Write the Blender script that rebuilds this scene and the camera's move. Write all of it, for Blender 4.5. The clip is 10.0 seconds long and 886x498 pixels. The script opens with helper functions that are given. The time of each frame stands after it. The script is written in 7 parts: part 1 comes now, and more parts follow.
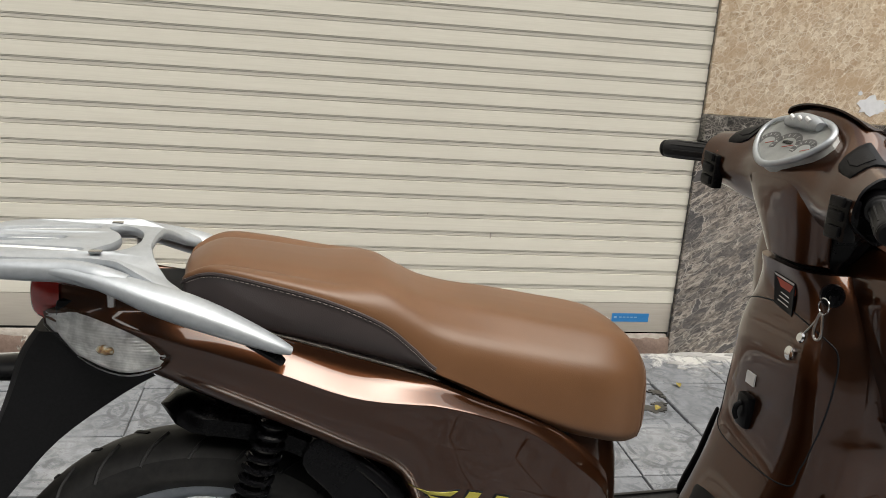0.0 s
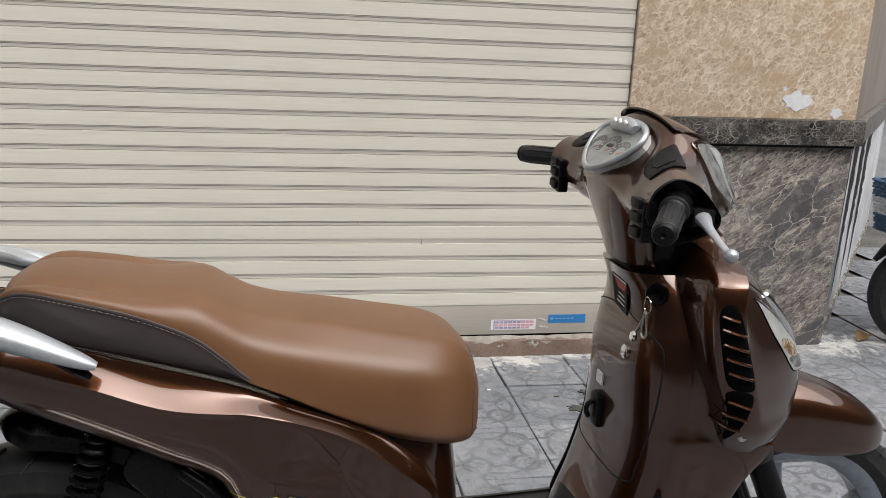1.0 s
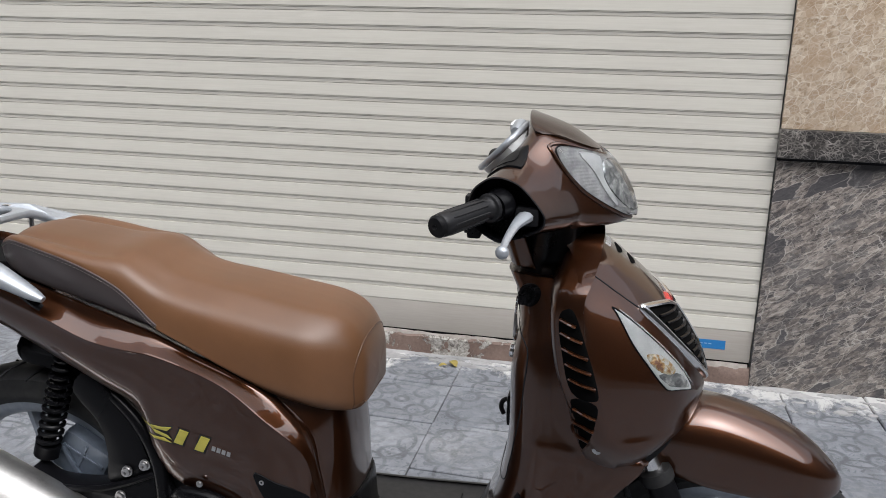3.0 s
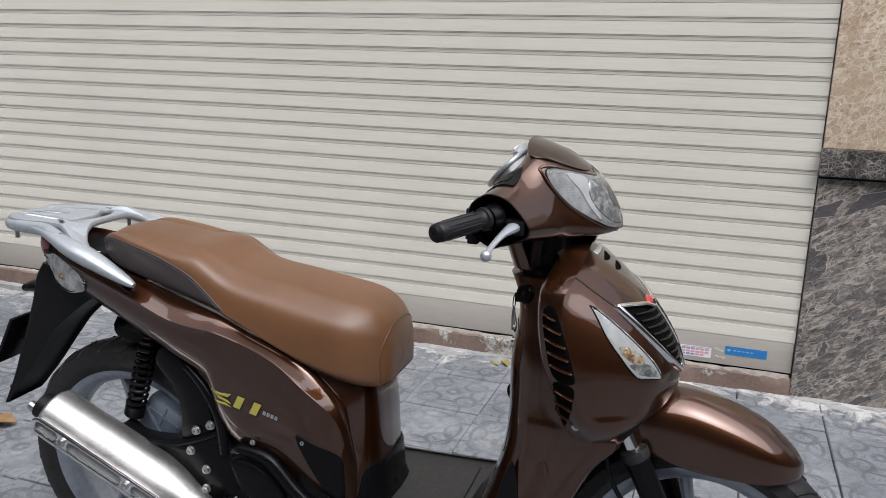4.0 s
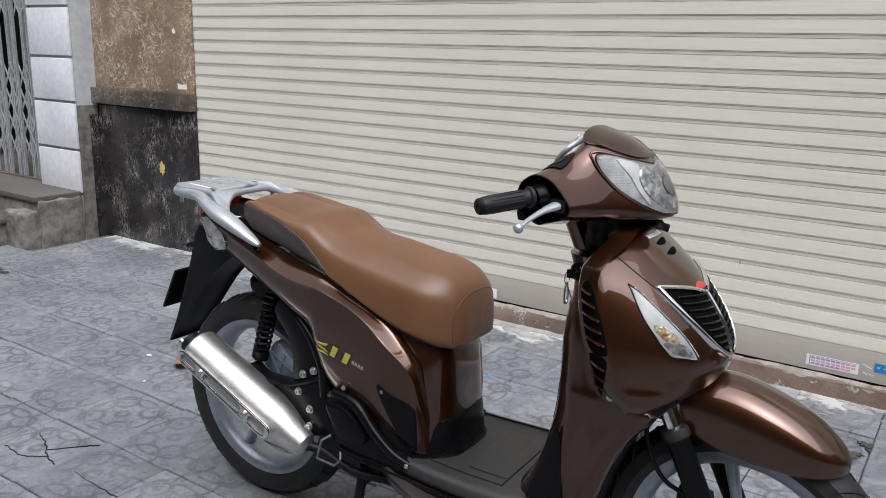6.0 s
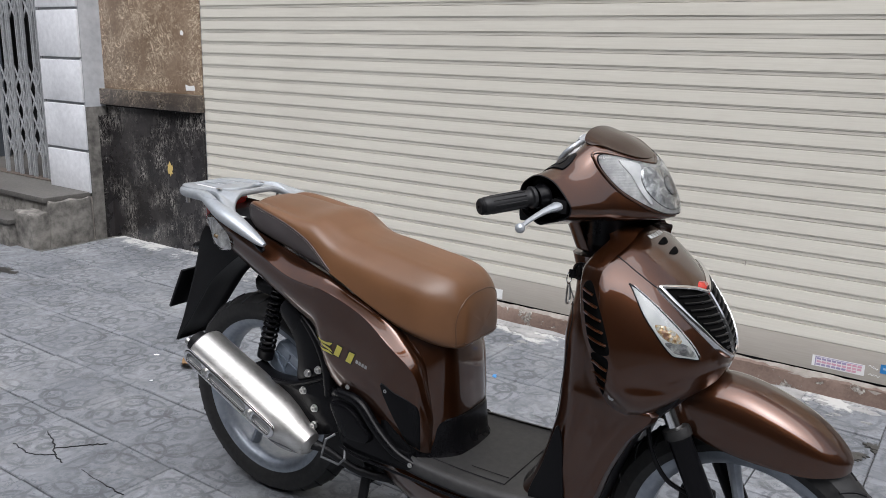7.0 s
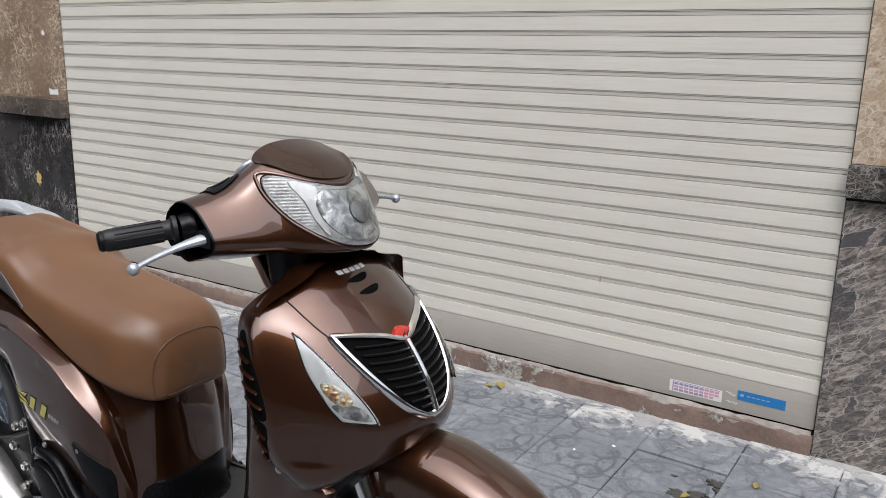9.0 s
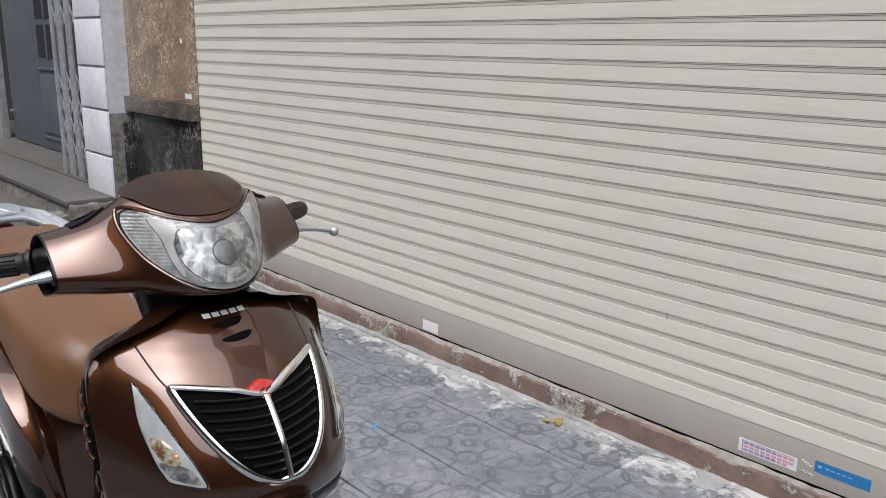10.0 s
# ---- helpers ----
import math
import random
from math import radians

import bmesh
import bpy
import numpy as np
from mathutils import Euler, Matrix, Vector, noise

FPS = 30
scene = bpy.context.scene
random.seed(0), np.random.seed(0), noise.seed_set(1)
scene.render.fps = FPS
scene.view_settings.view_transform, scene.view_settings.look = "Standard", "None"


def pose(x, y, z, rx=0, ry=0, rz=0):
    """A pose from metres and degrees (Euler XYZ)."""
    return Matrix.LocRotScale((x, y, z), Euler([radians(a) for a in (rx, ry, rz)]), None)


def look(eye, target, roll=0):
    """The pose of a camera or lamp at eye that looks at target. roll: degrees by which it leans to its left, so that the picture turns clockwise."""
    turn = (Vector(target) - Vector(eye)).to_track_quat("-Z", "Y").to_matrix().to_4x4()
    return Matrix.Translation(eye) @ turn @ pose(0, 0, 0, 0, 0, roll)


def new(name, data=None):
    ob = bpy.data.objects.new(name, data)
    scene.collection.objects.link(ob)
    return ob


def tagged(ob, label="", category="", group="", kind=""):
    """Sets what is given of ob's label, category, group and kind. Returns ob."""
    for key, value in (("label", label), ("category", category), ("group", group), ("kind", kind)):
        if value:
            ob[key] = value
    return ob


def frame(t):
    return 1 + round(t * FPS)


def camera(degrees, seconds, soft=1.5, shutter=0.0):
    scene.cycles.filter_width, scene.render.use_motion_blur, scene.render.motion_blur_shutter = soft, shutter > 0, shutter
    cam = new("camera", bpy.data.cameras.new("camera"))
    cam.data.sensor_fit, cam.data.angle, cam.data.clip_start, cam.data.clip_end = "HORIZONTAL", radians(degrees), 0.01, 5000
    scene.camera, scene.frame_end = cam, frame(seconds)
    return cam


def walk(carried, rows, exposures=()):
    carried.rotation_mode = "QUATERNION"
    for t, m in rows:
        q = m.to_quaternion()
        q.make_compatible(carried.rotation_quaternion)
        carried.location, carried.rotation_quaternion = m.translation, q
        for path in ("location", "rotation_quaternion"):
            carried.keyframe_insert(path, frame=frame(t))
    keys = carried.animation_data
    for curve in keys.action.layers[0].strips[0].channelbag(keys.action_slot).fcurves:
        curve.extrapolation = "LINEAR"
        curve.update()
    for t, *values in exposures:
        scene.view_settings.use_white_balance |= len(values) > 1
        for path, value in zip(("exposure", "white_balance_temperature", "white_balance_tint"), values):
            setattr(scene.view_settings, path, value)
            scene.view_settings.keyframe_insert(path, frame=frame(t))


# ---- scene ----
cam = camera(57.5, 10.0, 0.9)
PATH = [
    (0, (-1.496, -2.869, 1.193), (-1.136, -0.969, 0.685), 4.4),
    (0.5, (-1.38, -2.922, 1.209), (-1.041, -1.016, 0.706), 2.3),
    (1, (-1.229, -2.944, 1.224), (-0.881, -1.039, 0.727), 2.4),
    (1.5, (-1.024, -3.088, 1.235), (-0.775, -1.166, 0.741), 2.2),
    (2, (-0.821, -3.103, 1.253), (-0.835, -1.165, 0.758), 1.4),
    (2.5, (-0.671, -3.007, 1.229), (-0.93, -1.087, 0.731), 1.2),
    (3.8, (-0.379, -3.187, 1.274), (-0.955, -1.331, 0.804), 1.8),
    (4, (-0.343, -3.229, 1.289), (-0.971, -1.391, 0.813), 1.5),
    (4.5, (-0.2, -3.246, 1.288), (-0.931, -1.446, 0.809), 1.3),
    (5, (-0.057, -3.243, 1.273), (-0.97, -1.53, 0.793), 1.3),
    (5.5, (-0.019, -3.251, 1.276), (-1.083, -1.628, 0.794), 1.6),
    (7, (0.008, -3.258, 1.276), (-1.098, -1.661, 0.8), 1.4),
    (7.5, (-0.022, -3.253, 1.301), (-1.147, -1.668, 0.827), 1.3),
    (8, (0.06, -3.187, 1.3), (-1.056, -1.595, 0.831), 1.0),
    (8.5, (0.223, -3.017, 1.289), (-0.838, -1.388, 0.816), 1.0),
    (9, (0.306, -2.715, 1.286), (-0.759, -1.09, 0.812), 1.2),
    (9.5, (0.429, -2.491, 1.341), (-0.678, -0.895, 0.865), 1.7),
    (10, (0.571, -2.262, 1.336), (-0.852, -0.943, 0.85), 0.9),
]
walk(cam, [(t, look(eye, target, roll)) for t, eye, target, roll in PATH],
     [(0.0, 0.96, 6920, 8), (0.8, 0.95, 6720, 10), (1.8, 0.93, 6320, 11), (4.0, 0.92, 6220, 12), (7.5, 0.92, 6220, 12), (10.0, 0.875, 6270, 12)])
from mathutils.bvhtree import BVHTree


# ---- daylight: bright overcast sky over a narrow street ----
world = bpy.data.worlds.new("sky")
scene.world = world
world.use_nodes = True
wn, wl = world.node_tree.nodes, world.node_tree.links
sky = wn.new("ShaderNodeTexSky")
sky.sky_type, sky.sun_disc = "NISHITA", False
sky.sun_elevation, sky.sun_rotation = radians(60), radians(146)
sky.air_density, sky.dust_density, sky.ozone_density = 1.0, 5.0, 1.0
wn["Background"].inputs[1].default_value = 0.13
cloud = wn.new("ShaderNodeHueSaturation")
cloud.inputs["Saturation"].default_value = 0.22
wl.new(sky.outputs[0], cloud.inputs["Color"])
wl.new(cloud.outputs[0], wn["Background"].inputs[0])
sun = new("sun", bpy.data.lights.new("sun", "SUN"))
sun.data.energy, sun.data.angle, sun.data.color = 1.4, radians(84), (1.0, 0.985, 0.96)
sun.matrix_world = look((2.0, -3.0, 6.2), (0, 0, 0))


# ---- materials ----
def ramp(nt, src, stops):
    r = nt.nodes.new("ShaderNodeValToRGB")
    e = r.color_ramp.elements
    while len(e) < len(stops):
        e.new(0.5)
    for el, (p, c) in zip(e, stops):
        el.position = p
        el.color = (*c, 1) if len(c) == 3 else c
    nt.links.new(src, r.inputs[0])
    return r.outputs[0]


def tex(nt, kind, scale, coord, detail=6.0, rough=0.6, distort=0.0, stretch=(1, 1, 1)):
    m = nt.nodes.new("ShaderNodeMapping")
    m.inputs["Scale"].default_value = [scale * a for a in stretch]
    nt.links.new(coord, m.inputs[0])
    if kind == "noise":
        n = nt.nodes.new("ShaderNodeTexNoise")
        n.inputs["Scale"].default_value = 1.0
        n.inputs["Detail"].default_value = detail
        n.inputs["Roughness"].default_value = rough
        n.inputs["Distortion"].default_value = distort
        nt.links.new(m.outputs[0], n.inputs["Vector"])
        return n.outputs[0]
    n = nt.nodes.new("ShaderNodeTexVoronoi")
    n.inputs["Scale"].default_value = 1.0
    if kind == "edge":
        n.feature = "DISTANCE_TO_EDGE"
    nt.links.new(m.outputs[0], n.inputs["Vector"])
    return n.outputs["Distance"]


def calc(nt, op, a, b=0.5, c=None):
    n = nt.nodes.new("ShaderNodeMath")
    n.operation = op
    for i, v in enumerate((a, b) if c is None else (a, b, c)):
        if isinstance(v, (int, float)):
            n.inputs[i].default_value = v
        else:
            nt.links.new(v, n.inputs[i])
    return n.outputs[0]


def blend(nt, fac, a, b, mode="MIX"):
    n = nt.nodes.new("ShaderNodeMix")
    n.data_type, n.blend_type = "RGBA", mode
    for sock, v in ((n.inputs[0], fac), (n.inputs[6], a), (n.inputs[7], b)):
        if isinstance(v, (int, float)):
            sock.default_value = v
        elif isinstance(v, tuple):
            sock.default_value = (*v, 1)
        else:
            nt.links.new(v, sock)
    return n.outputs[2]


def bump(nt, height, strength, dist=0.002):
    n = nt.nodes.new("ShaderNodeBump")
    n.inputs["Strength"].default_value = strength
    n.inputs["Distance"].default_value = dist
    nt.links.new(height, n.inputs["Height"])
    return n.outputs[0]


def material(name, color=(0.5, 0.5, 0.5), rough=0.5, metal=0.0, coat=0.0, spec=0.5):
    m = bpy.data.materials.new(name)
    m.use_nodes = True
    nt = m.node_tree
    b = nt.nodes["Principled BSDF"]
    b.inputs["Base Color"].default_value = (*color, 1)
    b.inputs["Roughness"].default_value = rough
    b.inputs["Metallic"].default_value = metal
    b.inputs["Coat Weight"].default_value = coat
    b.inputs["Coat Roughness"].default_value = 0.04
    b.inputs["Specular IOR Level"].default_value = spec
    g = nt.nodes.new("ShaderNodeNewGeometry").outputs["Position"]
    o = nt.nodes.new("ShaderNodeTexCoord").outputs["Object"]
    return m, nt, b, g, o


def put(nt, b, color=None, rough=None, normal=None):
    if color is not None:
        nt.links.new(color, b.inputs["Base Color"])
    if rough is not None:
        nt.links.new(rough, b.inputs["Roughness"])
    if normal is not None:
        nt.links.new(normal, b.inputs["Normal"])


def worn(name, dark, light, scale=40, rough=0.5, metal=0.0, coat=0.0, bumpy=0.1, big=3.0, rvar=0.1, stretch=(1, 1, 1), dist=0.001, spec=0.5):
    """A surface with two scales of mottling, a little relief and uneven gloss."""
    m, nt, b, g, o = material(name, light, rough, metal, coat, spec)
    fine = tex(nt, "noise", scale, g, stretch=stretch)
    wide = tex(nt, "noise", big, g, 4)
    mixed = calc(nt, "ADD", calc(nt, "MULTIPLY", fine, 0.5), calc(nt, "MULTIPLY", wide, 0.5))
    put(nt, b, ramp(nt, mixed, [(0.35, dark), (0.65, light)]),
        calc(nt, "ADD", calc(nt, "MULTIPLY", wide, 2 * rvar), rough - rvar), bump(nt, fine, bumpy, dist))
    return m


def paint_material():
    m, nt, b, g, o = material("brown_metallic_paint", (0.06, 0.026, 0.013), 0.35, 0.88, 1.0, 0.3)
    flake = tex(nt, "edge", 2200, g)
    c = ramp(nt, flake, [(0.0, (0.078, 0.0270, 0.0098)), (0.5, (0.018, 0.0060, 0.0021))])
    dust = ramp(nt, tex(nt, "noise", 9, g, 8, 0.7), [(0.55, (0, 0, 0)), (0.8, (1, 1, 1))])
    put(nt, b, blend(nt, calc(nt, "MULTIPLY", dust, 0.02), c, (0.19, 0.15, 0.12)))
    b.inputs["Coat IOR"].default_value = 1.6
    nt.links.new(ramp(nt, tex(nt, "noise", 22, g, 8, 0.7), [(0.35, (0.006,) * 3), (0.8, (0.03,) * 3)]), b.inputs["Coat Roughness"])
    return m


PAINT = paint_material()
BLACK = worn("black_plastic", (0.0025, 0.0025, 0.003), (0.0055, 0.0055, 0.0065), 300, 0.28, spec=0.14, bumpy=0.2, dist=0.0005)
MATBLACK = worn("matt_black_plastic", (0.003, 0.003, 0.0035), (0.008, 0.008, 0.009), 260, 0.5, spec=0.2, bumpy=0.4, dist=0.0006)
DUSTY = worn("dusty_black_rubber_mat", (0.012, 0.012, 0.0125), (0.036, 0.035, 0.034), 60, 0.55, bumpy=0.3)
RUBBER = worn("tyre_rubber", (0.008, 0.008, 0.0085), (0.026, 0.0255, 0.025), 70, 0.55, spec=0.35, bumpy=0.35)
GRIP = worn("grip_rubber", (0.005, 0.005, 0.0055), (0.012, 0.012, 0.013), 160, 0.5, spec=0.35, bumpy=0.3)
RIM = worn("silver_blue_wheel_paint", (0.21, 0.24, 0.28), (0.33, 0.36, 0.405), 60, 0.34, 0.45, 0.3, 0.05)
SILVER = worn("satin_silver_paint", (0.35, 0.375, 0.40), (0.45, 0.475, 0.50), 90, 0.38, 0.5, 0.25, 0.03, rvar=0.05)
# pale metal of the word mark; also sky glints painted into the rack grooves
PALE_BRIGHT = worn("pale_metal_and_glint", (0.80, 0.81, 0.82), (0.90, 0.91, 0.91), 60, 0.28, 0.3, 0, 0.03, rvar=0.05)
CHROME = worn("chrome", (0.72, 0.72, 0.72), (0.86, 0.86, 0.86), 80, 0.12, 1.0, 0, 0.03, rvar=0.06)
STEEL = worn("zinc_steel", (0.42, 0.42, 0.42), (0.64, 0.63, 0.61), 120, 0.32, 1.0, 0, 0.1)
ALLOY = worn("cast_alloy", (0.13, 0.135, 0.14), (0.25, 0.255, 0.26), 90, 0.5, 0.8, 0, 0.3)
RED = worn("red_lens_plastic", (0.30, 0.008, 0.006), (0.42, 0.02, 0.012), 60, 0.15, 0, 0.8, 0.02)
SEATBROWN = None


def leather(name, dark, light, gloss):
    m, nt, b, g, o = material(name, light, gloss)
    grain = tex(nt, "edge", 420, g)
    wide = tex(nt, "noise", 6, g, 5)
    put(nt, b, ramp(nt, wide, [(0.35, dark), (0.68, light)]),
        calc(nt, "ADD", calc(nt, "MULTIPLY", wide, 0.16), gloss - 0.08), bump(nt, grain, 0.22, 0.0006))
    b.inputs["Sheen Weight"].default_value = 0.04
    return m


SEATBROWN = leather("tan_brown_vinyl", (0.110, 0.050, 0.0205), (0.140, 0.064, 0.027), 0.40)
SEATSEAM = leather("brown_vinyl_seam", (0.070, 0.032, 0.015), (0.095, 0.045, 0.021), 0.5)
SEATDARK = leather("dark_brown_grey_vinyl", (0.036, 0.027, 0.027), (0.052, 0.041, 0.040), 0.42)


def muffler_material():
    m, nt, b, g, o = material("brushed_stainless", (0.7, 0.68, 0.64), 0.3, 1.0)
    streak = tex(nt, "noise", 30, g, 6, 0.7, 0, (0.35, 1, 1.2))
    stain = tex(nt, "noise", 12, g, 6)
    c = ramp(nt, calc(nt, "ADD", calc(nt, "MULTIPLY", streak, 0.5), calc(nt, "MULTIPLY", stain, 0.5)),
             [(0.34, (0.24, 0.22, 0.19)), (0.45, (0.52, 0.51, 0.49)), (0.66, (0.72, 0.71, 0.69))])
    put(nt, b, c, ramp(nt, stain, [(0.35, (0.52,) * 3), (0.65, (0.40,) * 3)]), bump(nt, streak, 0.08, 0.001))
    return m


MUFFLER = muffler_material()


def glass_material(name, color, rough=0.02):
    m, nt, b, g, o = material(name, color, rough)
    b.inputs["Transmission Weight"].default_value = 1.0
    b.inputs["IOR"].default_value = 1.35
    return m


LENS = glass_material("clear_lens", (0.97, 0.98, 0.97), 0.03)


def reflector_material(name, period, axis, deep=0.2, tone=1.0, metal=0.30):
    m, nt, b, g, o = material(name, (0.8, 0.81, 0.80), 0.32, metal)
    sep = nt.nodes.new("ShaderNodeSeparateXYZ")
    nt.links.new(g, sep.inputs[0])
    wave = calc(nt, "SINE", calc(nt, "MULTIPLY", sep.outputs[axis], 2 * math.pi / period), 0)
    c = ramp(nt, tex(nt, "noise", 38, g, 3), [(0.32, (0.22 * tone,) * 3), (0.5, (0.37 * tone,) * 3), (0.66, (0.50 * tone,) * 3)])
    put(nt, b, c, None, bump(nt, wave, deep, 0.0014))
    return m


def facet_material():
    """Stepped mirror facets behind a clear lens."""
    m, nt, b, g, o = material("faceted_reflector", (0.7, 0.71, 0.70), 0.24, 0.45)
    d = tex(nt, "cells", 75, g, stretch=(1, 1, 0.6))
    c = ramp(nt, tex(nt, "noise", 44, g, 4, 0.6, 1.0), [(0.36, (0.15, 0.155, 0.16)), (0.5, (0.33, 0.34, 0.34)), (0.62, (0.64, 0.65, 0.64))])
    put(nt, b, c, None, bump(nt, d, 0.16, 0.006))
    return m


def amber_material():
    """Amber bulb cover seen broken up through the lens, between silver facets."""
    m, nt, b, g, o = material("amber_behind_facets", (0.6, 0.3, 0.06), 0.2, 0.2, 0.4)
    c = ramp(nt, tex(nt, "noise", 75, g, 4, 0.6, 0.6), [(0.34, (0.20, 0.10, 0.06)), (0.45, (0.40, 0.24, 0.10)), (0.52, (0.45, 0.40, 0.28)), (0.60, (0.56, 0.55, 0.52))])
    put(nt, b, c, None, bump(nt, tex(nt, "cells", 120, g), 0.5, 0.004))
    return m


REFLECT = reflector_material("fluted_reflector", 0.0050, 2, 0.10)
REFLECT_FINE = reflector_material("fine_fluted_reflector", 0.0036, 2, 0.16, 2.1, 0.25)
FACET = facet_material()
AMBERSPOT = amber_material()
SATIN = worn("satin_reflector", (0.44, 0.45, 0.45), (0.66, 0.67, 0.67), 30, 0.28, 0.15, 0.3, 0.1)
YELLOW = worn("yellow_sticker_ink", (0.36, 0.32, 0.05), (0.48, 0.43, 0.08), 60, 0.4)
# black for sheets laid on solid bodywork to stand for shaded openings
HOLE_SHADE = worn("black_opening_shade", (0.002, 0.002, 0.002), (0.004, 0.004, 0.004), 60, 0.9, spec=0.04)
INK = worn("dark_ink", (0.006, 0.006, 0.007), (0.014, 0.014, 0.016), 60, 0.6, spec=0.25)
WHITE = worn("white_print", (0.68, 0.68, 0.67), (0.8, 0.8, 0.79), 80, 0.5)
REDINK = worn("red_print", (0.42, 0.06, 0.03), (0.55, 0.09, 0.05), 80, 0.5)
PINK = worn("faded_pink_ink", (0.55, 0.28, 0.36), (0.66, 0.40, 0.48), 90, 0.6)
VIOLET = worn("faded_violet_ink", (0.25, 0.22, 0.36), (0.38, 0.33, 0.48), 90, 0.6)
BLUE = worn("blue_vinyl_sticker", (0.015, 0.16, 0.42), (0.03, 0.21, 0.50), 70, 0.35)
THREAD = worn("grey_thread", (0.16, 0.14, 0.13), (0.24, 0.21, 0.19), 60, 0.7)
VISOR = worn("smoked_visor_plastic", (0.026, 0.0135, 0.0085), (0.034, 0.019, 0.0125), 40, 0.14, spec=0.3, bumpy=0.02)
FACE = worn("dial_face", (0.36, 0.37, 0.365), (0.58, 0.59, 0.58), 40, 0.4)
DIALDARK = worn("dark_dial_print", (0.13, 0.132, 0.135), (0.22, 0.22, 0.225), 90, 0.5)


def shutter_material():
    m, nt, b, g, o = material("cream_shutter_steel", (0.6, 0.57, 0.5), 0.45)
    fine = tex(nt, "noise", 7, g, 7, 0.7, 0, (0.5, 1, 26))
    wide = tex(nt, "noise", 1.7, g, 5)
    c = ramp(nt, fine, [(0.3, (0.61, 0.585, 0.512)), (0.55, (0.675, 0.649, 0.574)), (0.75, (0.70, 0.677, 0.60))])
    c = blend(nt, calc(nt, "MULTIPLY", ramp(nt, wide, [(0.45, (0, 0, 0)), (0.75, (1, 1, 1))]), 0.35), c, (0.56, 0.53, 0.47))
    put(nt, b, c, calc(nt, "ADD", calc(nt, "MULTIPLY", fine, 0.25), 0.38), bump(nt, fine, 0.06, 0.002))
    return m


SHUTTER = shutter_material()
BAND = worn("grey_beige_slat_joint", (0.58, 0.555, 0.495), (0.65, 0.622, 0.56), 30, 0.5, bumpy=0.08, stretch=(0.3, 1, 6), big=2)
BAR = worn("grey_beige_bottom_rail", (0.345, 0.318, 0.28), (0.405, 0.376, 0.335), 30, 0.5, bumpy=0.1, stretch=(0.3, 1, 6), big=2)


def marble(name, tones, vein, scale, veins, rough, tilt=0.0, mottle=0.35, stretch=(1, 1, 1.5), flow=0.4):
    """Emperador type stone: rounded darker clasts in a paler broken ground, fine crackle veins."""
    m, nt, b, g, o = material(name, tones[1], rough)
    mp = nt.nodes.new("ShaderNodeMapping")
    mp.inputs["Rotation"].default_value = (0.3, radians(tilt), 0.2)
    nt.links.new(g, mp.inputs[0])
    p = mp.outputs[0]
    warp = nt.nodes.new("ShaderNodeTexNoise")
    warp.inputs["Scale"].default_value = scale * 1.3
    warp.inputs["Detail"].default_value = 3
    nt.links.new(p, warp.inputs["Vector"])
    va = nt.nodes.new("ShaderNodeVectorMath")
    va.operation = "MULTIPLY_ADD"
    va.inputs[1].default_value = [flow / scale] * 3
    nt.links.new(warp.outputs["Color"], va.inputs[0])
    nt.links.new(p, va.inputs[2])
    q = va.outputs[0]
    grain = tex(nt, "noise", scale * 2.2, q, 9, 0.72, 0.3, stretch)
    ground = ramp(nt, grain, [(0.30, tones[1]), (0.62, tones[2])])
    clast = ramp(nt, tex(nt, "noise", scale * 1.6, p, 7, 0.6), [(0.32, tones[0]), (0.7, tones[1])])
    inside = ramp(nt, tex(nt, "noise", scale * 0.55, q, 9, 0.62, 0.4, stretch), [(0.44, (0,) * 3), (0.57, (1,) * 3)])
    base = blend(nt, inside, ground, clast)
    e2 = tex(nt, "edge", scale * 2.1, q, stretch=stretch)
    web = ramp(nt, e2, [(0.0, (1,) * 3), (0.022, (0.85,) * 3), (0.042, (0,) * 3)])
    e3 = tex(nt, "edge", scale * 5.0, q, stretch=stretch)
    web3 = ramp(nt, e3, [(0.0, (0.9,) * 3), (0.05, (0.6,) * 3), (0.09, (0,) * 3)])
    patch = ramp(nt, tex(nt, "noise", scale * 0.9, p, 6, 0.65), [(0.42, (0.0,) * 3), (0.64, (1,) * 3)])
    patch2 = ramp(nt, tex(nt, "noise", scale * 1.3, g, 6, 0.65), [(0.42, (0,) * 3), (0.58, (1,) * 3)])
    e4 = tex(nt, "edge", scale * 0.8, q, stretch=stretch)
    long_vein = ramp(nt, e4, [(0.0, (1,) * 3), (0.012, (0.9,) * 3), (0.022, (0,) * 3)])
    f = calc(nt, "MAXIMUM", calc(nt, "MULTIPLY", web, patch), calc(nt, "MULTIPLY", web3, calc(nt, "MULTIPLY", patch2, calc(nt, "SUBTRACT", 1.0, calc(nt, "MULTIPLY", inside, 0.7)))))
    f = calc(nt, "MAXIMUM", f, calc(nt, "MULTIPLY", long_vein, patch))
    fleck = ramp(nt, tex(nt, "noise", scale * 5, q, 4, 0.6), [(0.63, (0,) * 3), (0.67, (1,) * 3)])
    f = calc(nt, "MULTIPLY", calc(nt, "MAXIMUM", f, calc(nt, "MULTIPLY", fleck, 0.7)), veins)
    c = blend(nt, f, base, vein)
    rub = tex(nt, "noise", 7, g, 7, 0.7)
    c = blend(nt, calc(nt, "MULTIPLY", ramp(nt, rub, [(0.5, (0,) * 3), (0.85, (1,) * 3)]), mottle), c, vein)
    put(nt, b, c, calc(nt, "ADD", calc(nt, "MULTIPLY", rub, 0.2), rough - 0.1))
    return m


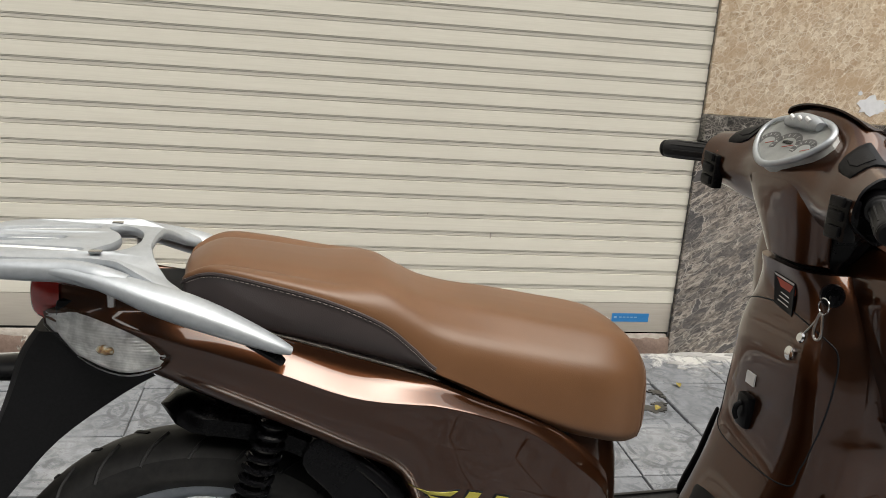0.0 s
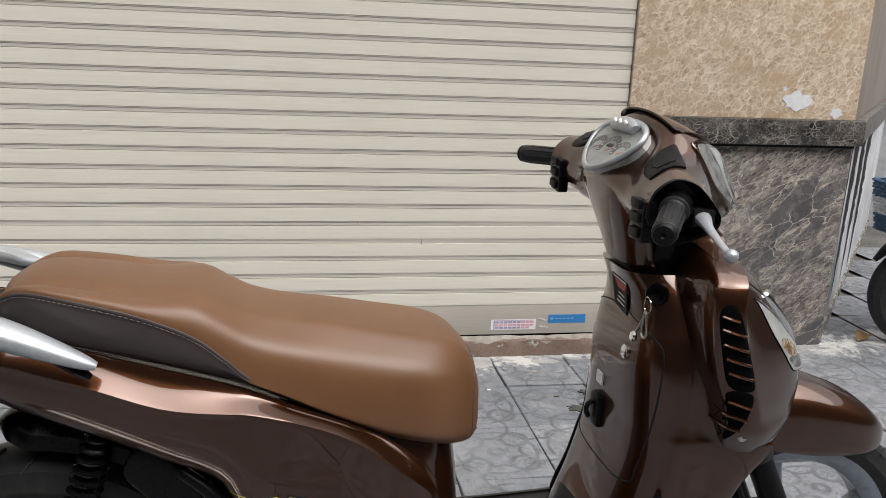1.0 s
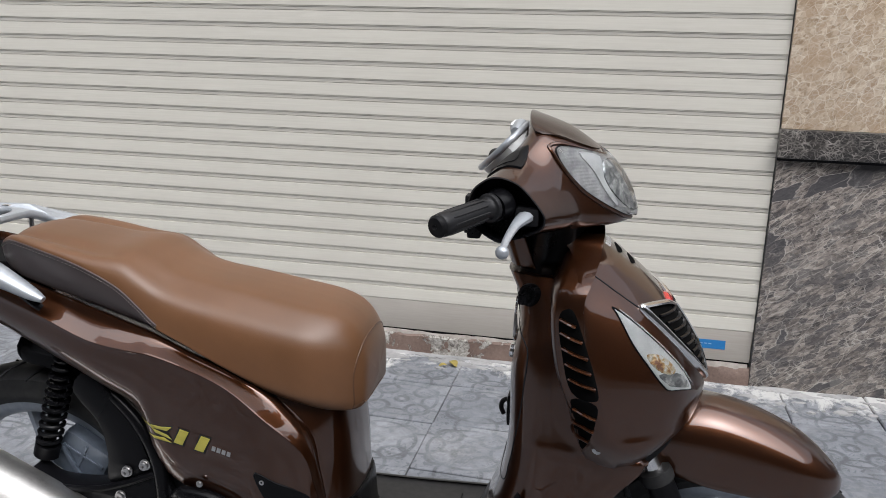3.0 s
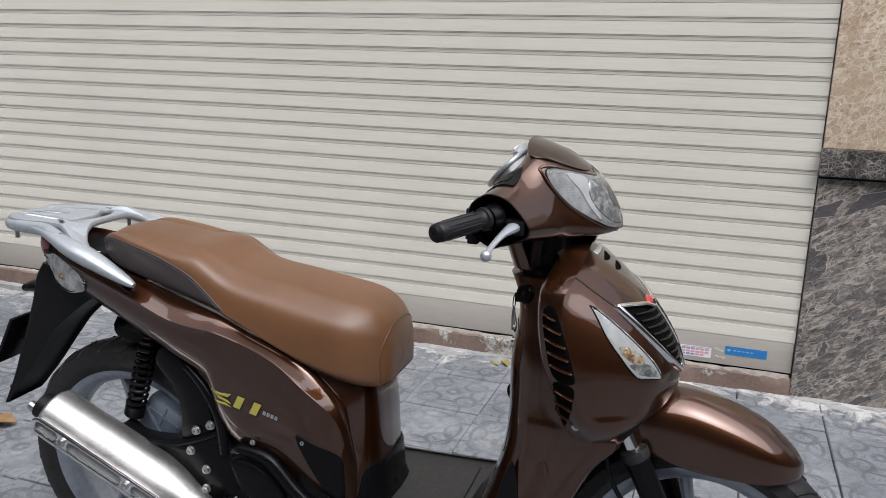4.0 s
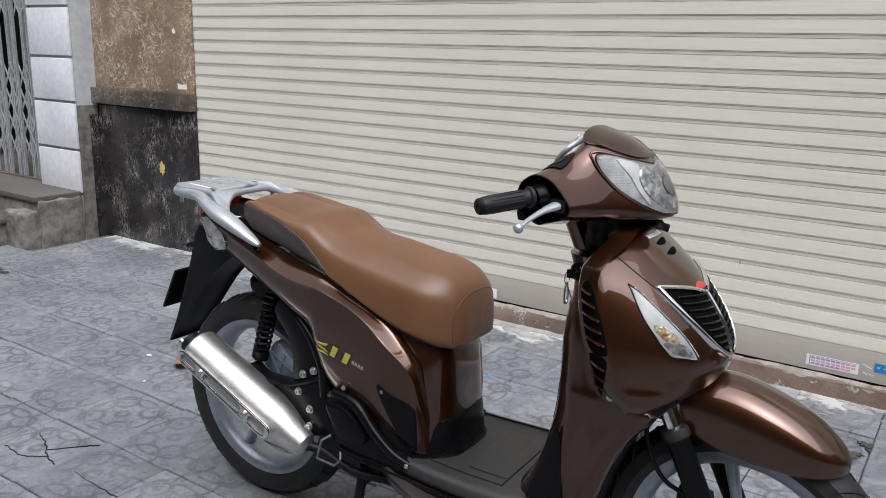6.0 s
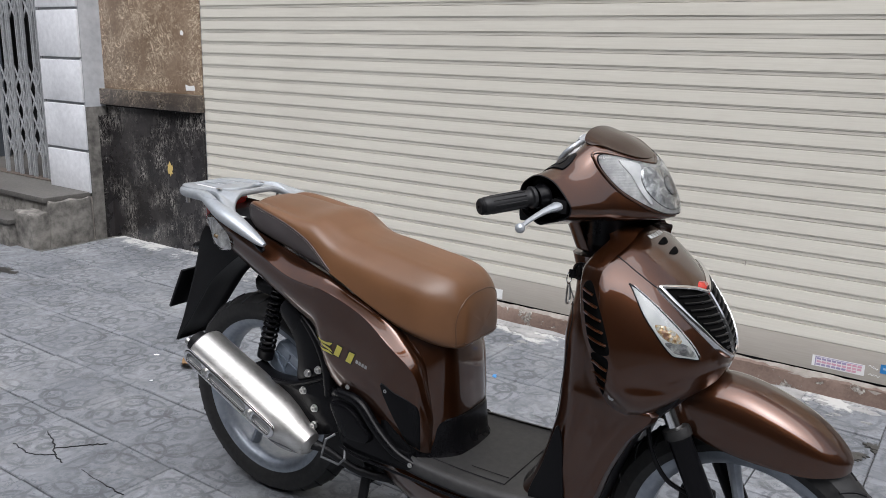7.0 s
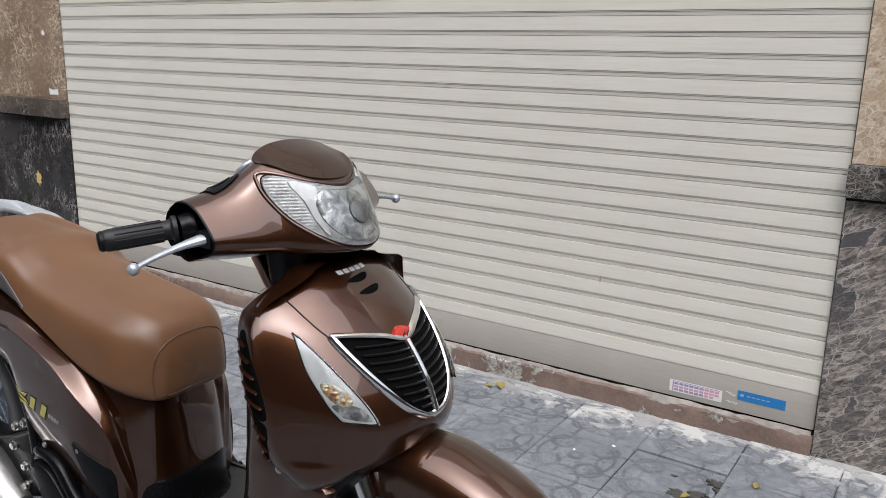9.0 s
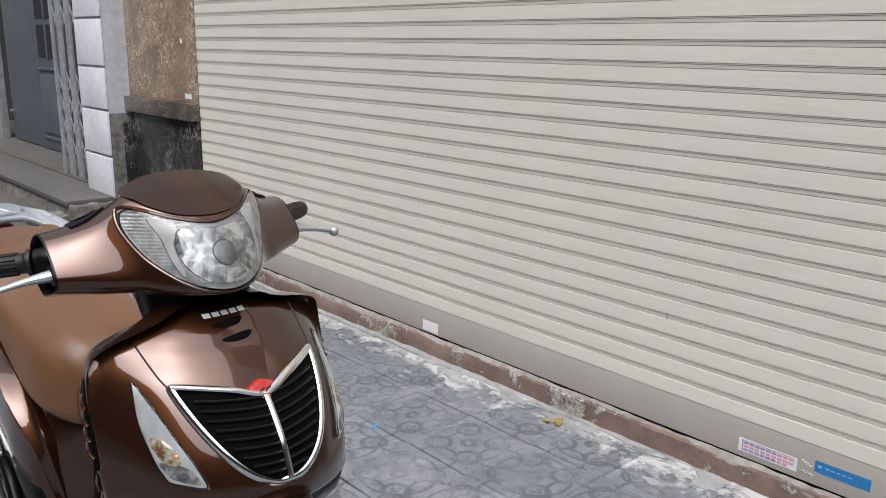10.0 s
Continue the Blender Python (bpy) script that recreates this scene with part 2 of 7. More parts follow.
def breccia(name, pod, ground, vein, tilt, stretch, sizes, share, web_weight, hair_weight, spread, rough):
    """Cut breccia: broken clasts of several sizes in a paler ground, drawn out along the bedding, with a net of thin veins."""
    m, nt, b, g, o = material(name, ground[1], rough)
    mp = nt.nodes.new("ShaderNodeMapping")
    mp.inputs["Rotation"].default_value = (0, radians(tilt), 0)
    nt.links.new(g, mp.inputs[0])
    drawn = nt.nodes.new("ShaderNodeMapping")
    drawn.inputs["Scale"].default_value = (stretch[0], 1, stretch[2])
    nt.links.new(mp.outputs[0], drawn.inputs[0])
    p = drawn.outputs[0]

    def warped(scale, amount):
        w = nt.nodes.new("ShaderNodeTexNoise")
        w.inputs["Scale"].default_value = scale
        w.inputs["Detail"].default_value = 3
        nt.links.new(p, w.inputs["Vector"])
        va = nt.nodes.new("ShaderNodeVectorMath")
        va.operation = "MULTIPLY_ADD"
        va.inputs[1].default_value = [amount] * 3
        nt.links.new(w.outputs["Color"], va.inputs[0])
        nt.links.new(p, va.inputs[2])
        return va.outputs[0]

    def clasts(scale, at):
        v = nt.nodes.new("ShaderNodeTexVoronoi")
        v.inputs["Scale"].default_value = scale
        nt.links.new(at, v.inputs["Vector"])
        k = nt.nodes.new("ShaderNodeSeparateColor")
        nt.links.new(v.outputs["Color"], k.inputs[0])
        return k.outputs[0], tex(nt, "edge", scale, at)

    q, r = warped(sizes[1] * 1.6, 0.40 / sizes[1]), warped(sizes[2] * 1.5, 0.40 / sizes[2])
    tone1, edge1 = clasts(sizes[1], q)
    tone2, edge2 = clasts(sizes[2], r)
    tone3, edge3 = clasts(sizes[2] * 2.3, r)
    fine = tex(nt, "noise", sizes[2] * 2.5, r, 7, 0.75, 0.3)
    crushed = ramp(nt, calc(nt, "ADD", calc(nt, "MULTIPLY", tex(nt, "noise", sizes[0], q, 6, 0.6), 0.8), calc(nt, "MULTIPLY", tone1, 0.2)), [(share - 0.05, (1,) * 3), (share + 0.05, (0,) * 3)])
    grit = calc(nt, "ADD", calc(nt, "MULTIPLY", fine, 0.55), calc(nt, "ADD", calc(nt, "MULTIPLY", tone2, 0.22), calc(nt, "MULTIPLY", tone3, 0.23)))
    gr = ramp(nt, grit, [(0.28, ground[0]), (0.48, ground[1]), (0.70, ground[2])])
    pc = ramp(nt, calc(nt, "ADD", calc(nt, "MULTIPLY", fine, 0.6), calc(nt, "MULTIPLY", tone1, 0.4)), [(0.3, pod[0]), (0.7, pod[1])])
    single = ramp(nt, tone2, [(0.70, (0,) * 3), (0.74, (1,) * 3)])
    base = blend(nt, crushed, pc, blend(nt, calc(nt, "MULTIPLY", single, 0.75), gr, pc))
    patch = ramp(nt, tex(nt, "noise", sizes[1], p, 6, 0.65), [(spread, (0,) * 3), (spread + 0.2, (1,) * 3)])
    web = calc(nt, "MAXIMUM", ramp(nt, edge2, [(0.0, (1,) * 3), (0.02, (0.6,) * 3), (0.05, (0,) * 3)]), ramp(nt, edge3, [(0.0, (0.5,) * 3), (0.05, (0.2,) * 3), (0.10, (0,) * 3)]))
    web = calc(nt, "MULTIPLY", calc(nt, "MULTIPLY", web, patch), calc(nt, "ADD", calc(nt, "MULTIPLY", crushed, 0.85), 0.15))
    hair = ramp(nt, edge1, [(0.0, (1,) * 3), (0.008, (0.8,) * 3), (0.022, (0,) * 3)])
    where = ramp(nt, tex(nt, "noise", sizes[0] * 2.0, p, 5, 0.6), [(0.44, (0.05,) * 3), (0.60, (1,) * 3)])
    f = calc(nt, "MAXIMUM", calc(nt, "MULTIPLY", web, web_weight), calc(nt, "MULTIPLY", calc(nt, "MULTIPLY", hair, where), hair_weight))
    c = blend(nt, calc(nt, "MULTIPLY", f, 0.85), base, vein)
    rub = tex(nt, "noise", 5, g, 7, 0.7)
    c = blend(nt, calc(nt, "MULTIPLY", ramp(nt, rub, [(0.52, (0,) * 3), (0.85, (1,) * 3)]), 0.18), c, vein)
    put(nt, b, c, calc(nt, "ADD", calc(nt, "MULTIPLY", rub, 0.2), rough - 0.1))
    return m


TAN = breccia("tan_marble", ((0.42, 0.275, 0.165), (0.54, 0.39, 0.255)), ((0.40, 0.275, 0.17), (0.60, 0.465, 0.325), (0.80, 0.69, 0.55)), (0.96, 0.91, 0.80), 38, (0.8, 1, 1.15), (5.0, 15, 36), 0.60, 0.85, 0.5, 0.30, 0.30)
DARKSTONE = breccia("dark_marble", ((0.040, 0.039, 0.044), (0.095, 0.090, 0.092)), ((0.060, 0.054, 0.052), (0.200, 0.174, 0.156), (0.45, 0.395, 0.345)), (0.74, 0.69, 0.62), 34, (0.50, 1, 1.3), (3.4, 15, 46), 0.555, 0.70, 0.60, 0.42, 0.26)
LEDGE = marble("black_brown_marble", ((0.010, 0.010, 0.011), (0.026, 0.024, 0.024), (0.070, 0.062, 0.056)), (0.46, 0.43, 0.39), 13, 0.8, 0.3, 10, 0.10)


def filament_stone(name, tones, vein, scale, stretch, spread, weight, rough):
    """Old polished stone, plain in the ground, with tangles of fine pale threads."""
    m, nt, b, g, o = material(name, tones[1], rough)
    cloud = tex(nt, "noise", 4.5, g, 7, 0.65)
    grain = tex(nt, "noise", 70, g, 6, 0.7)
    base = ramp(nt, calc(nt, "ADD", calc(nt, "MULTIPLY", cloud, 0.65), calc(nt, "MULTIPLY", grain, 0.35)), [(0.36, tones[0]), (0.52, tones[1]), (0.68, tones[2])])
    f = None
    for k, (sc, half, w) in enumerate(((scale, 0.020, 1.0), (scale * 1.9, 0.028, 0.8), (scale * 0.5, 0.008, 0.9))):
        ridge = calc(nt, "ABSOLUTE", calc(nt, "SUBTRACT", tex(nt, "noise", sc, g, 3, 0.5, 1.4, stretch), 0.5 - 0.02 * k), 0)
        thread = calc(nt, "MULTIPLY", ramp(nt, ridge, [(0.0, (1,) * 3), (half * 0.5, (0.7,) * 3), (half, (0,) * 3)]), w)
        f = thread if f is None else calc(nt, "MAXIMUM", f, thread)
    tangle = ramp(nt, tex(nt, "noise", scale * 0.28, g, 5, 0.6), [(spread, (0.03,) * 3), (spread + 0.16, (1,) * 3)])
    broken = ramp(nt, tex(nt, "noise", scale * 2.6, g, 4, 0.6), [(0.34, (0.3,) * 3), (0.50, (1,) * 3)])
    fleck = ramp(nt, tex(nt, "noise", scale * 3.2, g, 3, 0.5), [(0.67, (0,) * 3), (0.71, (1,) * 3)])
    f = calc(nt, "MAXIMUM", calc(nt, "MULTIPLY", calc(nt, "MULTIPLY", f, tangle), broken), calc(nt, "MULTIPLY", fleck, 0.6))
    put(nt, b, blend(nt, calc(nt, "MULTIPLY", f, weight), base, vein), calc(nt, "ADD", calc(nt, "MULTIPLY", cloud, 0.25), rough - 0.12))
    return m


LEDGE_OLD = filament_stone("brown_black_marble", ((0.035, 0.028, 0.024), (0.062, 0.050, 0.042), (0.11, 0.090, 0.072)), (0.52, 0.44, 0.34), 18, (0.9, 1, 0.9), 0.40, 0.9, 0.3)
DARKSTONE_OLD = filament_stone("dark_streaked_marble", ((0.013, 0.012, 0.0125), (0.025, 0.023, 0.0235), (0.055, 0.050, 0.050)), (0.50, 0.47, 0.43), 15, (1.4, 1.4, 0.42), 0.47, 0.75, 0.26)
TAN_OLD = filament_stone("brown_marble", ((0.165, 0.110, 0.070), (0.245, 0.172, 0.116), (0.33, 0.245, 0.172)), (0.80, 0.67, 0.50), 13, (0.9, 1, 1), 0.38, 1.0, 0.32)


TILE_P, TILE_Q, TILE_X, TILE_Y = 0.297, 0.311, -0.787, -0.30


def tile_material():
    """Grey cement paving tile with rings and leaves pressed into it, worn and dusty."""
    m, nt, b, g, o = material("patterned_cement_tile", (0.3, 0.31, 0.32), 0.8)
    sep = nt.nodes.new("ShaderNodeSeparateXYZ")
    nt.links.new(g, sep.inputs[0])
    gx_, gy_ = calc(nt, "SUBTRACT", sep.outputs[0], TILE_X), calc(nt, "SUBTRACT", sep.outputs[1], TILE_Y)
    x = calc(nt, "SUBTRACT", calc(nt, "WRAP", gx_, 0.0, TILE_P), TILE_P / 2)
    y = calc(nt, "SUBTRACT", calc(nt, "WRAP", gy_, 0.0, TILE_Q), TILE_Q / 2)
    cell = nt.nodes.new("ShaderNodeCombineXYZ")
    nt.links.new(calc(nt, "FLOOR", calc(nt, "DIVIDE", gx_, TILE_P), 0), cell.inputs[0])
    nt.links.new(calc(nt, "FLOOR", calc(nt, "DIVIDE", gy_, TILE_Q), 0), cell.inputs[1])
    dice = nt.nodes.new("ShaderNodeTexWhiteNoise")
    nt.links.new(cell.outputs[0], dice.inputs["Vector"])

    def rad(cx, cy):
        dx, dy = calc(nt, "SUBTRACT", x, cx), calc(nt, "SUBTRACT", y, cy)
        return calc(nt, "SQRT", calc(nt, "ADD", calc(nt, "MULTIPLY", dx, dx), calc(nt, "MULTIPLY", dy, dy)), 0)

    def line(r, at, half):
        d = calc(nt, "ABSOLUTE", calc(nt, "SUBTRACT", r, at), 0)
        return ramp(nt, d, [(0.0, (1,) * 3), (half, (1,) * 3), (half * 1.8, (0,) * 3)])

    ax, ay = calc(nt, "ABSOLUTE", x, 0), calc(nt, "ABSOLUTE", y, 0)
    sx, sy = calc(nt, "SUBTRACT", ax, 0.0725), calc(nt, "SUBTRACT", ay, 0.0725)
    rq = calc(nt, "SQRT", calc(nt, "ADD", calc(nt, "MULTIPLY", sx, sx), calc(nt, "MULTIPLY", sy, sy)), 0)
    r0 = rad(0, 0)
    pat = line(r0, 0.126, 0.0040)
    for r, at, half in ((rq, 0.041, 0.0062), (r0, 0.020, 0.007)):
        pat = calc(nt, "MAXIMUM", pat, line(r, at, half))
    for cx, cy in ((0.1455, 0), (-0.1455, 0), (0, 0.1525), (0, -0.1525)):
        pat = calc(nt, "MAXIMUM", pat, calc(nt, "MULTIPLY", line(rad(cx, cy), 0.070, 0.0045), 1.0))
    leaf = tex(nt, "noise", 48, g, 3, 0.5, 1.1)
    heart = calc(nt, "MULTIPLY", ramp(nt, rq, [(0.016, (1,) * 3), (0.028, (0,) * 3)]), ramp(nt, tex(nt, "noise", 60, g, 3, 0.5, 1.0), [(0.47, (0,) * 3), (0.53, (1,) * 3)]))
    pat = calc(nt, "MAXIMUM", pat, calc(nt, "MULTIPLY", heart, 0.8))
    pat = calc(nt, "MAXIMUM", calc(nt, "MULTIPLY", pat, 0.85), ramp(nt, leaf, [(0.56, (0,) * 3), (0.60, (0.6,) * 3)]))
    pat = calc(nt, "MULTIPLY", pat, ramp(nt, tex(nt, "noise", 42, g, 6, 0.7, 0.5), [(0.34, (0.35,) * 3), (0.48, (1,) * 3)]))
    worn_off = tex(nt, "noise", 5, g, 6, 0.65)
    pat = calc(nt, "MULTIPLY", pat, ramp(nt, worn_off, [(0.37, (0.22,) * 3), (0.55, (1,) * 3)]))
    fine = tex(nt, "noise", 130, g, 6, 0.7)
    wide = tex(nt, "noise", 2.2, g, 7, 0.65)
    smear = tex(nt, "noise", 13, g, 8, 0.7, 0.8)
    base = ramp(nt, wide, [(0.3, (0.108, 0.118, 0.133)), (0.5, (0.164, 0.175, 0.192)), (0.72, (0.248, 0.258, 0.276))])
    base = blend(nt, 0.5, base, ramp(nt, dice.outputs["Value"], [(0.0, (0.132, 0.142, 0.159)), (1.0, (0.240, 0.250, 0.267))]))
    base = blend(nt, 0.55, base, ramp(nt, smear, [(0.34, (0.30,) * 3), (0.66, (0.70,) * 3)]), "OVERLAY")
    base = blend(nt, calc(nt, "MULTIPLY", pat, 0.82), base, (0.045, 0.050, 0.058))
    dust = ramp(nt, tex(nt, "noise", 3.4, g, 9, 0.75, 0.4), [(0.52, (0,) * 3), (0.74, (1,) * 3)])
    base = blend(nt, calc(nt, "MULTIPLY", dust, 0.40), base, (0.42, 0.425, 0.42))
    base = blend(nt, calc(nt, "MULTIPLY", fine, 0.25), base, (0.10, 0.10, 0.10))
    # dark damp blots, and cement dust trodden out from the foot of the wall
    blot = ramp(nt, tex(nt, "noise", 2.6, g, 7, 0.7, 0.6), [(0.62, (0,) * 3), (0.68, (1,) * 3)])
    base = blend(nt, calc(nt, "MULTIPLY", blot, 0.45), base, (0.055, 0.052, 0.050))
    gs = nt.nodes.new("ShaderNodeSeparateXYZ")
    nt.links.new(g, gs.inputs[0])
    near = calc(nt, "ADD", calc(nt, "MULTIPLY", calc(nt, "ABSOLUTE", gs.outputs[1], 0.0), -1.8), calc(nt, "MULTIPLY", calc(nt, "SUBTRACT", tex(nt, "noise", 6.5, g, 9, 0.75, 0.5), 0.5), 1.7))
    spill = ramp(nt, calc(nt, "ADD", near, 0.62), [(0.40, (0,) * 3), (0.56, (1,) * 3)])
    base = blend(nt, calc(nt, "MULTIPLY", spill, 0.88), base, (0.50, 0.495, 0.475))
    h = calc(nt, "SUBTRACT", calc(nt, "MULTIPLY", fine, 0.25), calc(nt, "MULTIPLY", pat, 0.9))
    put(nt, b, base, ramp(nt, wide, [(0.3, (0.62,) * 3), (0.7, (0.85,) * 3)]), bump(nt, h, 0.6, 0.003))
    return m


TILE = tile_material()
JOINT = worn("dirt_joint", (0.040, 0.039, 0.037), (0.15, 0.147, 0.14), 50, 0.9, bumpy=0.6, dist=0.004)
CEMENT = worn("rough_cement", (0.075, 0.070, 0.064), (0.25, 0.238, 0.215), 20, 0.85, bumpy=0.7, big=5, dist=0.006)
ASPHALT = worn("grey_street", (0.05, 0.05, 0.05), (0.10, 0.10, 0.098), 40, 0.85, bumpy=0.5)


def plinth_material():
    """Brown paint on cement, flaked off to bare mortar in places."""
    m, nt, b, g, o = material("brown_painted_cement", (0.17, 0.12, 0.1), 0.72)
    fine = tex(nt, "noise", 90, g, 6, 0.7)
    wide = tex(nt, "noise", 5, g, 6, 0.65)
    brown = ramp(nt, calc(nt, "ADD", calc(nt, "MULTIPLY", fine, 0.4), calc(nt, "MULTIPLY", wide, 0.6)), [(0.36, (0.115, 0.076, 0.060)), (0.64, (0.215, 0.152, 0.124))])
    bare = ramp(nt, tex(nt, "noise", 60, g, 5, 0.7, 0.6), [(0.34, (0.07, 0.062, 0.055)), (0.5, (0.30, 0.28, 0.25)), (0.66, (0.50, 0.48, 0.44))])
    off = calc(nt, "ADD", calc(nt, "MULTIPLY", tex(nt, "noise", 2.1, g, 4, 0.6), 0.6), calc(nt, "MULTIPLY", tex(nt, "noise", 17, g, 8, 0.72, 0.5), 0.5))
    lost = ramp(nt, off, [(0.59, (0,) * 3), (0.605, (1,) * 3)])
    h = calc(nt, "ADD", calc(nt, "MULTIPLY", fine, 0.3), calc(nt, "MULTIPLY", calc(nt, "MULTIPLY", lost, tex(nt, "noise", 60, g, 5, 0.7, 0.6)), -1.2))
    put(nt, b, blend(nt, lost, brown, bare), None, bump(nt, h, 0.8, 0.006))
    return m


PLINTH = plinth_material()
MORTAR = worn("pale_mortar", (0.19, 0.165, 0.145), (0.37, 0.34, 0.305), 30, 0.85, bumpy=0.7, big=6, dist=0.006)
SMEAR = worn("trodden_cement", (0.20, 0.20, 0.198), (0.36, 0.355, 0.345), 22, 0.85, bumpy=0.6, big=7, dist=0.005)
DAMP = worn("dark_damp_stain", (0.022, 0.021, 0.019), (0.055, 0.052, 0.047), 40, 0.4, bumpy=0.2, big=12)
WHITEWASH = worn("white_limewash", (0.54, 0.55, 0.575), (0.72, 0.73, 0.755), 30, 0.75, bumpy=0.3, big=2.5, dist=0.003)
RETURNWALL = worn("pale_grey_plaster", (0.36, 0.375, 0.395), (0.52, 0.535, 0.555), 20, 0.8, bumpy=0.4, big=2.0, dist=0.003)
PALEYELLOW = worn("worn_yellow_paint", (0.50, 0.36, 0.11), (0.70, 0.54, 0.22), 60, 0.6)
GREYWALL = worn("grey_plaster", (0.26, 0.27, 0.28), (0.37, 0.38, 0.39), 24, 0.8, bumpy=0.4, big=2.5, dist=0.003)
# dark colour of the added walls that stand out of view
UNSEEN_WALL = worn("dark_unseen_wall", (0.055, 0.053, 0.05), (0.125, 0.12, 0.112), 3, 0.8, bumpy=0.2, big=0.6)
STEP = worn("terrazzo_step", (0.055, 0.052, 0.048), (0.115, 0.109, 0.10), 70, 0.65, bumpy=0.25, big=3)
GATEIRON = worn("grey_gate_paint", (0.24, 0.245, 0.25), (0.40, 0.415, 0.43), 50, 0.5, 0.1, bumpy=0.3, big=9)
RUST = worn("rusty_iron", (0.06, 0.05, 0.045), (0.15, 0.12, 0.10), 60, 0.7, 0.2, bumpy=0.4)
SIDESTONE = worn("grey_brown_side_stone", (0.20, 0.165, 0.14), (0.33, 0.285, 0.25), 9, 0.45, bumpy=0.1, big=2.0, stretch=(1, 1, 0.25))
SIDEPLASTER = worn("stained_white_plaster", (0.30, 0.31, 0.33), (0.62, 0.64, 0.67), 14, 0.75, bumpy=0.3, big=5, stretch=(1, 1, 0.15), dist=0.003)
# blue-grey door paint, lowered so the colour carries the entrance's shade
DOORBLUE = worn("shaded_blue_grey_door_paint", (0.072, 0.082, 0.098), (0.108, 0.121, 0.140), 20, 0.5, bumpy=0.1, stretch=(1, 1, 0.2))
# near-black plaster: the shade inside the entrance is put into the colour
SHADED_PLASTER = worn("plaster_darkened_for_shade", (0.018, 0.018, 0.019), (0.04, 0.039, 0.039), 20, 0.8)
PANE = material("dark_window_glass", (0.02, 0.022, 0.025), 0.08)[0]
LEAFMAT = worn("dry_yellow_leaf", (0.16, 0.12, 0.02), (0.30, 0.24, 0.06), 50, 0.7)
LEAFBROWN = worn("dry_brown_leaf", (0.13, 0.07, 0.025), (0.24, 0.14, 0.06), 50, 0.7)
BAG = worn("blue_grey_alloy_case", (0.07, 0.09, 0.12), (0.15, 0.18, 0.225), 40, 0.45, 0.3, 0.2, 0.1)
BASKETBLUE = worn("blue_woven_plastic", (0.03, 0.07, 0.13), (0.06, 0.12, 0.20), 60, 0.5)
BASKETWHITE = worn("white_woven_plastic", (0.45, 0.47, 0.48), (0.6, 0.62, 0.62), 60, 0.5)
OLIVE = worn("olive_yellow_cloth", (0.16, 0.15, 0.03), (0.28, 0.26, 0.07), 50, 0.8, bumpy=0.5)


# ---- mesh tools ----
def finish(bm, name, smooth=True):
    bmesh.ops.recalc_face_normals(bm, faces=bm.faces)
    me = bpy.data.meshes.new(name)
    bm.to_mesh(me)
    bm.free()
    me.polygons.foreach_set("use_smooth", [smooth] * len(me.polygons))
    if smooth:
        me.set_sharp_from_angle(angle=radians(38))
    return me


def part(name, bm, mat, parent=None, label="", smooth=True):
    """Links a bmesh or mesh as one object; a child keeps world coordinates."""
    me = bm if isinstance(bm, bpy.types.Mesh) else finish(bm, name, smooth)
    if mat is not None and not me.materials:
        me.materials.append(mat)
    ob = new(name, me)
    if parent is not None:
        ob.parent = parent
        if parent.parent is None:
            ob.matrix_parent_inverse = parent.matrix_basis.inverted()
    return tagged(ob, label)


def thing(name, at, label, category, group="", kind=""):
    ob = new(name)
    ob.empty_display_size = 0.1
    ob.matrix_basis = Matrix.Translation(at)
    return tagged(ob, label, category, group, kind)


def structure(name, bm, mat, label="", category="", smooth=False):
    ob = part(name, bm, mat, None, label, smooth)
    return tagged(ob, label, category or name, "", "structure")


def box(x0, x1, y0, y1, z0, z1, bevel=0.0, bm=None, seg=2):
    own = bmesh.new()
    v = bmesh.ops.create_cube(own, size=1.0)["verts"]
    bmesh.ops.scale(own, verts=v, vec=(x1 - x0, y1 - y0, z1 - z0))
    bmesh.ops.translate(own, verts=v, vec=((x0 + x1) / 2, (y0 + y1) / 2, (z0 + z1) / 2))
    if bevel:
        bmesh.ops.bevel(own, geom=own.edges[:], offset=bevel, segments=seg, profile=0.6, affect="EDGES")
    return own if bm is None else join(bm, own)


def join(bm, *others):
    for o in others:
        me = bpy.data.meshes.new("tmp")
        o.to_mesh(me)
        o.free()
        bm.from_mesh(me)
        bpy.data.meshes.remove(me)
    return bm


def moved(bm, m):
    bmesh.ops.transform(bm, matrix=m, verts=bm.verts[:])
    return bm


def catmull(pts, k, closed=False):
    """k points a span on a smooth line through pts; the control points stay on it."""
    p = np.asarray(pts, float)
    n = len(p)
    out = []
    for i in range(n if closed else n - 1):
        a, b, c, d = (p[(i + j) % n] for j in (-1, 0, 1, 2)) if closed else (p[max(i - 1, 0)], p[i], p[i + 1], p[min(i + 2, n - 1)])
        for t in np.arange(k) / k:
            out.append(0.5 * (2 * b + (c - a) * t + (2 * a - 5 * b + 4 * c - d) * t * t + (3 * b - a - 3 * c + d) * t ** 3))
    if not closed:
        out.append(p[-1])
    return np.array(out)


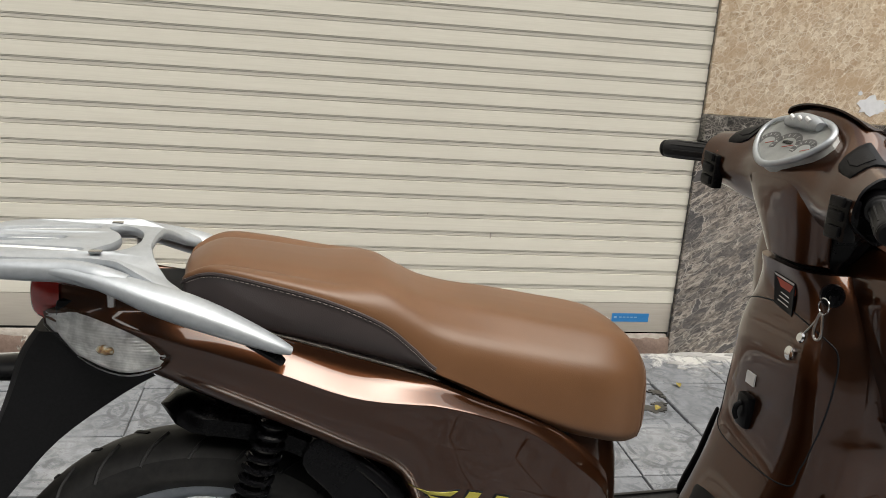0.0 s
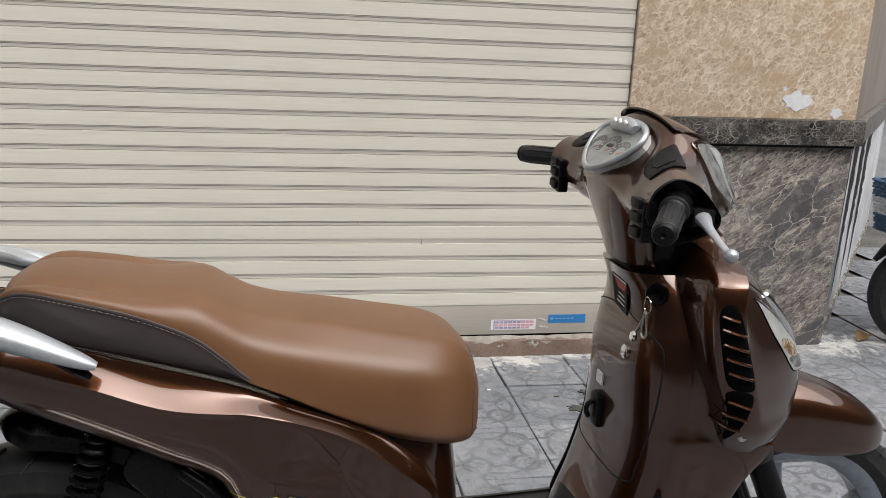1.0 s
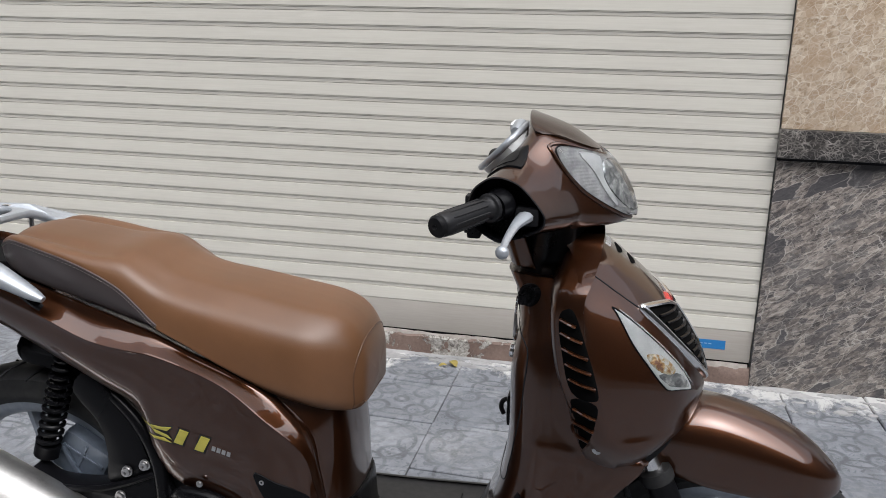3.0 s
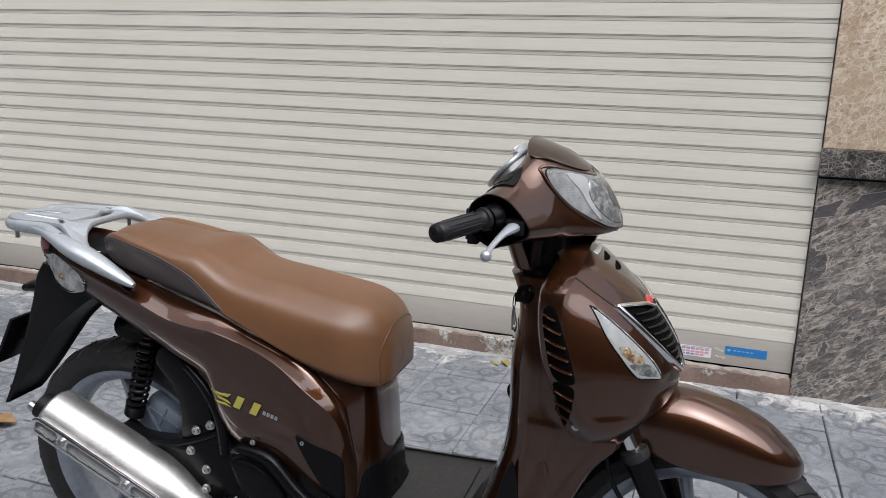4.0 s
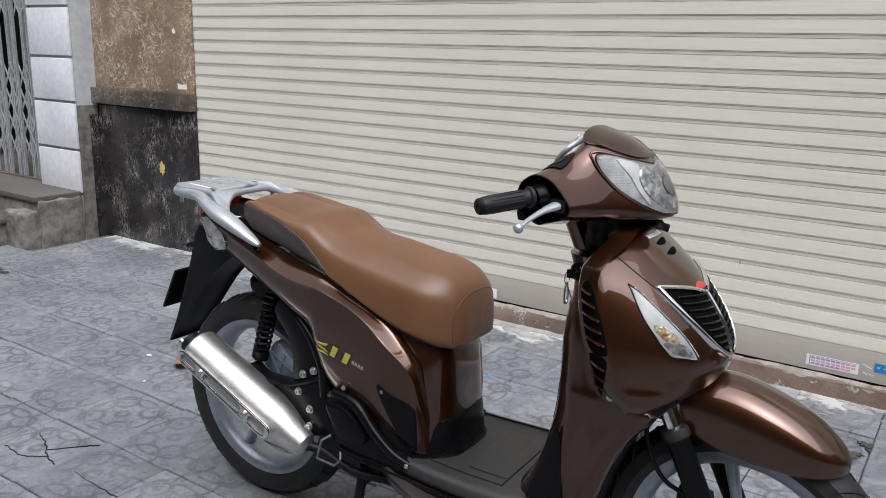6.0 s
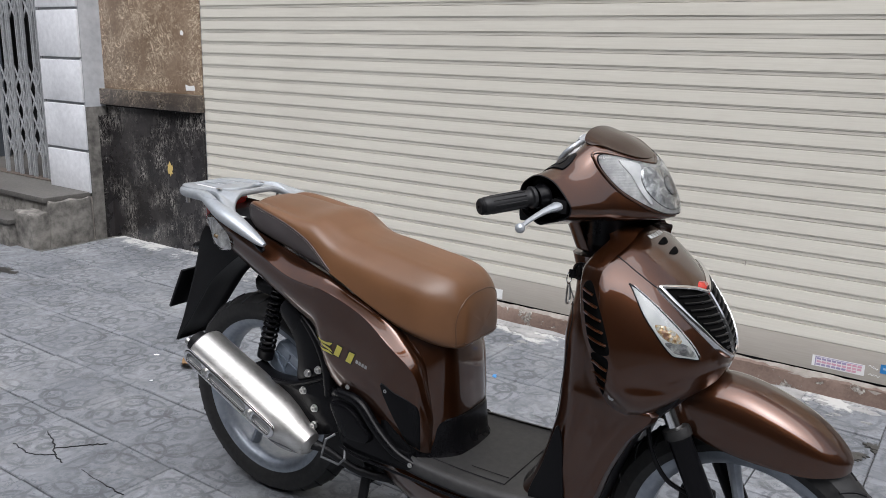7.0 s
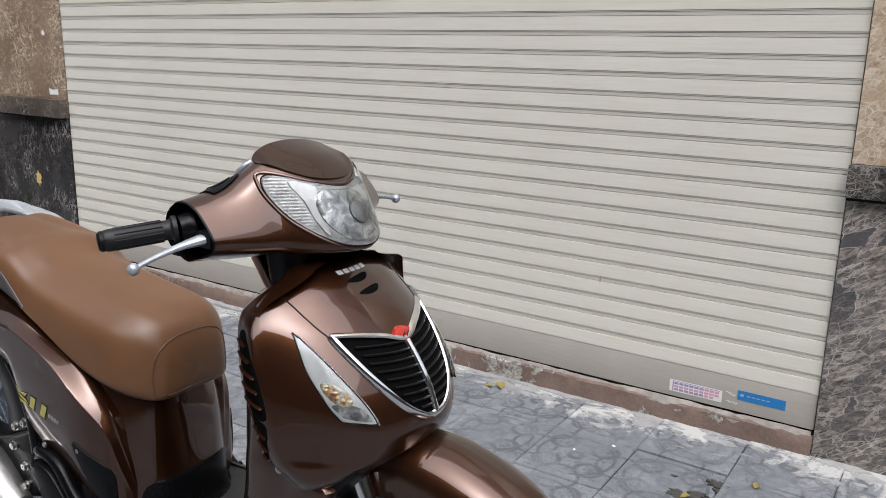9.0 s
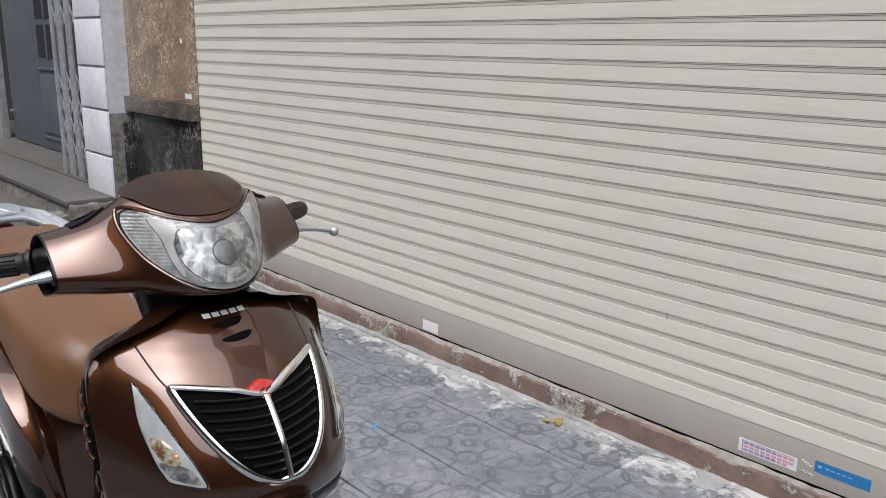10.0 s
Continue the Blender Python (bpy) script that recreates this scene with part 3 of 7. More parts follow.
def surface(P, closed_v=True, caps=True, closed_u=False):
    """A skin over an array (rows, points, 3)."""
    bm = bmesh.new()
    n, m = P.shape[:2]
    V = [[bm.verts.new(P[i, j]) for j in range(m)] for i in range(n)]
    for i in range(n if closed_u else n - 1):
        for j in range(m if closed_v else m - 1):
            a, b, c, d = V[i][j], V[(i + 1) % n][j], V[(i + 1) % n][(j + 1) % m], V[i][(j + 1) % m]
            bm.faces.new((a, b, c, d))
    if caps and closed_v and not closed_u:
        bm.faces.new(V[0][::-1])
        bm.faces.new(V[-1])
    bmesh.ops.remove_doubles(bm, verts=bm.verts, dist=0.00005)
    bmesh.ops.dissolve_degenerate(bm, edges=bm.edges, dist=0.00005)
    return bm


YC = -1.692  # the scooter's middle plane


def mirrored(stations, axis, ku=4, kv=4):
    """Rows of rings, mirrored over the middle plane. axis 'x': stations (x, [(w, z)]); axis 'z': stations (z, [(w, x)])."""
    rings = []
    for u, half in stations:
        h = catmull(half, kv)
        full = np.vstack([np.c_[-h[:, 0], h[:, 1]], np.c_[h[-2:0:-1, 0], h[-2:0:-1, 1]]])
        w, v = full[:, 0] + YC, full[:, 1]
        rings.append(np.c_[np.full(len(w), u), w, v] if axis == "x" else np.c_[v, w, np.full(len(w), u)])
    R = np.array(rings)
    return np.stack([catmull(R[:, j], ku) for j in range(R.shape[1])], 1)


def tube(pts, radius, sides=10, k=5, closed=False, flat=1.0):
    """A round bar along a smooth line; radius a number or one for each point."""
    P = catmull(pts, k, closed) if k > 1 else np.asarray(pts, float)
    r = np.asarray(radius if np.ndim(radius) else [radius] * len(pts), float)
    r = catmull(np.c_[r, r * 0, r * 0], k, closed)[:, 0] if k > 1 else r
    n = len(P)
    rows, side = [], None
    for i in range(n):
        d = P[(i + 1) % n] - P[i - 1] if closed else P[min(i + 1, n - 1)] - P[max(i - 1, 0)]
        d /= np.linalg.norm(d) + 1e-12
        ref = side if side is not None else np.array((0, 0, 1.0)) if abs(d[2]) < 0.9 else np.array((1.0, 0, 0))
        s = np.cross(d, np.cross(ref, d))
        s /= np.linalg.norm(s) + 1e-12
        side = s
        t = np.cross(d, s)
        a = np.arange(sides) * 2 * np.pi / sides
        rows.append(P[i] + r[i] * (np.outer(np.cos(a), s) * flat + np.outer(np.sin(a), t)))
    return surface(np.array(rows), True, not closed, closed)


def lathe(profile, origin, axis, sides=48, closed=False):
    """Turns (radius, along) about an axis through origin."""
    d = Vector(axis).normalized()
    m = Matrix.Translation(origin) @ d.to_track_quat("Z", "Y").to_matrix().to_4x4()
    a = np.arange(sides) * 2 * np.pi / sides
    P = np.array([[m @ Vector((r * np.cos(t), r * np.sin(t), h)) for t in a] for r, h in profile])
    return surface(P, True, not closed, closed)


def bolt(at, axis, r=0.007, h=0.005):
    b = lathe([(r * 1.25, 0), (r * 1.25, h * 0.3), (r, h * 0.35), (r, h * 0.9), (r * 0.85, h), (r * 0.35, h), (r * 0.3, h * 0.6), (0.0004, h * 0.6)], at, axis, 12)
    return b


def flat(outlines, depth, bevel=0.0, m=None):
    """A flat plate from 2D outlines (the first is the edge, others are holes), in the plane m."""
    cu = bpy.data.curves.new("outline", "CURVE")
    cu.offset = -bevel
    cu.dimensions, cu.fill_mode, cu.extrude, cu.bevel_depth, cu.bevel_resolution = "2D", "BOTH", max(depth / 2 - bevel, 0.0001), bevel, 1
    for pts in outlines:
        sp = cu.splines.new("POLY")
        sp.points.add(len(pts) - 1)
        for p, (x, y) in zip(sp.points, pts):
            p.co = (x, y, 0, 1)
        sp.use_cyclic_u = True
    ob = bpy.data.objects.new("outline", cu)
    me = bpy.data.meshes.new_from_object(ob)
    bpy.data.objects.remove(ob)
    bpy.data.curves.remove(cu)
    bm = bmesh.new()
    bm.from_mesh(me)
    bpy.data.meshes.remove(me)
    bmesh.ops.remove_doubles(bm, verts=bm.verts, dist=0.00002)
    return moved(bm, m) if m is not None else bm


def stadium(cx, cy, length, width, angle=0, n=8):
    c, s = math.cos(radians(angle)), math.sin(radians(angle))
    pts = []
    for end in (1, -1):
        for i in range(n + 1):
            a = -math.pi / 2 + math.pi * i / n
            px, py = end * ((length - width) / 2 + width / 2 * math.cos(a)), end * width / 2 * math.sin(a)
            pts.append((cx + c * px - s * py, cy + s * px + c * py))
    return pts


def drape(tree, outline, way, offset, depth, rings=8, k=3, crown=0.0):
    """A skin of the outline's shape laid on another surface along way, with a rim turned inwards."""
    way = Vector(way).normalized()
    side = way.orthogonal() if abs(way.z) > 0.95 else Vector((0, 0, 1)).cross(way).normalized()
    P = catmull(outline, k, True)
    mid = P.mean(0)
    rows = []

    def lay(p, off):
        hit, nrm, _, _ = tree.ray_cast(Vector(p) - way * 0.6, way)
        if hit is None:
            hit, nrm, _, _ = tree.find_nearest(Vector(p))
        return hit - way * off

    rows.append([lay(p, -depth) for p in P])
    rows.append([lay(p, offset * 0.6) for p in P])
    for i in range(rings):
        f = 1 - i / rings
        rows.append([lay(mid + (p - mid) * (f if i else 0.992), offset + crown * (1 - f * f)) for p in P])
    bm = surface(np.array([[tuple(v) for v in r] for r in rows]), True, False)
    c = bm.verts.new(lay(mid, offset + crown))
    bm.verts.ensure_lookup_table()
    edge = [e for e in bm.edges if e.is_boundary]
    top = max(edge, key=lambda e: -(((e.verts[0].co + e.verts[1].co) / 2) - c.co).length)
    loop, seen = [top], {top}
    grow = True
    while grow:
        grow = False
        for v in loop[-1].verts:
            for e in v.link_edges:
                if e.is_boundary and e not in seen:
                    loop.append(e)
                    seen.add(e)
                    grow = True
                    break
            if grow:
                break
    for e in loop:
        bm.faces.new((e.verts[0], e.verts[1], c))
    return bm


def laid_tube(tree, pts, way, offset, radius, k=6, closed=False, sides=8, flatness=1.0):
    way = Vector(way).normalized()
    out = []
    for p in catmull(pts, k, closed):
        hit = tree.ray_cast(Vector(p) - way * 0.6, way)[0]
        if hit is None:
            hit = tree.find_nearest(Vector(p))[0]
        out.append(tuple(hit - way * offset))
    return tube(out, [radius] * len(out), sides, 1, closed, flatness)


def tree_of(ob):
    bm = bmesh.new()
    bm.from_mesh(ob.data)
    t = BVHTree.FromBMesh(bm)
    bm.free()
    return t


# ---- the large structure ----
def ground_z(x, y):
    """The pavement falls slightly towards the left house."""
    return 0.014 + 0.010 * x + 0.004 * (y + 1.7)


def pavement():
    bm = bmesh.new()
    xs, ys = [-60, -7.6, 3.2, 60], [-60, -4.6, 0.9, 60]
    V = [[bm.verts.new((x, y, (ground_z(max(min(x, 3.2), -7.6), max(min(y, 0.9), -4.6))) - 0.012)) for y in ys] for x in xs]
    for i in range(3):
        for j in range(3):
            bm.faces.new((V[i][j], V[i + 1][j], V[i + 1][j + 1], V[i][j + 1]))
    return structure("ground", bm, JOINT, "grey earth and cement under the paving", "ground")


GROUND = pavement()

SH_L, SH_R, SH_B = -4.04, 0.0, 0.105
PITCH, BAND0 = 0.0670, 0.2783


def shutter():
    """Roller shutter: interlocking steel slats over a flat bottom rail."""
    door = thing("roller_shutter", ((SH_L + SH_R) / 2, 0.0, SH_B), "closed cream-coloured steel roller shutter with horizontal slats", "shutter")
    prof = [(0.0070, 0.0), (0.0070, 0.0015), (-0.0016, 0.0017), (-0.0034, 0.0126), (0.0050, 0.0128), (0.0050, 0.0141), (-0.0042, 0.0143), (-0.0046, 0.0166), (0.0030, 0.0168), (0.0030, 0.0176),
            (-0.0046, 0.0179), (-0.0052, 0.0190), (-0.0054, 0.040), (-0.0050, PITCH - 0.0010), (-0.0044, PITCH - 0.0006), (0.0100, PITCH - 0.0003)]
    me = None
    top = 3.0
    z = BAND0 - PITCH
    count = 0
    while z < top:
        lo = max(z, 0.228)
        if me is None or count < 2:
            pts = [(y, max(h, lo - z)) for y, h in prof]
            P = np.array([[(x, y, h) for y, h in pts] for x in (SH_L + 0.004, SH_R - 0.004)])
            me = finish(surface(P, False, False), "slat", False)
            me.materials.append(SHUTTER)
            me.materials.append(BAND)
            for f in me.polygons:
                f.material_index = 1 if f.center.z < 0.0142 else 0
        ob = new("slat", me)
        ob.parent = door
        ob.matrix_parent_inverse = door.matrix_basis.inverted()
        ob.location = (0, 0, z)
        z += PITCH
        count += 1
    rail = box(SH_L + 0.004, SH_R - 0.004, -0.004, 0.03, SH_B, 0.230, 0.003)
    part("bottom_rail", rail, BAR, door, "flat grey-beige bottom rail")
    part("rubber_seal", box(SH_L + 0.006, SH_R - 0.006, 0.0, 0.024, SH_B - 0.022, SH_B - 0.0005), BLACK, door, "black rubber seal under the rail")
    return door


SHUT = shutter()
structure("wall_behind_shutter", box(SH_L - 0.1, SH_R + 0.1, 0.06, 0.16, -0.2, 3.2), GREYWALL, "plain wall closing the shop behind the shutter", "wall")
structure("lintel", box(SH_L - 0.02, SH_R + 0.02, -0.03, 0.06, 3.0, 4.6), TAN, "tan marble lintel over the shutter", "wall")


def rough_strip(x0, x1, y0, y1, z0, z1, seed, jag=0.012, n=120, sag=0.0):
    """A low run of cement with a crumbled top front edge."""
    rnd = random.Random(seed)
    xs = np.linspace(x0, x1, n)
    walk_ = drift = 0.0
    rows = []
    for x in xs:
        walk_ = 0.7 * walk_ + rnd.uniform(-jag, jag)
        g = ground_z(x, y0) - 0.03
        drift = max(min(drift + rnd.uniform(-0.14, 0.14) * sag, 0.3 * sag), -sag)
        d, e = walk_, rnd.uniform(-jag, jag) * 0.16 + drift
        rows.append([(x, y1, g), (x, y1, z1 + e * 0.3), (x, y0 + 0.012 + d * 0.6, z1 + e), (x, y0 + 0.004 + d * 0.3, z1 - 0.008 + e),
                     (x, y0 + e, (z0 + z1) / 2), (x, y0 - 0.004 + d * 0.5, g)])
    return surface(np.array(rows), False, False)


SILL = structure("sill", rough_strip(SH_L, SH_R - 0.002, -0.022, 0.06, 0.0, 0.086, 3, 0.007, 160, 0.014), PLINTH, "low brown-painted cement sill under the shutter, chipped", "sill", True)
structure("sill_mortar", rough_strip(SH_L, SH_R - 0.01, -0.012, 0.05, 0.05, 0.1025, 9, 0.006, 150, 0.004), MORTAR, "crumbling pale mortar bed on the sill", "sill", True)


def smears():
    """Thin patches of old cement trodden over the tiles along the wall."""
    rnd = random.Random(21)
    bm = bmesh.new()
    for i in range(190):
        x = rnd.uniform(SH_L, 1.0)
        y = -0.03 - abs(rnd.gauss(0, 0.10))
        w = rnd.uniform(0.008, 0.075) * (1.0 if y > -0.12 else 0.5)
        n = rnd.randint(9, 16)
        pts = [(x + w * math.cos(a) * rnd.uniform(0.4, 1.2), y + w * 0.45 * math.sin(a) * rnd.uniform(0.3, 1.2)) for a in (2 * math.pi * k / n for k in range(n))]
        pts = [(a, min(b, -0.004)) for a, b in pts]
        h = rnd.uniform(0.0018, 0.0045)
        top = [bm.verts.new((a, b, ground_z(a, b) + h)) for a, b in pts]
        low = [bm.verts.new((a + (a - x) * 0.25, min(b + (b - y) * 0.25, -0.003), ground_z(a, b) - 0.006)) for a, b in pts]
        c = bm.verts.new((x, y, ground_z(x, y) + h * 1.3))
        for k in range(n):
            m = (k + 1) % n
            bm.faces.new((top[k], top[m], c))
            bm.faces.new((low[k], low[m], top[m], top[k]))
    return structure("pavement_mortar", bm, SMEAR, "thin smears of pale cement over the tiles along the wall", "mortar")


smears()
structure("pavement_edge", rough_strip(SH_L, 1.0, -0.045, -0.01, 0.0, 0.016, 5, 0.018), SMEAR, "crumbled cement along the foot of the wall", "mortar", True)

# right-hand pier, clad in marble, with a projecting ledge
structure("pier_right", box(0.0, 0.95, 0.0, 1.6, -0.2, 4.6), GREYWALL, "masonry core of the shop's pier", "wall")
PIER_R = thing("pier_cladding", (0.48, -0.02, 0), "marble cladding of the pier beside the shutter, tan above dark", "cladding", "", "structure")
part("upper_slab", box(0.0, 0.957, -0.02, 0.0, 0.985, 3.0, 0.002), TAN, PIER_R, "tan veined marble slab")
part("lower_slab", box(0.0, 0.963, -0.02, 0.0, -0.05, 0.882, 0.002), DARKSTONE, PIER_R, "dark grey-brown veined marble slab")
RET = pose(0.957, -0.02, 0, 0, 0, 49.4)
part("upper_side_slab", moved(box(0.003, 3.0, 0.0, 0.03, 0.985, 3.0, 0.002), RET), SIDESTONE, PIER_R, "grey-brown stone on the splayed return")
part("side_plaster", moved(box(0.003, 3.0, 0.008, 0.04, 0.09, 0.882, 0.002), RET), SIDEPLASTER, PIER_R, "white streaked plaster on the splayed return")
part("side_skirting", moved(box(0.003, 3.0, 0.0, 0.03, -0.05, 0.09, 0.003), RET), DARKSTONE, PIER_R, "dark stone skirting")
part("ledge", box(-0.004, 0.985, -0.052, 0.0, 0.886, 0.984, 0.003), LEDGE, PIER_R, "projecting black-brown marble ledge")
part("ledge", moved(box(0.03, 3.0, -0.034, 0.02, 0.886, 0.984, 0.003), RET), LEDGE, PIER_R)
# dark strip on the slab's face draws the ledge's shadow line
part("ledge_shadow_joint", box(-0.002, 0.967, -0.024, -0.018, 0.874, 0.8862), INK, PIER_R, "dark strip standing for the shadow line under the ledge")


def jagged(cx, cz, w, h, seed, n=26):
    rnd = random.Random(seed)
    return [(cx + w * math.cos(a) * rnd.uniform(0.55, 1.15), cz + h * math.sin(a) * rnd.uniform(0.5, 1.15)) for a in (2 * math.pi * i / n for i in range(n))]


UP_XZ = Matrix(((1, 0, 0, 0), (0, 0, -1, 0), (0, 1, 0, 0), (0, 0, 0, 1)))


def wall_patch(name, pts, y, mat, parent, label="", depth=0.0012):
    return part(name, flat([pts], depth, 0, Matrix.Translation((0, y, 0)) @ UP_XZ), mat, parent, label, False)


wall_patch("chipped_patch", jagged(0.70, 1.055, 0.075, 0.040, 4), -0.0212, WHITEWASH, PIER_R, "white scraped patch on the marble")
wall_patch("chipped_patch", jagged(0.865, 1.012, 0.035, 0.022, 8), -0.0212, WHITEWASH, PIER_R)
wall_patch("chipped_patch", jagged(0.63, 1.10, 0.012, 0.010, 18), -0.0212, WHITEWASH, PIER_R)
for i, (y0, wide, drop) in enumerate(((0.008, 0.05, 0.60), (0.20, 0.06, 0.40), (0.36, 0.26, 0.72), (0.80, 0.30, 0.76), (1.20, 0.34, 0.78))):
    rnd = random.Random(70 + i)
    z1 = 0.878
    lean = rnd.uniform(-0.02, 0.03)
    P = np.array([[tuple(RET @ Vector((y0 + lean * f + rnd.uniform(-0.012, 0.012), 0.0066, z1 - drop * f))), tuple(RET @ Vector((y0 + lean * f + 0.003 + wide * (1 - f ** 2.2) * rnd.uniform(0.7, 1.15), 0.0066, z1 - drop * f)))]
                  for f in np.linspace(0, 1, 26)])
    part("dark_streak", surface(P, False, False), INK, PIER_R, "black tar streak", False)

# left-hand pier: dark and brown marble between the shutter and the neighbour's white pillar
structure("pier_left", box(-5.13, -4.04, 0.0, 0.5, -0.2, 4.6), GREYWALL, "masonry core of the left pier", "wall")
PIER_L = thing("pier_cladding", (-4.58, -0.02, 0), "old marble cladding, brown above a streaked dark base", "cladding", "", "structure")
part("upper_slab", box(-5.11, -4.045, -0.02, 0.0, 0.98, 3.0, 0.002), TAN_OLD, PIER_L, "brown veined marble slab")
part("lower_slab", box(-5.11, -4.045, -0.02, 0.0, -0.12, 0.876, 0.002), DARKSTONE_OLD, PIER_L, "dark streaked marble slab")
part("ledge", box(-5.10, -4.04, -0.062, 0.0, 0.876, 0.979, 0.003), LEDGE_OLD, PIER_L, "projecting dark marble ledge")
# the same drawn shadow line below the left ledge
part("ledge_shadow_joint", box(-5.08, -4.046, -0.024, -0.018, 0.862, 0.8762), INK, PIER_L, "dark strip standing for the shadow line under the ledge")
wall_patch("yellow_mark", jagged(-4.385, 0.495, 0.030, 0.045, 33, 18), -0.0212, PALEYELLOW, PIER_L, "worn yellow spot of paint")
wall_patch("torn_sticker", [(-4.185, 1.002), (-4.10, 1.005), (-4.105, 1.036), (-4.15, 1.03), (-4.188, 1.038)], -0.0212, WHITE, PIER_L, "small torn white sticker")
wall_patch("torn_sticker", jagged(-4.20, 1.345, 0.016, 0.018, 6, 12), -0.0212, WHITE, PIER_L)


def white_pillar():
    pil = thing("rusticated_pillar", (-5.28, -0.1, 0), "white limewashed pillar of rusticated blocks, flaking at its foot", "pillar", "", "structure")
    part("core", box(-5.50, -5.05, -0.175, 0.5, 0.0, 4.6), GREYWALL, pil, "grey plaster core")
    zs = [0.27, 0.565, 0.88, 1.17, 1.49, 1.80, 2.1, 2.4, 2.7, 3.0, 3.3]
    for i, (a, b) in enumerate(zip(zs, zs[1:])):
        blk = box(-5.515, -5.04, -0.19, -0.172, a + 0.009, b - 0.009, 0.006)
        part("block", blk, WHITEWASH, pil)
    part("foot", box(-5.51, -5.045, -0.185, -0.172, -0.1, 0.277), MORTAR, pil, "bare flaking foot")
    part("return_plaster", box(-5.052, -5.042, -0.17, -0.001, 0.86, 4.5), RETURNWALL, pil, "pale grey plaster return")
    part("return_foot", box(-5.052, -5.042, -0.17, -0.001, -0.12, 0.859), CEMENT, pil, "dirty cement foot of the return")
    part("dark_return", box(-5.040, -5.036, -0.085, -0.021, -0.12, 0.80), DARKSTONE_OLD, pil, "broken edge of dark stone on the return")
    return pil


white_pillar()


def steps():
    st = thing("entrance_steps", (-6.3, -0.35, 0), "worn grey terrazzo entrance steps of the neighbouring house", "steps", "", "structure")
    part("landing", box(-12.0, -5.045, -0.51, 0.9, 0.255, 0.29, 0.006), STEP, st, "terrazzo landing with a nosing")
    part("riser", box(-12.0, -5.06, -0.49, 0.88, -0.15, 0.2548, 0.004), CEMENT, st, "bare cement riser")
    part("tread", box(-12.0, -5.22, -0.67, -0.49, 0.115, 0.145, 0.005), STEP, st, "lower terrazzo tread")
    part("lower_riser", box(-12.0, -5.24, -0.655, -0.491, -0.15, 0.1148, 0.004), CEMENT, st)
    for x0, x1, y0, y1, z1, label in ((-5.25, -5.04, -0.615, -0.480, 0.20, "rough cement apron at the end of the steps"), (-5.075, -5.025, -0.49, -0.188, 0.262, "")):
        b = box(x0, x1, y0, y1, -0.15, z1, 0.02)
        bmesh.ops.subdivide_edges(b, edges=b.edges[:], cuts=5, use_grid_fill=True)
        for v in b.verts:
            v.co += Vector((noise.noise(v.co * 14), noise.noise(v.co * 14 + Vector((9, 0, 0))), noise.noise(v.co * 14 + Vector((0, 7, 0))))) * 0.016 + Vector((0, 0, -0.05 * max(0.0, (v.co.x - x0 - 0.1)) if v.co.z > 0.1 else 0))
        part("cement_apron", b, CEMENT, st, label)
    return st


steps()


def folding_gate():
    gate = thing("folding_gate", (-5.86, -0.11, 0.29), "grey-painted steel folding lattice gate, half open", "gate")
    n, gap = 8, 0.098
    xs = [-6.262 + gap * i for i in range(n)]
    bar = finish(join(box(-0.017, -0.006, -0.010, 0.010, 0.0, 2.4, 0.002), box(0.006, 0.017, -0.010, 0.010, 0.0, 2.4, 0.002), box(-0.007, 0.007, 0.005, 0.009, 0.0, 2.4)), "upright", False)
    bar.materials.append(GATEIRON)
    lean = math.degrees(math.atan2(gap, 0.17))
    strap = {}
    for sgn in (1, -1):
        strap[sgn] = finish(moved(box(-0.0085, 0.0085, -0.002, 0.002, -0.098, 0.098), pose(0, 0, 0, 0, sgn * lean, 0)), "lattice_strap", False)
        strap[sgn].materials.append(GATEIRON)
    for i, x in enumerate(xs):
        part("upright", bar, None, gate).location = (x, -0.10 + (0.016 if i % 2 else 0), 0.30)
    for i in range(n - 1):
        for z in (0.52, 0.69, 0.86, 1.03, 1.52, 1.69, 1.86, 2.30):
            for sgn in (1, -1):
                part("lattice_strap", strap[sgn], None, gate).location = ((xs[i] + xs[i + 1]) / 2, -0.088 + 0.003 * sgn, z)
    part("floor_track", box(-9.4, -5.52, -0.13, -0.04, 0.2905, 0.30, 0.002), RUST, gate, "rusty floor track")
    return gate


folding_gate()


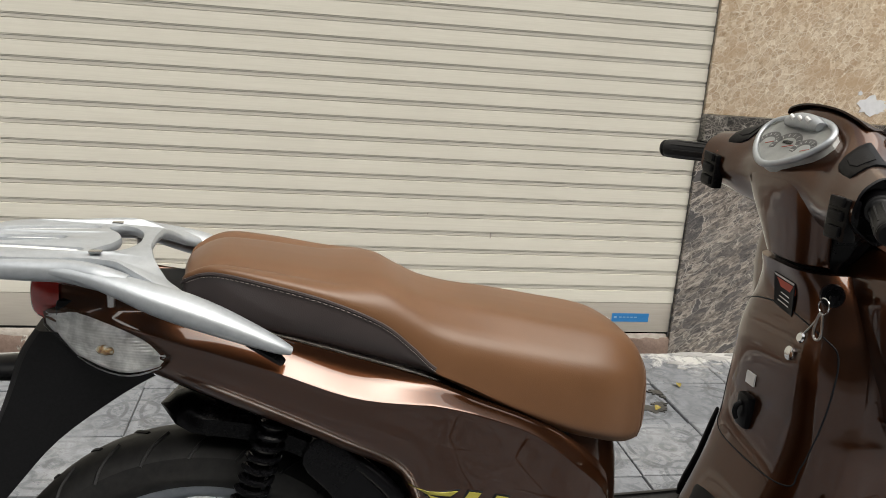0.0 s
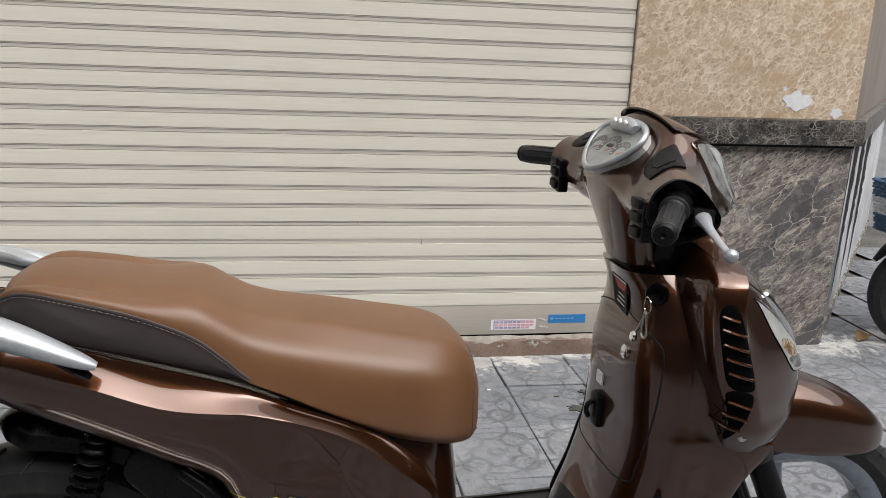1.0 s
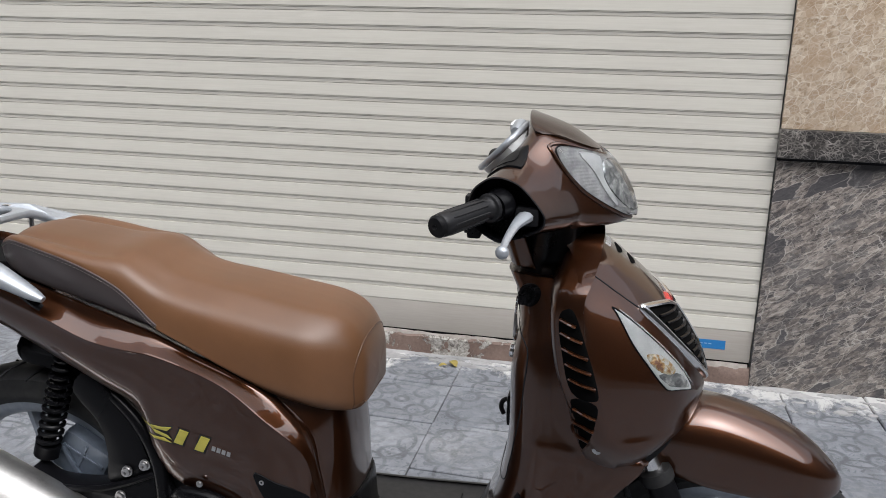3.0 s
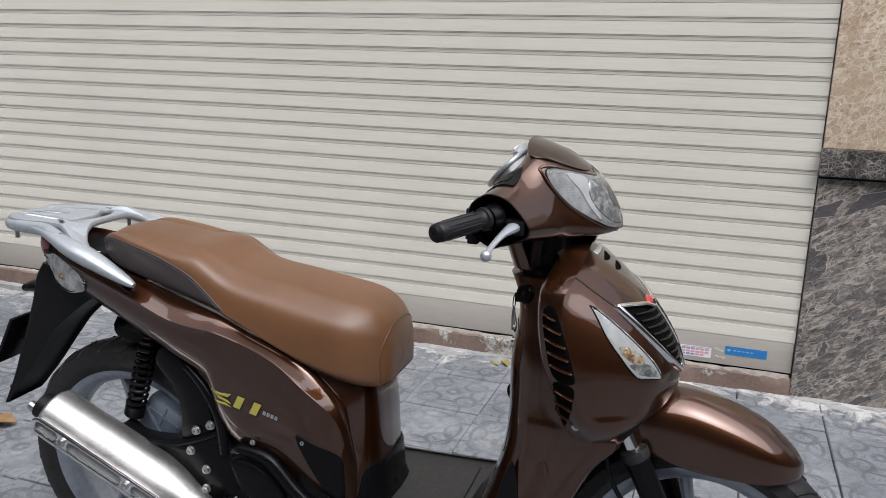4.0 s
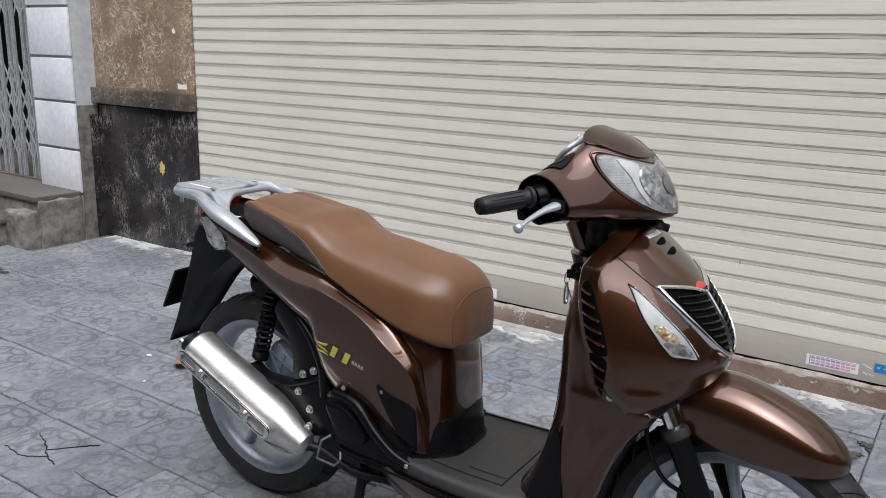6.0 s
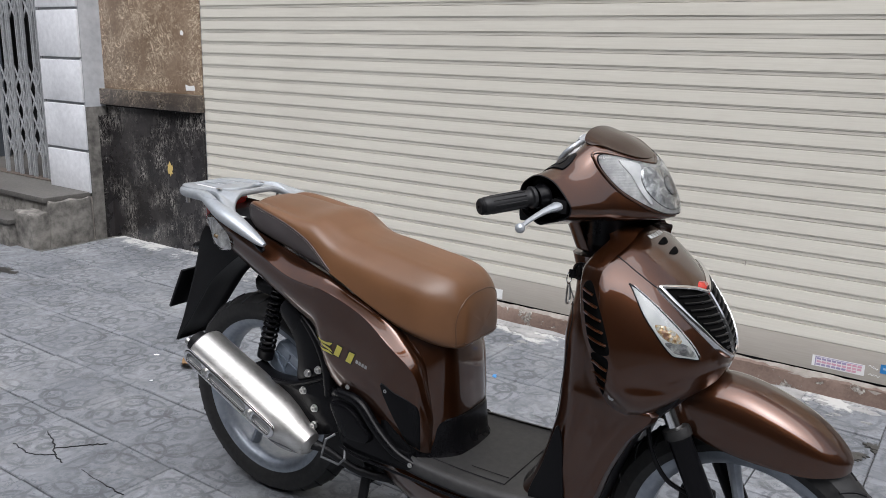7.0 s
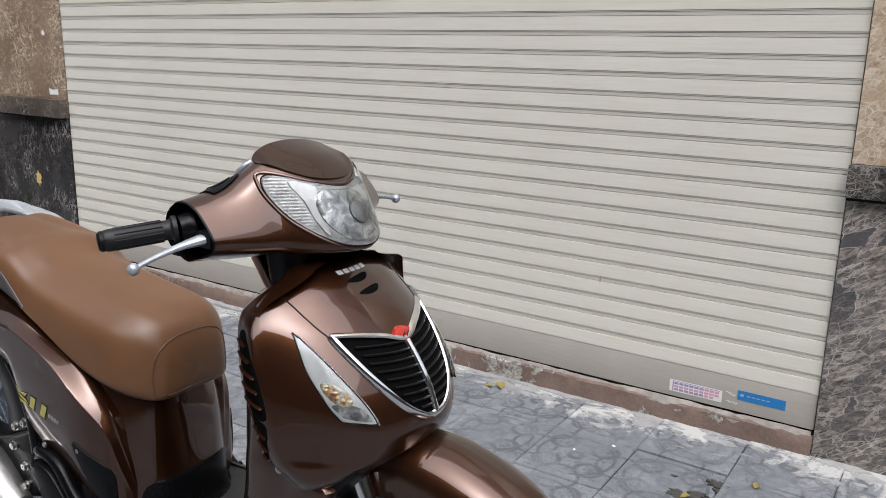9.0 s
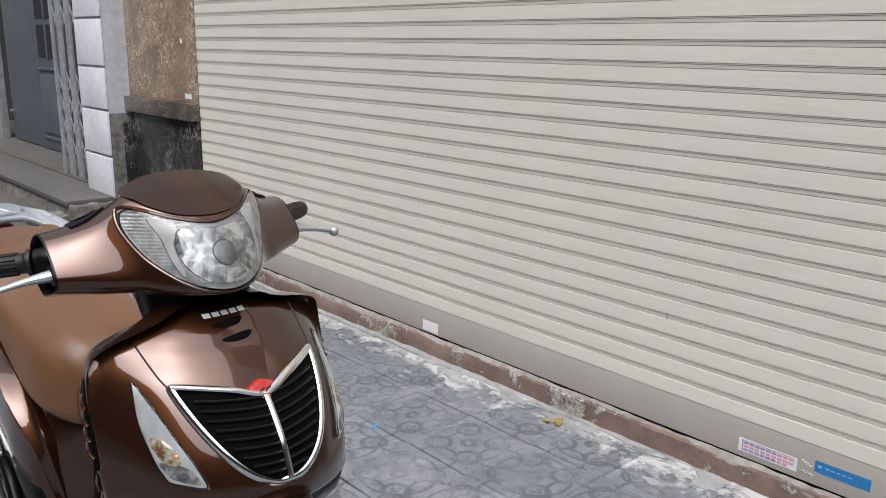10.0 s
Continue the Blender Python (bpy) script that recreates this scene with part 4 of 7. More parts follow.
def house_door():
    d = thing("double_door", (-8.2, 0.3, 0.29), "blue-grey panelled house door standing open", "door")
    part("frame", join(box(-7.30, -7.18, 0.24, 0.40, 0.29, 2.9, 0.004), box(-10.12, -10.0, 0.24, 0.40, 0.29, 2.9, 0.004), box(-10.0, -7.3, 0.24, 0.40, 2.75, 2.9, 0.004)), DOORBLUE, d, "painted timber frame")
    leaf = part("leaf", box(-8.12, -7.31, 0.30, 0.34, 0.30, 2.74, 0.003), DOORBLUE, d, "panelled leaf with small panes")
    for k in range(4):
        part("pane", box(-7.98, -7.45, 0.294, 0.302, 1.18 + k * 0.36, 1.48 + k * 0.36), PANE, leaf, "dark glass pane")
        part("glazing_bar", box(-7.735, -7.695, 0.287, 0.296, 1.17 + k * 0.36, 1.49 + k * 0.36, 0.003), DOORBLUE, leaf)
    part("panel", box(-7.98, -7.45, 0.284, 0.302, 0.46, 1.02, 0.008), DOORBLUE, leaf, "raised lower panel")
    part("moulding", join(box(-8.03, -7.40, 0.282, 0.299, 1.06, 1.085, 0.004), box(-8.03, -7.40, 0.282, 0.299, 0.40, 0.425, 0.004)), DOORBLUE, leaf)
    leaf2 = part("leaf", box(-9.10, -8.14, 0.31, 0.35, 0.30, 2.74, 0.003), DOORBLUE, d, "plain blue-grey leaf")
    part("latch", lathe([(0.012, 0), (0.012, 0.03), (0.02, 0.032), (0.02, 0.045), (0.001, 0.046)], (-9.02, 0.31, 0.60), (0, -1, 0), 12), STEEL, leaf2, "small steel latch")
    part("side_post", box(-9.62, -9.24, 0.22, 0.30, 0.29, 2.9, 0.004), GATEIRON, d, "grey painted post")
    return d


house_door()
# back wall of the entrance, its shade given by the dark colour
structure("wall_house", box(-14.0, -5.06, 0.9, 1.05, -0.2, 4.6), SHADED_PLASTER, "entrance wall of the neighbouring house, coloured dark for its shade", "wall")
structure("wall_house_above", box(-14.0, -5.52, 0.16, 0.9, 2.95, 4.6), WHITEWASH, "white wall above the entrance", "wall")
structure("wall_alley", box(2.8, 6.0, 2.2, 2.35, -0.2, 4.6), GREYWALL, "grey plaster wall beyond the splayed corner", "wall")
# added walls out of view; their height blocks low sky and darkens reflections
structure("wall_opposite", box(-30, 30, -12.5, -12.0, -0.3, 11.5), UNSEEN_WALL, "unseen plain wall across the street, added to darken reflections", "wall")
structure("wall_street_end", box(11.0, 11.5, -12.0, 30, -0.3, 6.0), UNSEEN_WALL, "unseen plain wall at the street's end, added to darken reflections", "wall")
structure("wall_street_end_far", box(-22.5, -22.0, -12.0, 30, -0.3, 14.0), UNSEEN_WALL, "unseen plain wall at the far end, added to darken reflections", "wall")
structure("road", box(-60, 60, -11.9, -5.2, -0.35, -0.16), ASPHALT, "grey asphalt street behind the pavement", "road")

# stickers and small marks on the shutter
def sticker(name, x0, x1, z0, z1, mat, label, category="sticker", y=-0.0052):
    ob = part(name, box(x0, x1, y, y + 0.0009, z0, z1), mat, None, label, False)
    return tagged(ob, label, category)


poster = sticker("paper_notice", -0.487, -0.303, 0.124, 0.167, WHITE, "torn white paper notice with faded violet and pink print", "notice")
for k, (z, n, mat) in enumerate(((0.152, 9, VIOLET), (0.140, 9, PINK), (0.129, 8, VIOLET))):
    for i in range(n):
        x = -0.470 + i * 0.0178
        part("print_bar", box(x, x + 0.0148, -0.0062, -0.0053, z, z + 0.008), mat if i < 6 else PINK, poster, "", False)
part("print_frame", join(box(-0.476, -0.472, -0.0061, -0.0053, 0.126, 0.163), box(-0.476, -0.310, -0.0061, -0.0053, 0.1625, 0.1645)), VIOLET, poster, "", False)
for x, z in ((-0.292, 0.166), (-0.276, 0.160), (-0.288, 0.134), (-0.268, 0.132)):
    bm = tube([(x, -0.005, z), (x + 0.006, -0.005, z + 0.005), (x + 0.012, -0.005, z - 0.002), (x + 0.017, -0.005, z + 0.004)], 0.0012, 5, 4)
    tagged(part("chalk_scrawl", bm, WHITE, None, "short white chalk scrawl on the shutter rail"), "short white chalk scrawl on the shutter rail", "scrawl")
PALEBLUE = worn("pale_blue_print", (0.22, 0.36, 0.55), (0.34, 0.48, 0.64), 70, 0.4)
tape = sticker("blue_sticker", -0.252, -0.097, 0.149, 0.184, BLUE, "blue vinyl sticker with small pale print on the shutter rail")
for i in range(5):
    part("print_bar", box(-0.222 + i * 0.016, -0.211 + i * 0.016, -0.0060, -0.0053, 0.1665, 0.1700), PALEBLUE, tape, "", False)
part("print_bar", box(-0.243, -0.232, -0.0060, -0.0053, 0.164, 0.172), PALEBLUE, tape, "", False)
sticker("paper_label", -1.988, -1.888, 0.112, 0.160, WHITE, "small blank white paper label on the shutter rail", "label")
for x, z, w, h in ((-0.776, 0.485, 0.006, 0.030), (-0.882, 0.889, 0.006, 0.004), (-1.02, 0.56, 0.003, 0.012), (-1.30, 0.885, 0.004, 0.003), (-2.0, 1.22, 0.003, 0.003)):
    ob = wall_patch("scuff", jagged(x, z, w * 0.6, h * 0.5, int(abs(x) * 99), 12), -0.0052, BAR, None, "small grey scuff on a shutter slat", 0.0006)
    tagged(ob, "small grey scuff on a shutter slat", "scuff")


# ---- the scooter ----
SC = thing("motor_scooter", (-0.96, YC, 0.0), "parked brown metallic motor scooter with tan seat and silver rack", "scooter")


def P(x, s, z):
    return (x, YC + s, z)


# rear fairing: flanks under the seat, from the tail down to the footboard
def flank(x, low, crease, top, w, wl, wt):
    """Half section: flank up to the crease, a sloping shoulder above it, then a steep rise to the lip beside the seat."""
    return (x, [(0, low + 0.02), (wl * 0.7, low + 0.01), (wl, low), ((w + wl) / 2 + 0.010, low + (crease - low) * 0.45), (w - 0.0015, crease - 0.010), (w, crease - 0.001), (w - 0.003, crease + 0.003),
                (w - (w - wt) * 0.74, crease + (top - crease) * 0.60), (wt + 0.003, top - 0.004), (wt - 0.003, top), (wt * 0.7, top - 0.012), (0, top - 0.014)])


FAIR = part("rear_fairing", surface(mirrored([
    flank(-1.815, 0.790, 0.812, 0.845, 0.082, 0.06, 0.06),
    flank(-1.77, 0.765, 0.808, 0.842, 0.118, 0.10, 0.09),
    flank(-1.70, 0.738, 0.796, 0.830, 0.147, 0.125, 0.112),
    flank(-1.62, 0.706, 0.779, 0.812, 0.164, 0.138, 0.132),
    flank(-1.52, 0.668, 0.753, 0.791, 0.178, 0.150, 0.147),
    flank(-1.42, 0.628, 0.721, 0.767, 0.188, 0.160, 0.157),
    flank(-1.34, 0.588, 0.711, 0.745, 0.192, 0.166, 0.160),
    flank(-1.30, 0.490, 0.708, 0.732, 0.194, 0.170, 0.162),
    flank(-1.24, 0.450, 0.694, 0.707, 0.196, 0.172, 0.162),
    flank(-1.16, 0.415, 0.664, 0.676, 0.196, 0.173, 0.160),
    flank(-1.09, 0.385, 0.612, 0.640, 0.193, 0.174, 0.156),
    flank(-1.03, 0.362, 0.552, 0.584, 0.175, 0.166, 0.156),
    flank(-1.012, 0.350, 0.480, 0.510, 0.160, 0.152, 0.144),
    flank(-1.000, 0.345, 0.410, 0.430, 0.142, 0.136, 0.130)], "x", 4, 3)), PAINT, SC, "brown metallic rear fairing with a swept crease")
FAIR_T = tree_of(FAIR)

COVER = part("centre_cover", surface(mirrored([
    (z, [(0, xf), (w * 0.36, xf - 0.005), (w * 0.66, xf - 0.026), (w * 0.88, xf - 0.068), (w, xf - 0.13), (w, xf - 0.20), (w * 0.9, -1.24), (0, -1.24)])
    for z, xf, w in ((0.365, -0.960, 0.180), (0.42, -0.963, 0.178), (0.47, -0.966, 0.176), (0.52, -0.968, 0.172), (0.58, -0.975, 0.164), (0.63, -0.986, 0.150), (0.69, -1.005, 0.132))], "z", 4, 4)), PAINT, SC, "brown cover under the seat's nose")
BASE = part("base_cover", surface(mirrored([
    (z, [(0, xf), (w * 0.36, xf - 0.006), (w * 0.62, xf - 0.030), (w * 0.82, xf - 0.072), (w * 0.96, xf - 0.118), (w, xf - 0.155), (w * 0.8, xf - 0.19), (0, xf - 0.2)])
    for z, xf, w in ((0.335, -0.942, 0.191), (0.352, -0.950, 0.189), (0.385, -0.953, 0.187), (0.418, -0.956, 0.184), (0.428, -0.959, 0.178))], "z", 3, 4)), BLACK, SC, "black plastic base cover above the footboard")

# seat
def cushion(x, zb, zs, zt, w, wt=0.62):
    return (x, [(0, zb), (w * 0.8, zb), (w, zb + 0.012), (w * 1.03, zs), (w * 0.93, zs + (zt - zs) * 0.62), (w * wt, zt - 0.010), (w * 0.3, zt - 0.002), (0, zt)])


SEAT_ST = [
    cushion(-1.642, 0.834, 0.846, 0.856, 0.060),
    cushion(-1.632, 0.822, 0.857, 0.870, 0.100),
    cushion(-1.595, 0.806, 0.871, 0.8850, 0.130, 0.66),
    cushion(-1.53, 0.792, 0.862, 0.8800, 0.144, 0.68),
    cushion(-1.45, 0.776, 0.843, 0.8690, 0.152, 0.70),
    cushion(-1.378, 0.757, 0.814, 0.8670, 0.156, 0.72),
    cushion(-1.335, 0.744, 0.781, 0.8480, 0.157, 0.66),
    cushion(-1.30, 0.732, 0.750, 0.8320, 0.157, 0.60),
    cushion(-1.25, 0.708, 0.730, 0.8200, 0.157, 0.57),
    cushion(-1.18, 0.674, 0.700, 0.8100, 0.157, 0.58),
    cushion(-1.10, 0.642, 0.676, 0.7960, 0.158, 0.60),
    cushion(-1.04, 0.626, 0.664, 0.786, 0.154, 0.62),
    cushion(-1.000, 0.614, 0.658, 0.776, 0.138, 0.62),
    cushion(-0.972, 0.608, 0.652, 0.760, 0.116, 0.62),
    cushion(-0.953, 0.608, 0.650, 0.737, 0.090, 0.62),
    cushion(-0.943, 0.620, 0.652, 0.706, 0.066, 0.64),
    cushion(-0.9395, 0.644, 0.654, 0.664, 0.012, 0.6), cushion(-0.939, 0.6537, 0.654, 0.6543, 0.0004, 0.6)]
KV, KU = 5, 5
SEAT_P = mirrored(SEAT_ST, "x", KU, KV)
m_ring = SEAT_P.shape[1]
SEAM_ROW, LAST_DARK = 3 * KV, 7 * KU


def sub_surface(rows, cols):
    return surface(SEAT_P[rows[0]:rows[1] + 1][:, [c % m_ring for c in range(cols[0], cols[1] + 1)]], False, False)


seat = part("seat", join(sub_surface((0, len(SEAT_P) - 1), (SEAM_ROW, m_ring - SEAM_ROW)), sub_surface((LAST_DARK, len(SEAT_P) - 1), (KV, SEAM_ROW)),
                         sub_surface((LAST_DARK, len(SEAT_P) - 1), (m_ring - SEAM_ROW, m_ring - KV)), sub_surface((len(SEAT_P) - 1 - 6 * KU, len(SEAT_P) - 1), (m_ring - KV, m_ring + KV))), SEATBROWN, SC, "long tan-brown vinyl seat, stepped for a passenger")
part("side_trim", sub_surface((0, LAST_DARK), (KV, SEAM_ROW)), SEATDARK, seat, "dark grey-brown vinyl side")
part("side_trim", sub_surface((0, LAST_DARK), (m_ring - SEAM_ROW, m_ring - KV)), SEATDARK, seat, "dark grey-brown vinyl side")
part("seat_pan", sub_surface((0, len(SEAT_P) - 1 - 6 * KU), (m_ring - KV, m_ring + KV)), BLACK, seat, "black plastic seat pan")
for cols in ((SEAM_ROW,), (m_ring - SEAM_ROW,)):
    line = SEAT_P[0:LAST_DARK + 1, cols[0]]
    part("piping", tube([tuple(p) for p in line], [0.0026] * len(line), 6, 1), SEATDARK, seat, "raised seam")
    out = -1 if line[10][1] < YC else 1
    rnd = random.Random(2)
    stitches = bmesh.new()
    for i in range(4, len(line) - 1):
        for f in (0.1, 0.6):
            a, b = Vector(line[i]).lerp(Vector(line[i + 1]), f), Vector(line[i]).lerp(Vector(line[i + 1]), f + 0.3)
            off = Vector((0, out * 0.0022, -0.0035))
            join(stitches, tube([tuple(a + off), tuple(b + off)], 0.0006, 5, 1))
    tagged(part("stitching", stitches, THREAD, seat, "pale stitching"), kind="stuff")
seat_tree = tree_of(seat)
loop = [P(-0.85, s, z - 0.02) for s, z in ((0, 0.752), (-0.045, 0.748), (-0.085, 0.728), (-0.102, 0.69), (-0.100, 0.64), (-0.088, 0.612), (0.088, 0.612), (0.100, 0.64), (0.102, 0.69), (0.085, 0.728), (0.045, 0.748))]
part("front_seam", laid_tube(seat_tree, loop, (-1, 0, 0), -0.0004, 0.0019, 6, True), SEATSEAM, seat, "stitched seam round the nose pad")

# front shield
def shield(z, xf, w, xs, nose=0.0, full=0.0):
    """full: how far the section keeps its width towards the front, as it does at the lower edge."""
    f = w * 0.955
    a = [(0, xf), (f * 0.22, xf - 0.003 - nose * 0.2), (f * 0.48, xf - 0.022 - nose * 0.5), (f * 0.74, xf - 0.060 - nose), (w * 0.945, (xf - 0.1 + xs) / 2 + 0.014), (w, xs + 0.046), (w * 0.955, xs + 0.016), (w * 0.82, xs - 0.003), (0, xs - 0.01)]
    b = [(0, xf), (f * 0.40, xf - 0.002), (f * 0.75, xf - 0.010), (w * 0.93, xf - 0.028), (w * 0.985, xf - 0.052), (w, xs + 0.046), (w * 0.955, xs + 0.016), (w * 0.82, xs - 0.003), (0, xs - 0.01)]
    return (z, [(p[0] + (q[0] - p[0]) * full, p[1] + (q[1] - p[1]) * full) for p, q in zip(a, b)])


FRONT = part("front_shield", surface(mirrored([
    shield(0.600, -0.462, 0.173, -0.560, 0, 1.0), shield(0.622, -0.432, 0.188, -0.566, 0, 0.8), shield(0.648, -0.394, 0.202, -0.574, 0, 0.35), shield(0.668, -0.378, 0.207, -0.580, 0, 0.1), shield(0.70, -0.371, 0.211, -0.590), shield(0.75, -0.386, 0.213, -0.610),
    shield(0.80, -0.416, 0.212, -0.620), shield(0.85, -0.455, 0.209, -0.624), shield(0.88, -0.486, 0.203, -0.622), shield(0.895, -0.506, 0.192, -0.616, 0, 0.12), shield(0.908, -0.522, 0.166, -0.610, 0, 0.3),
    shield(0.919, -0.537, 0.128, -0.605, 0, 0.5), shield(0.930, -0.553, 0.096, -0.602, 0, 0.6), shield(0.940, -0.570, 0.078, -0.600, 0, 0.6), shield(0.946, -0.580, 0.052, -0.598, 0, 0.6)], "z", 4, 4)), PAINT, SC, "brown metallic front shield with a pointed nose")
FT = tree_of(FRONT)
FWD = (-1, 0, 0)

grille_out = [(0.0, 0.826), (-0.05, 0.840), (-0.110, 0.850), (-0.120, 0.843), (-0.100, 0.790), (-0.068, 0.742), (-0.03, 0.714), (0, 0.708), (0.03, 0.714), (0.068, 0.742), (0.100, 0.790), (0.120, 0.843), (0.110, 0.850), (0.05, 0.840)]
# black sheet behind the slats stands for the shaded hollows
G = part("grille", drape(FT, [P(-0.3, s, z) for s, z in grille_out], FWD, 0.0015, 0.006, 8, 3), HOLE_SHADE, SC, "black slatted grille in a chrome frame")
part("chrome_frame", laid_tube(FT, [P(-0.3, s, z) for s, z in grille_out], FWD, 0.003, 0.0070, 8, True, 10, 0.7), CHROME, G, "worn chrome frame")
part("chrome_divider", laid_tube(FT, [P(-0.3, 0, z) for z in (0.822, 0.79, 0.75, 0.710)], FWD, 0.003, 0.0062, 6), CHROME, G)
for k in range(9):
    z = 0.822 - k * 0.0122
    wl = np.interp(z, [0.708, 0.714, 0.742, 0.790, 0.838], [0.0, 0.028, 0.065, 0.096, 0.110]) - 0.006
    for sg in (-1, 1):
        if wl > 0.016:
            part("slat", laid_tube(FT, [P(-0.3, sg * f, z + 0.010 * (f / 0.1)) for f in np.linspace(0.006, wl, 5)], FWD, 0.004, 0.0030, 3, False, 6, 0.8), BLACK, G)
part("emblem", drape(FT, [P(-0.3, s, z) for s, z in ((0, 0.843), (-0.017, 0.839), (-0.022, 0.833), (0, 0.819), (0.022, 0.833), (0.017, 0.839))], FWD, 0.0065, 0.004, 5, 3, 0.002), RED, G, "red shield-shaped emblem")
for m0, m1 in ((-0.010, 0.0), (0.001, 0.011)):
    part("emblem_mark", laid_tube(FT, [P(-0.3, m0, 0.829), P(-0.3, (m0 + m1) / 2, 0.8325), P(-0.3, m1, 0.834)], FWD, 0.0095, 0.0012, 4), INK, G)

for sg in (-1, 1):
    o = [P(-0.3, sg * s, z) for s, z in ((0.157, 0.853), (0.161, 0.850), (0.1665, 0.805), (0.1625, 0.760), (0.156, 0.737), (0.151, 0.731), (0.135, 0.727), (0.119, 0.7225), (0.114, 0.726), (0.124, 0.757), (0.136, 0.790))]
    lamp = part("front_indicator", drape(FT, o, FWD, 0.0015, 0.003, 8, 4), SATIN, SC, "front indicator with a clear ribbed lens")
    part("amber_bulb", drape(FT, [P(-0.3, sg * s, z) for s, z in ((0.160, 0.788), (0.160, 0.770), (0.151, 0.756), (0.139, 0.756), (0.138, 0.768), (0.146, 0.784))], FWD, 0.0035, 0.002, 5, 3, 0.002), AMBERSPOT, lamp, "amber bulb cover")
    part("facets", drape(FT, [P(-0.3, sg * s, z) for s, z in ((0.158, 0.757), (0.153, 0.742), (0.148, 0.736), (0.122, 0.728), (0.125, 0.742), (0.136, 0.754))], FWD, 0.003, 0.001, 5, 3), FACET, lamp, "clear stepped facets")
    part("clear_lens", drape(FT, o, FWD, 0.008, 0.001, 8, 4, 0.002), LENS, lamp, "clear lens")
    part("lens_seal", laid_tube(FT, o, FWD, 0.0005, 0.0013, 6, True, 6), BLACK, lamp)
    # crease from shoulder along the lamp to the nose; dark tube for its shade
    part("shield_joint", laid_tube(FT, [P(-0.3, sg * s, z) for s, z in ((0.140, 0.905), (0.132, 0.872), (0.126, 0.855), (0.112, 0.832))], FWD, -0.0004, 0.0014, 6), INK, FRONT, "dark line put in for the crease's shade")
    side = (0, -sg, 0)
    # vents on the flank of the shield, black sheets for their shade
    for outline, fins in (([(-0.613, 0.845), (-0.602, 0.862), (-0.589, 0.856), (-0.570, 0.808), (-0.550, 0.748), (-0.550, 0.726), (-0.587, 0.733), (-0.605, 0.792)],
                           ((-0.611, 0.845, -0.587), (-0.609, 0.825, -0.576), (-0.605, 0.802, -0.567), (-0.598, 0.779, -0.561), (-0.592, 0.756, -0.553))),
                          ([(-0.587, 0.720), (-0.549, 0.719), (-0.549, 0.685), (-0.558, 0.645), (-0.571, 0.622), (-0.584, 0.652)],
                           ((-0.583, 0.706, -0.548), (-0.583, 0.683, -0.550), (-0.582, 0.660, -0.555)))):
        v = part("side_vent", drape(FT, [(x, YC + sg * 0.3, z) for x, z in outline], side, 0.0007, 0.004, 6, 4), HOLE_SHADE, SC, "black sheet standing for the shaded vent slot, with thin brown fins")
        for x0, zz, x1 in fins:
            part("fin", laid_tube(FT, [(x0 + (x1 - x0) * f, YC + sg * 0.3, zz - 0.28 * (x1 - x0) * f) for f in (0.0, 0.3, 0.7, 1.0)], side, 0.0022, 0.0042, 4, False, 8, 0.6), PAINT, v)
    part("panel_screw", moved(bolt((0, 0, 0), (0, sg, 0), 0.0066, 0.004), Matrix.Translation((-0.542, YC + sg * 0.190, 0.638))), STEEL, SC, "dull steel panel screw")

# two drop-shaped vents and a pale word mark on the bonnet
for z, x in ((0.914, -0.001), (0.8965, 0.003)):
    # no hole is cut: a black patch gives the vent's shade
    part("bonnet_vent", drape(FT, [P(-0.3, s + x, zz) for s, zz in ((-0.028, z - 0.001), (-0.010, z - 0.0055), (0.014, z - 0.0045), (0.026, z + 0.002), (0.010, z + 0.003))], FWD, 0.0012, 0.002, 4, 4), HOLE_SHADE, FRONT, "drop-shaped black patch standing for the shaded vent")
for i in range(5):
    s = -0.034 + i * 0.0150
    part("word_mark_bar", drape(FT, [P(-0.3, s, 0.9220), P(-0.3, s + 0.0115, 0.9220), P(-0.3, s + 0.0115, 0.9272), P(-0.3, s, 0.9272)], FWD, 0.0011, 0.001, 2, 1), PALE_BRIGHT, FRONT, "pale word mark")

# leg shield facing the rider
LEG = part("leg_shield", surface(mirrored([
    (z, [(0, xr), (w * 0.5, xr + 0.002), (w * 0.8, xr + 0.016), (w * 0.96, xr + 0.045), (w, xr + 0.070), (w, (xr + xf) / 2 + 0.02), (w * 0.985, xf), (w * 0.6, xf + 0.005), (0, xf + 0.005)])
    for z, xr, w, xf in ((0.335, -0.775, 0.160, -0.590), (0.36, -0.755, 0.163, -0.585), (0.40, -0.738, 0.165, -0.573), (0.46, -0.716, 0.167, -0.553), (0.54, -0.696, 0.168, -0.515), (0.605, -0.690, 0.168, -0.468), (0.63, -0.690, 0.164, -0.53),
                         (0.66, -0.691, 0.160, -0.565), (0.72, -0.692, 0.155, -0.58), (0.77, -0.686, 0.146, -0.59), (0.80, -0.682, 0.134, -0.59), (0.84, -0.688, 0.112, -0.585), (0.875, -0.706, 0.085, -0.58))], "z", 4, 4)), PAINT, SC, "brown leg shield with a glove-box lid")
LT = tree_of(LEG)
lid = [P(-0.9, s, z) for s, z in ((-0.105, 0.78), (-0.135, 0.745), (-0.138, 0.66), (-0.125, 0.56), (-0.10, 0.52), (0.10, 0.52), (0.125, 0.56), (0.138, 0.66), (0.135, 0.745), (0.105, 0.78), (0, 0.80))]
part("glove_box_joint", laid_tube(LT, lid, (1, 0, 0), -0.0005, 0.0016, 6, True), INK, LEG, "joint of the glove-box lid")
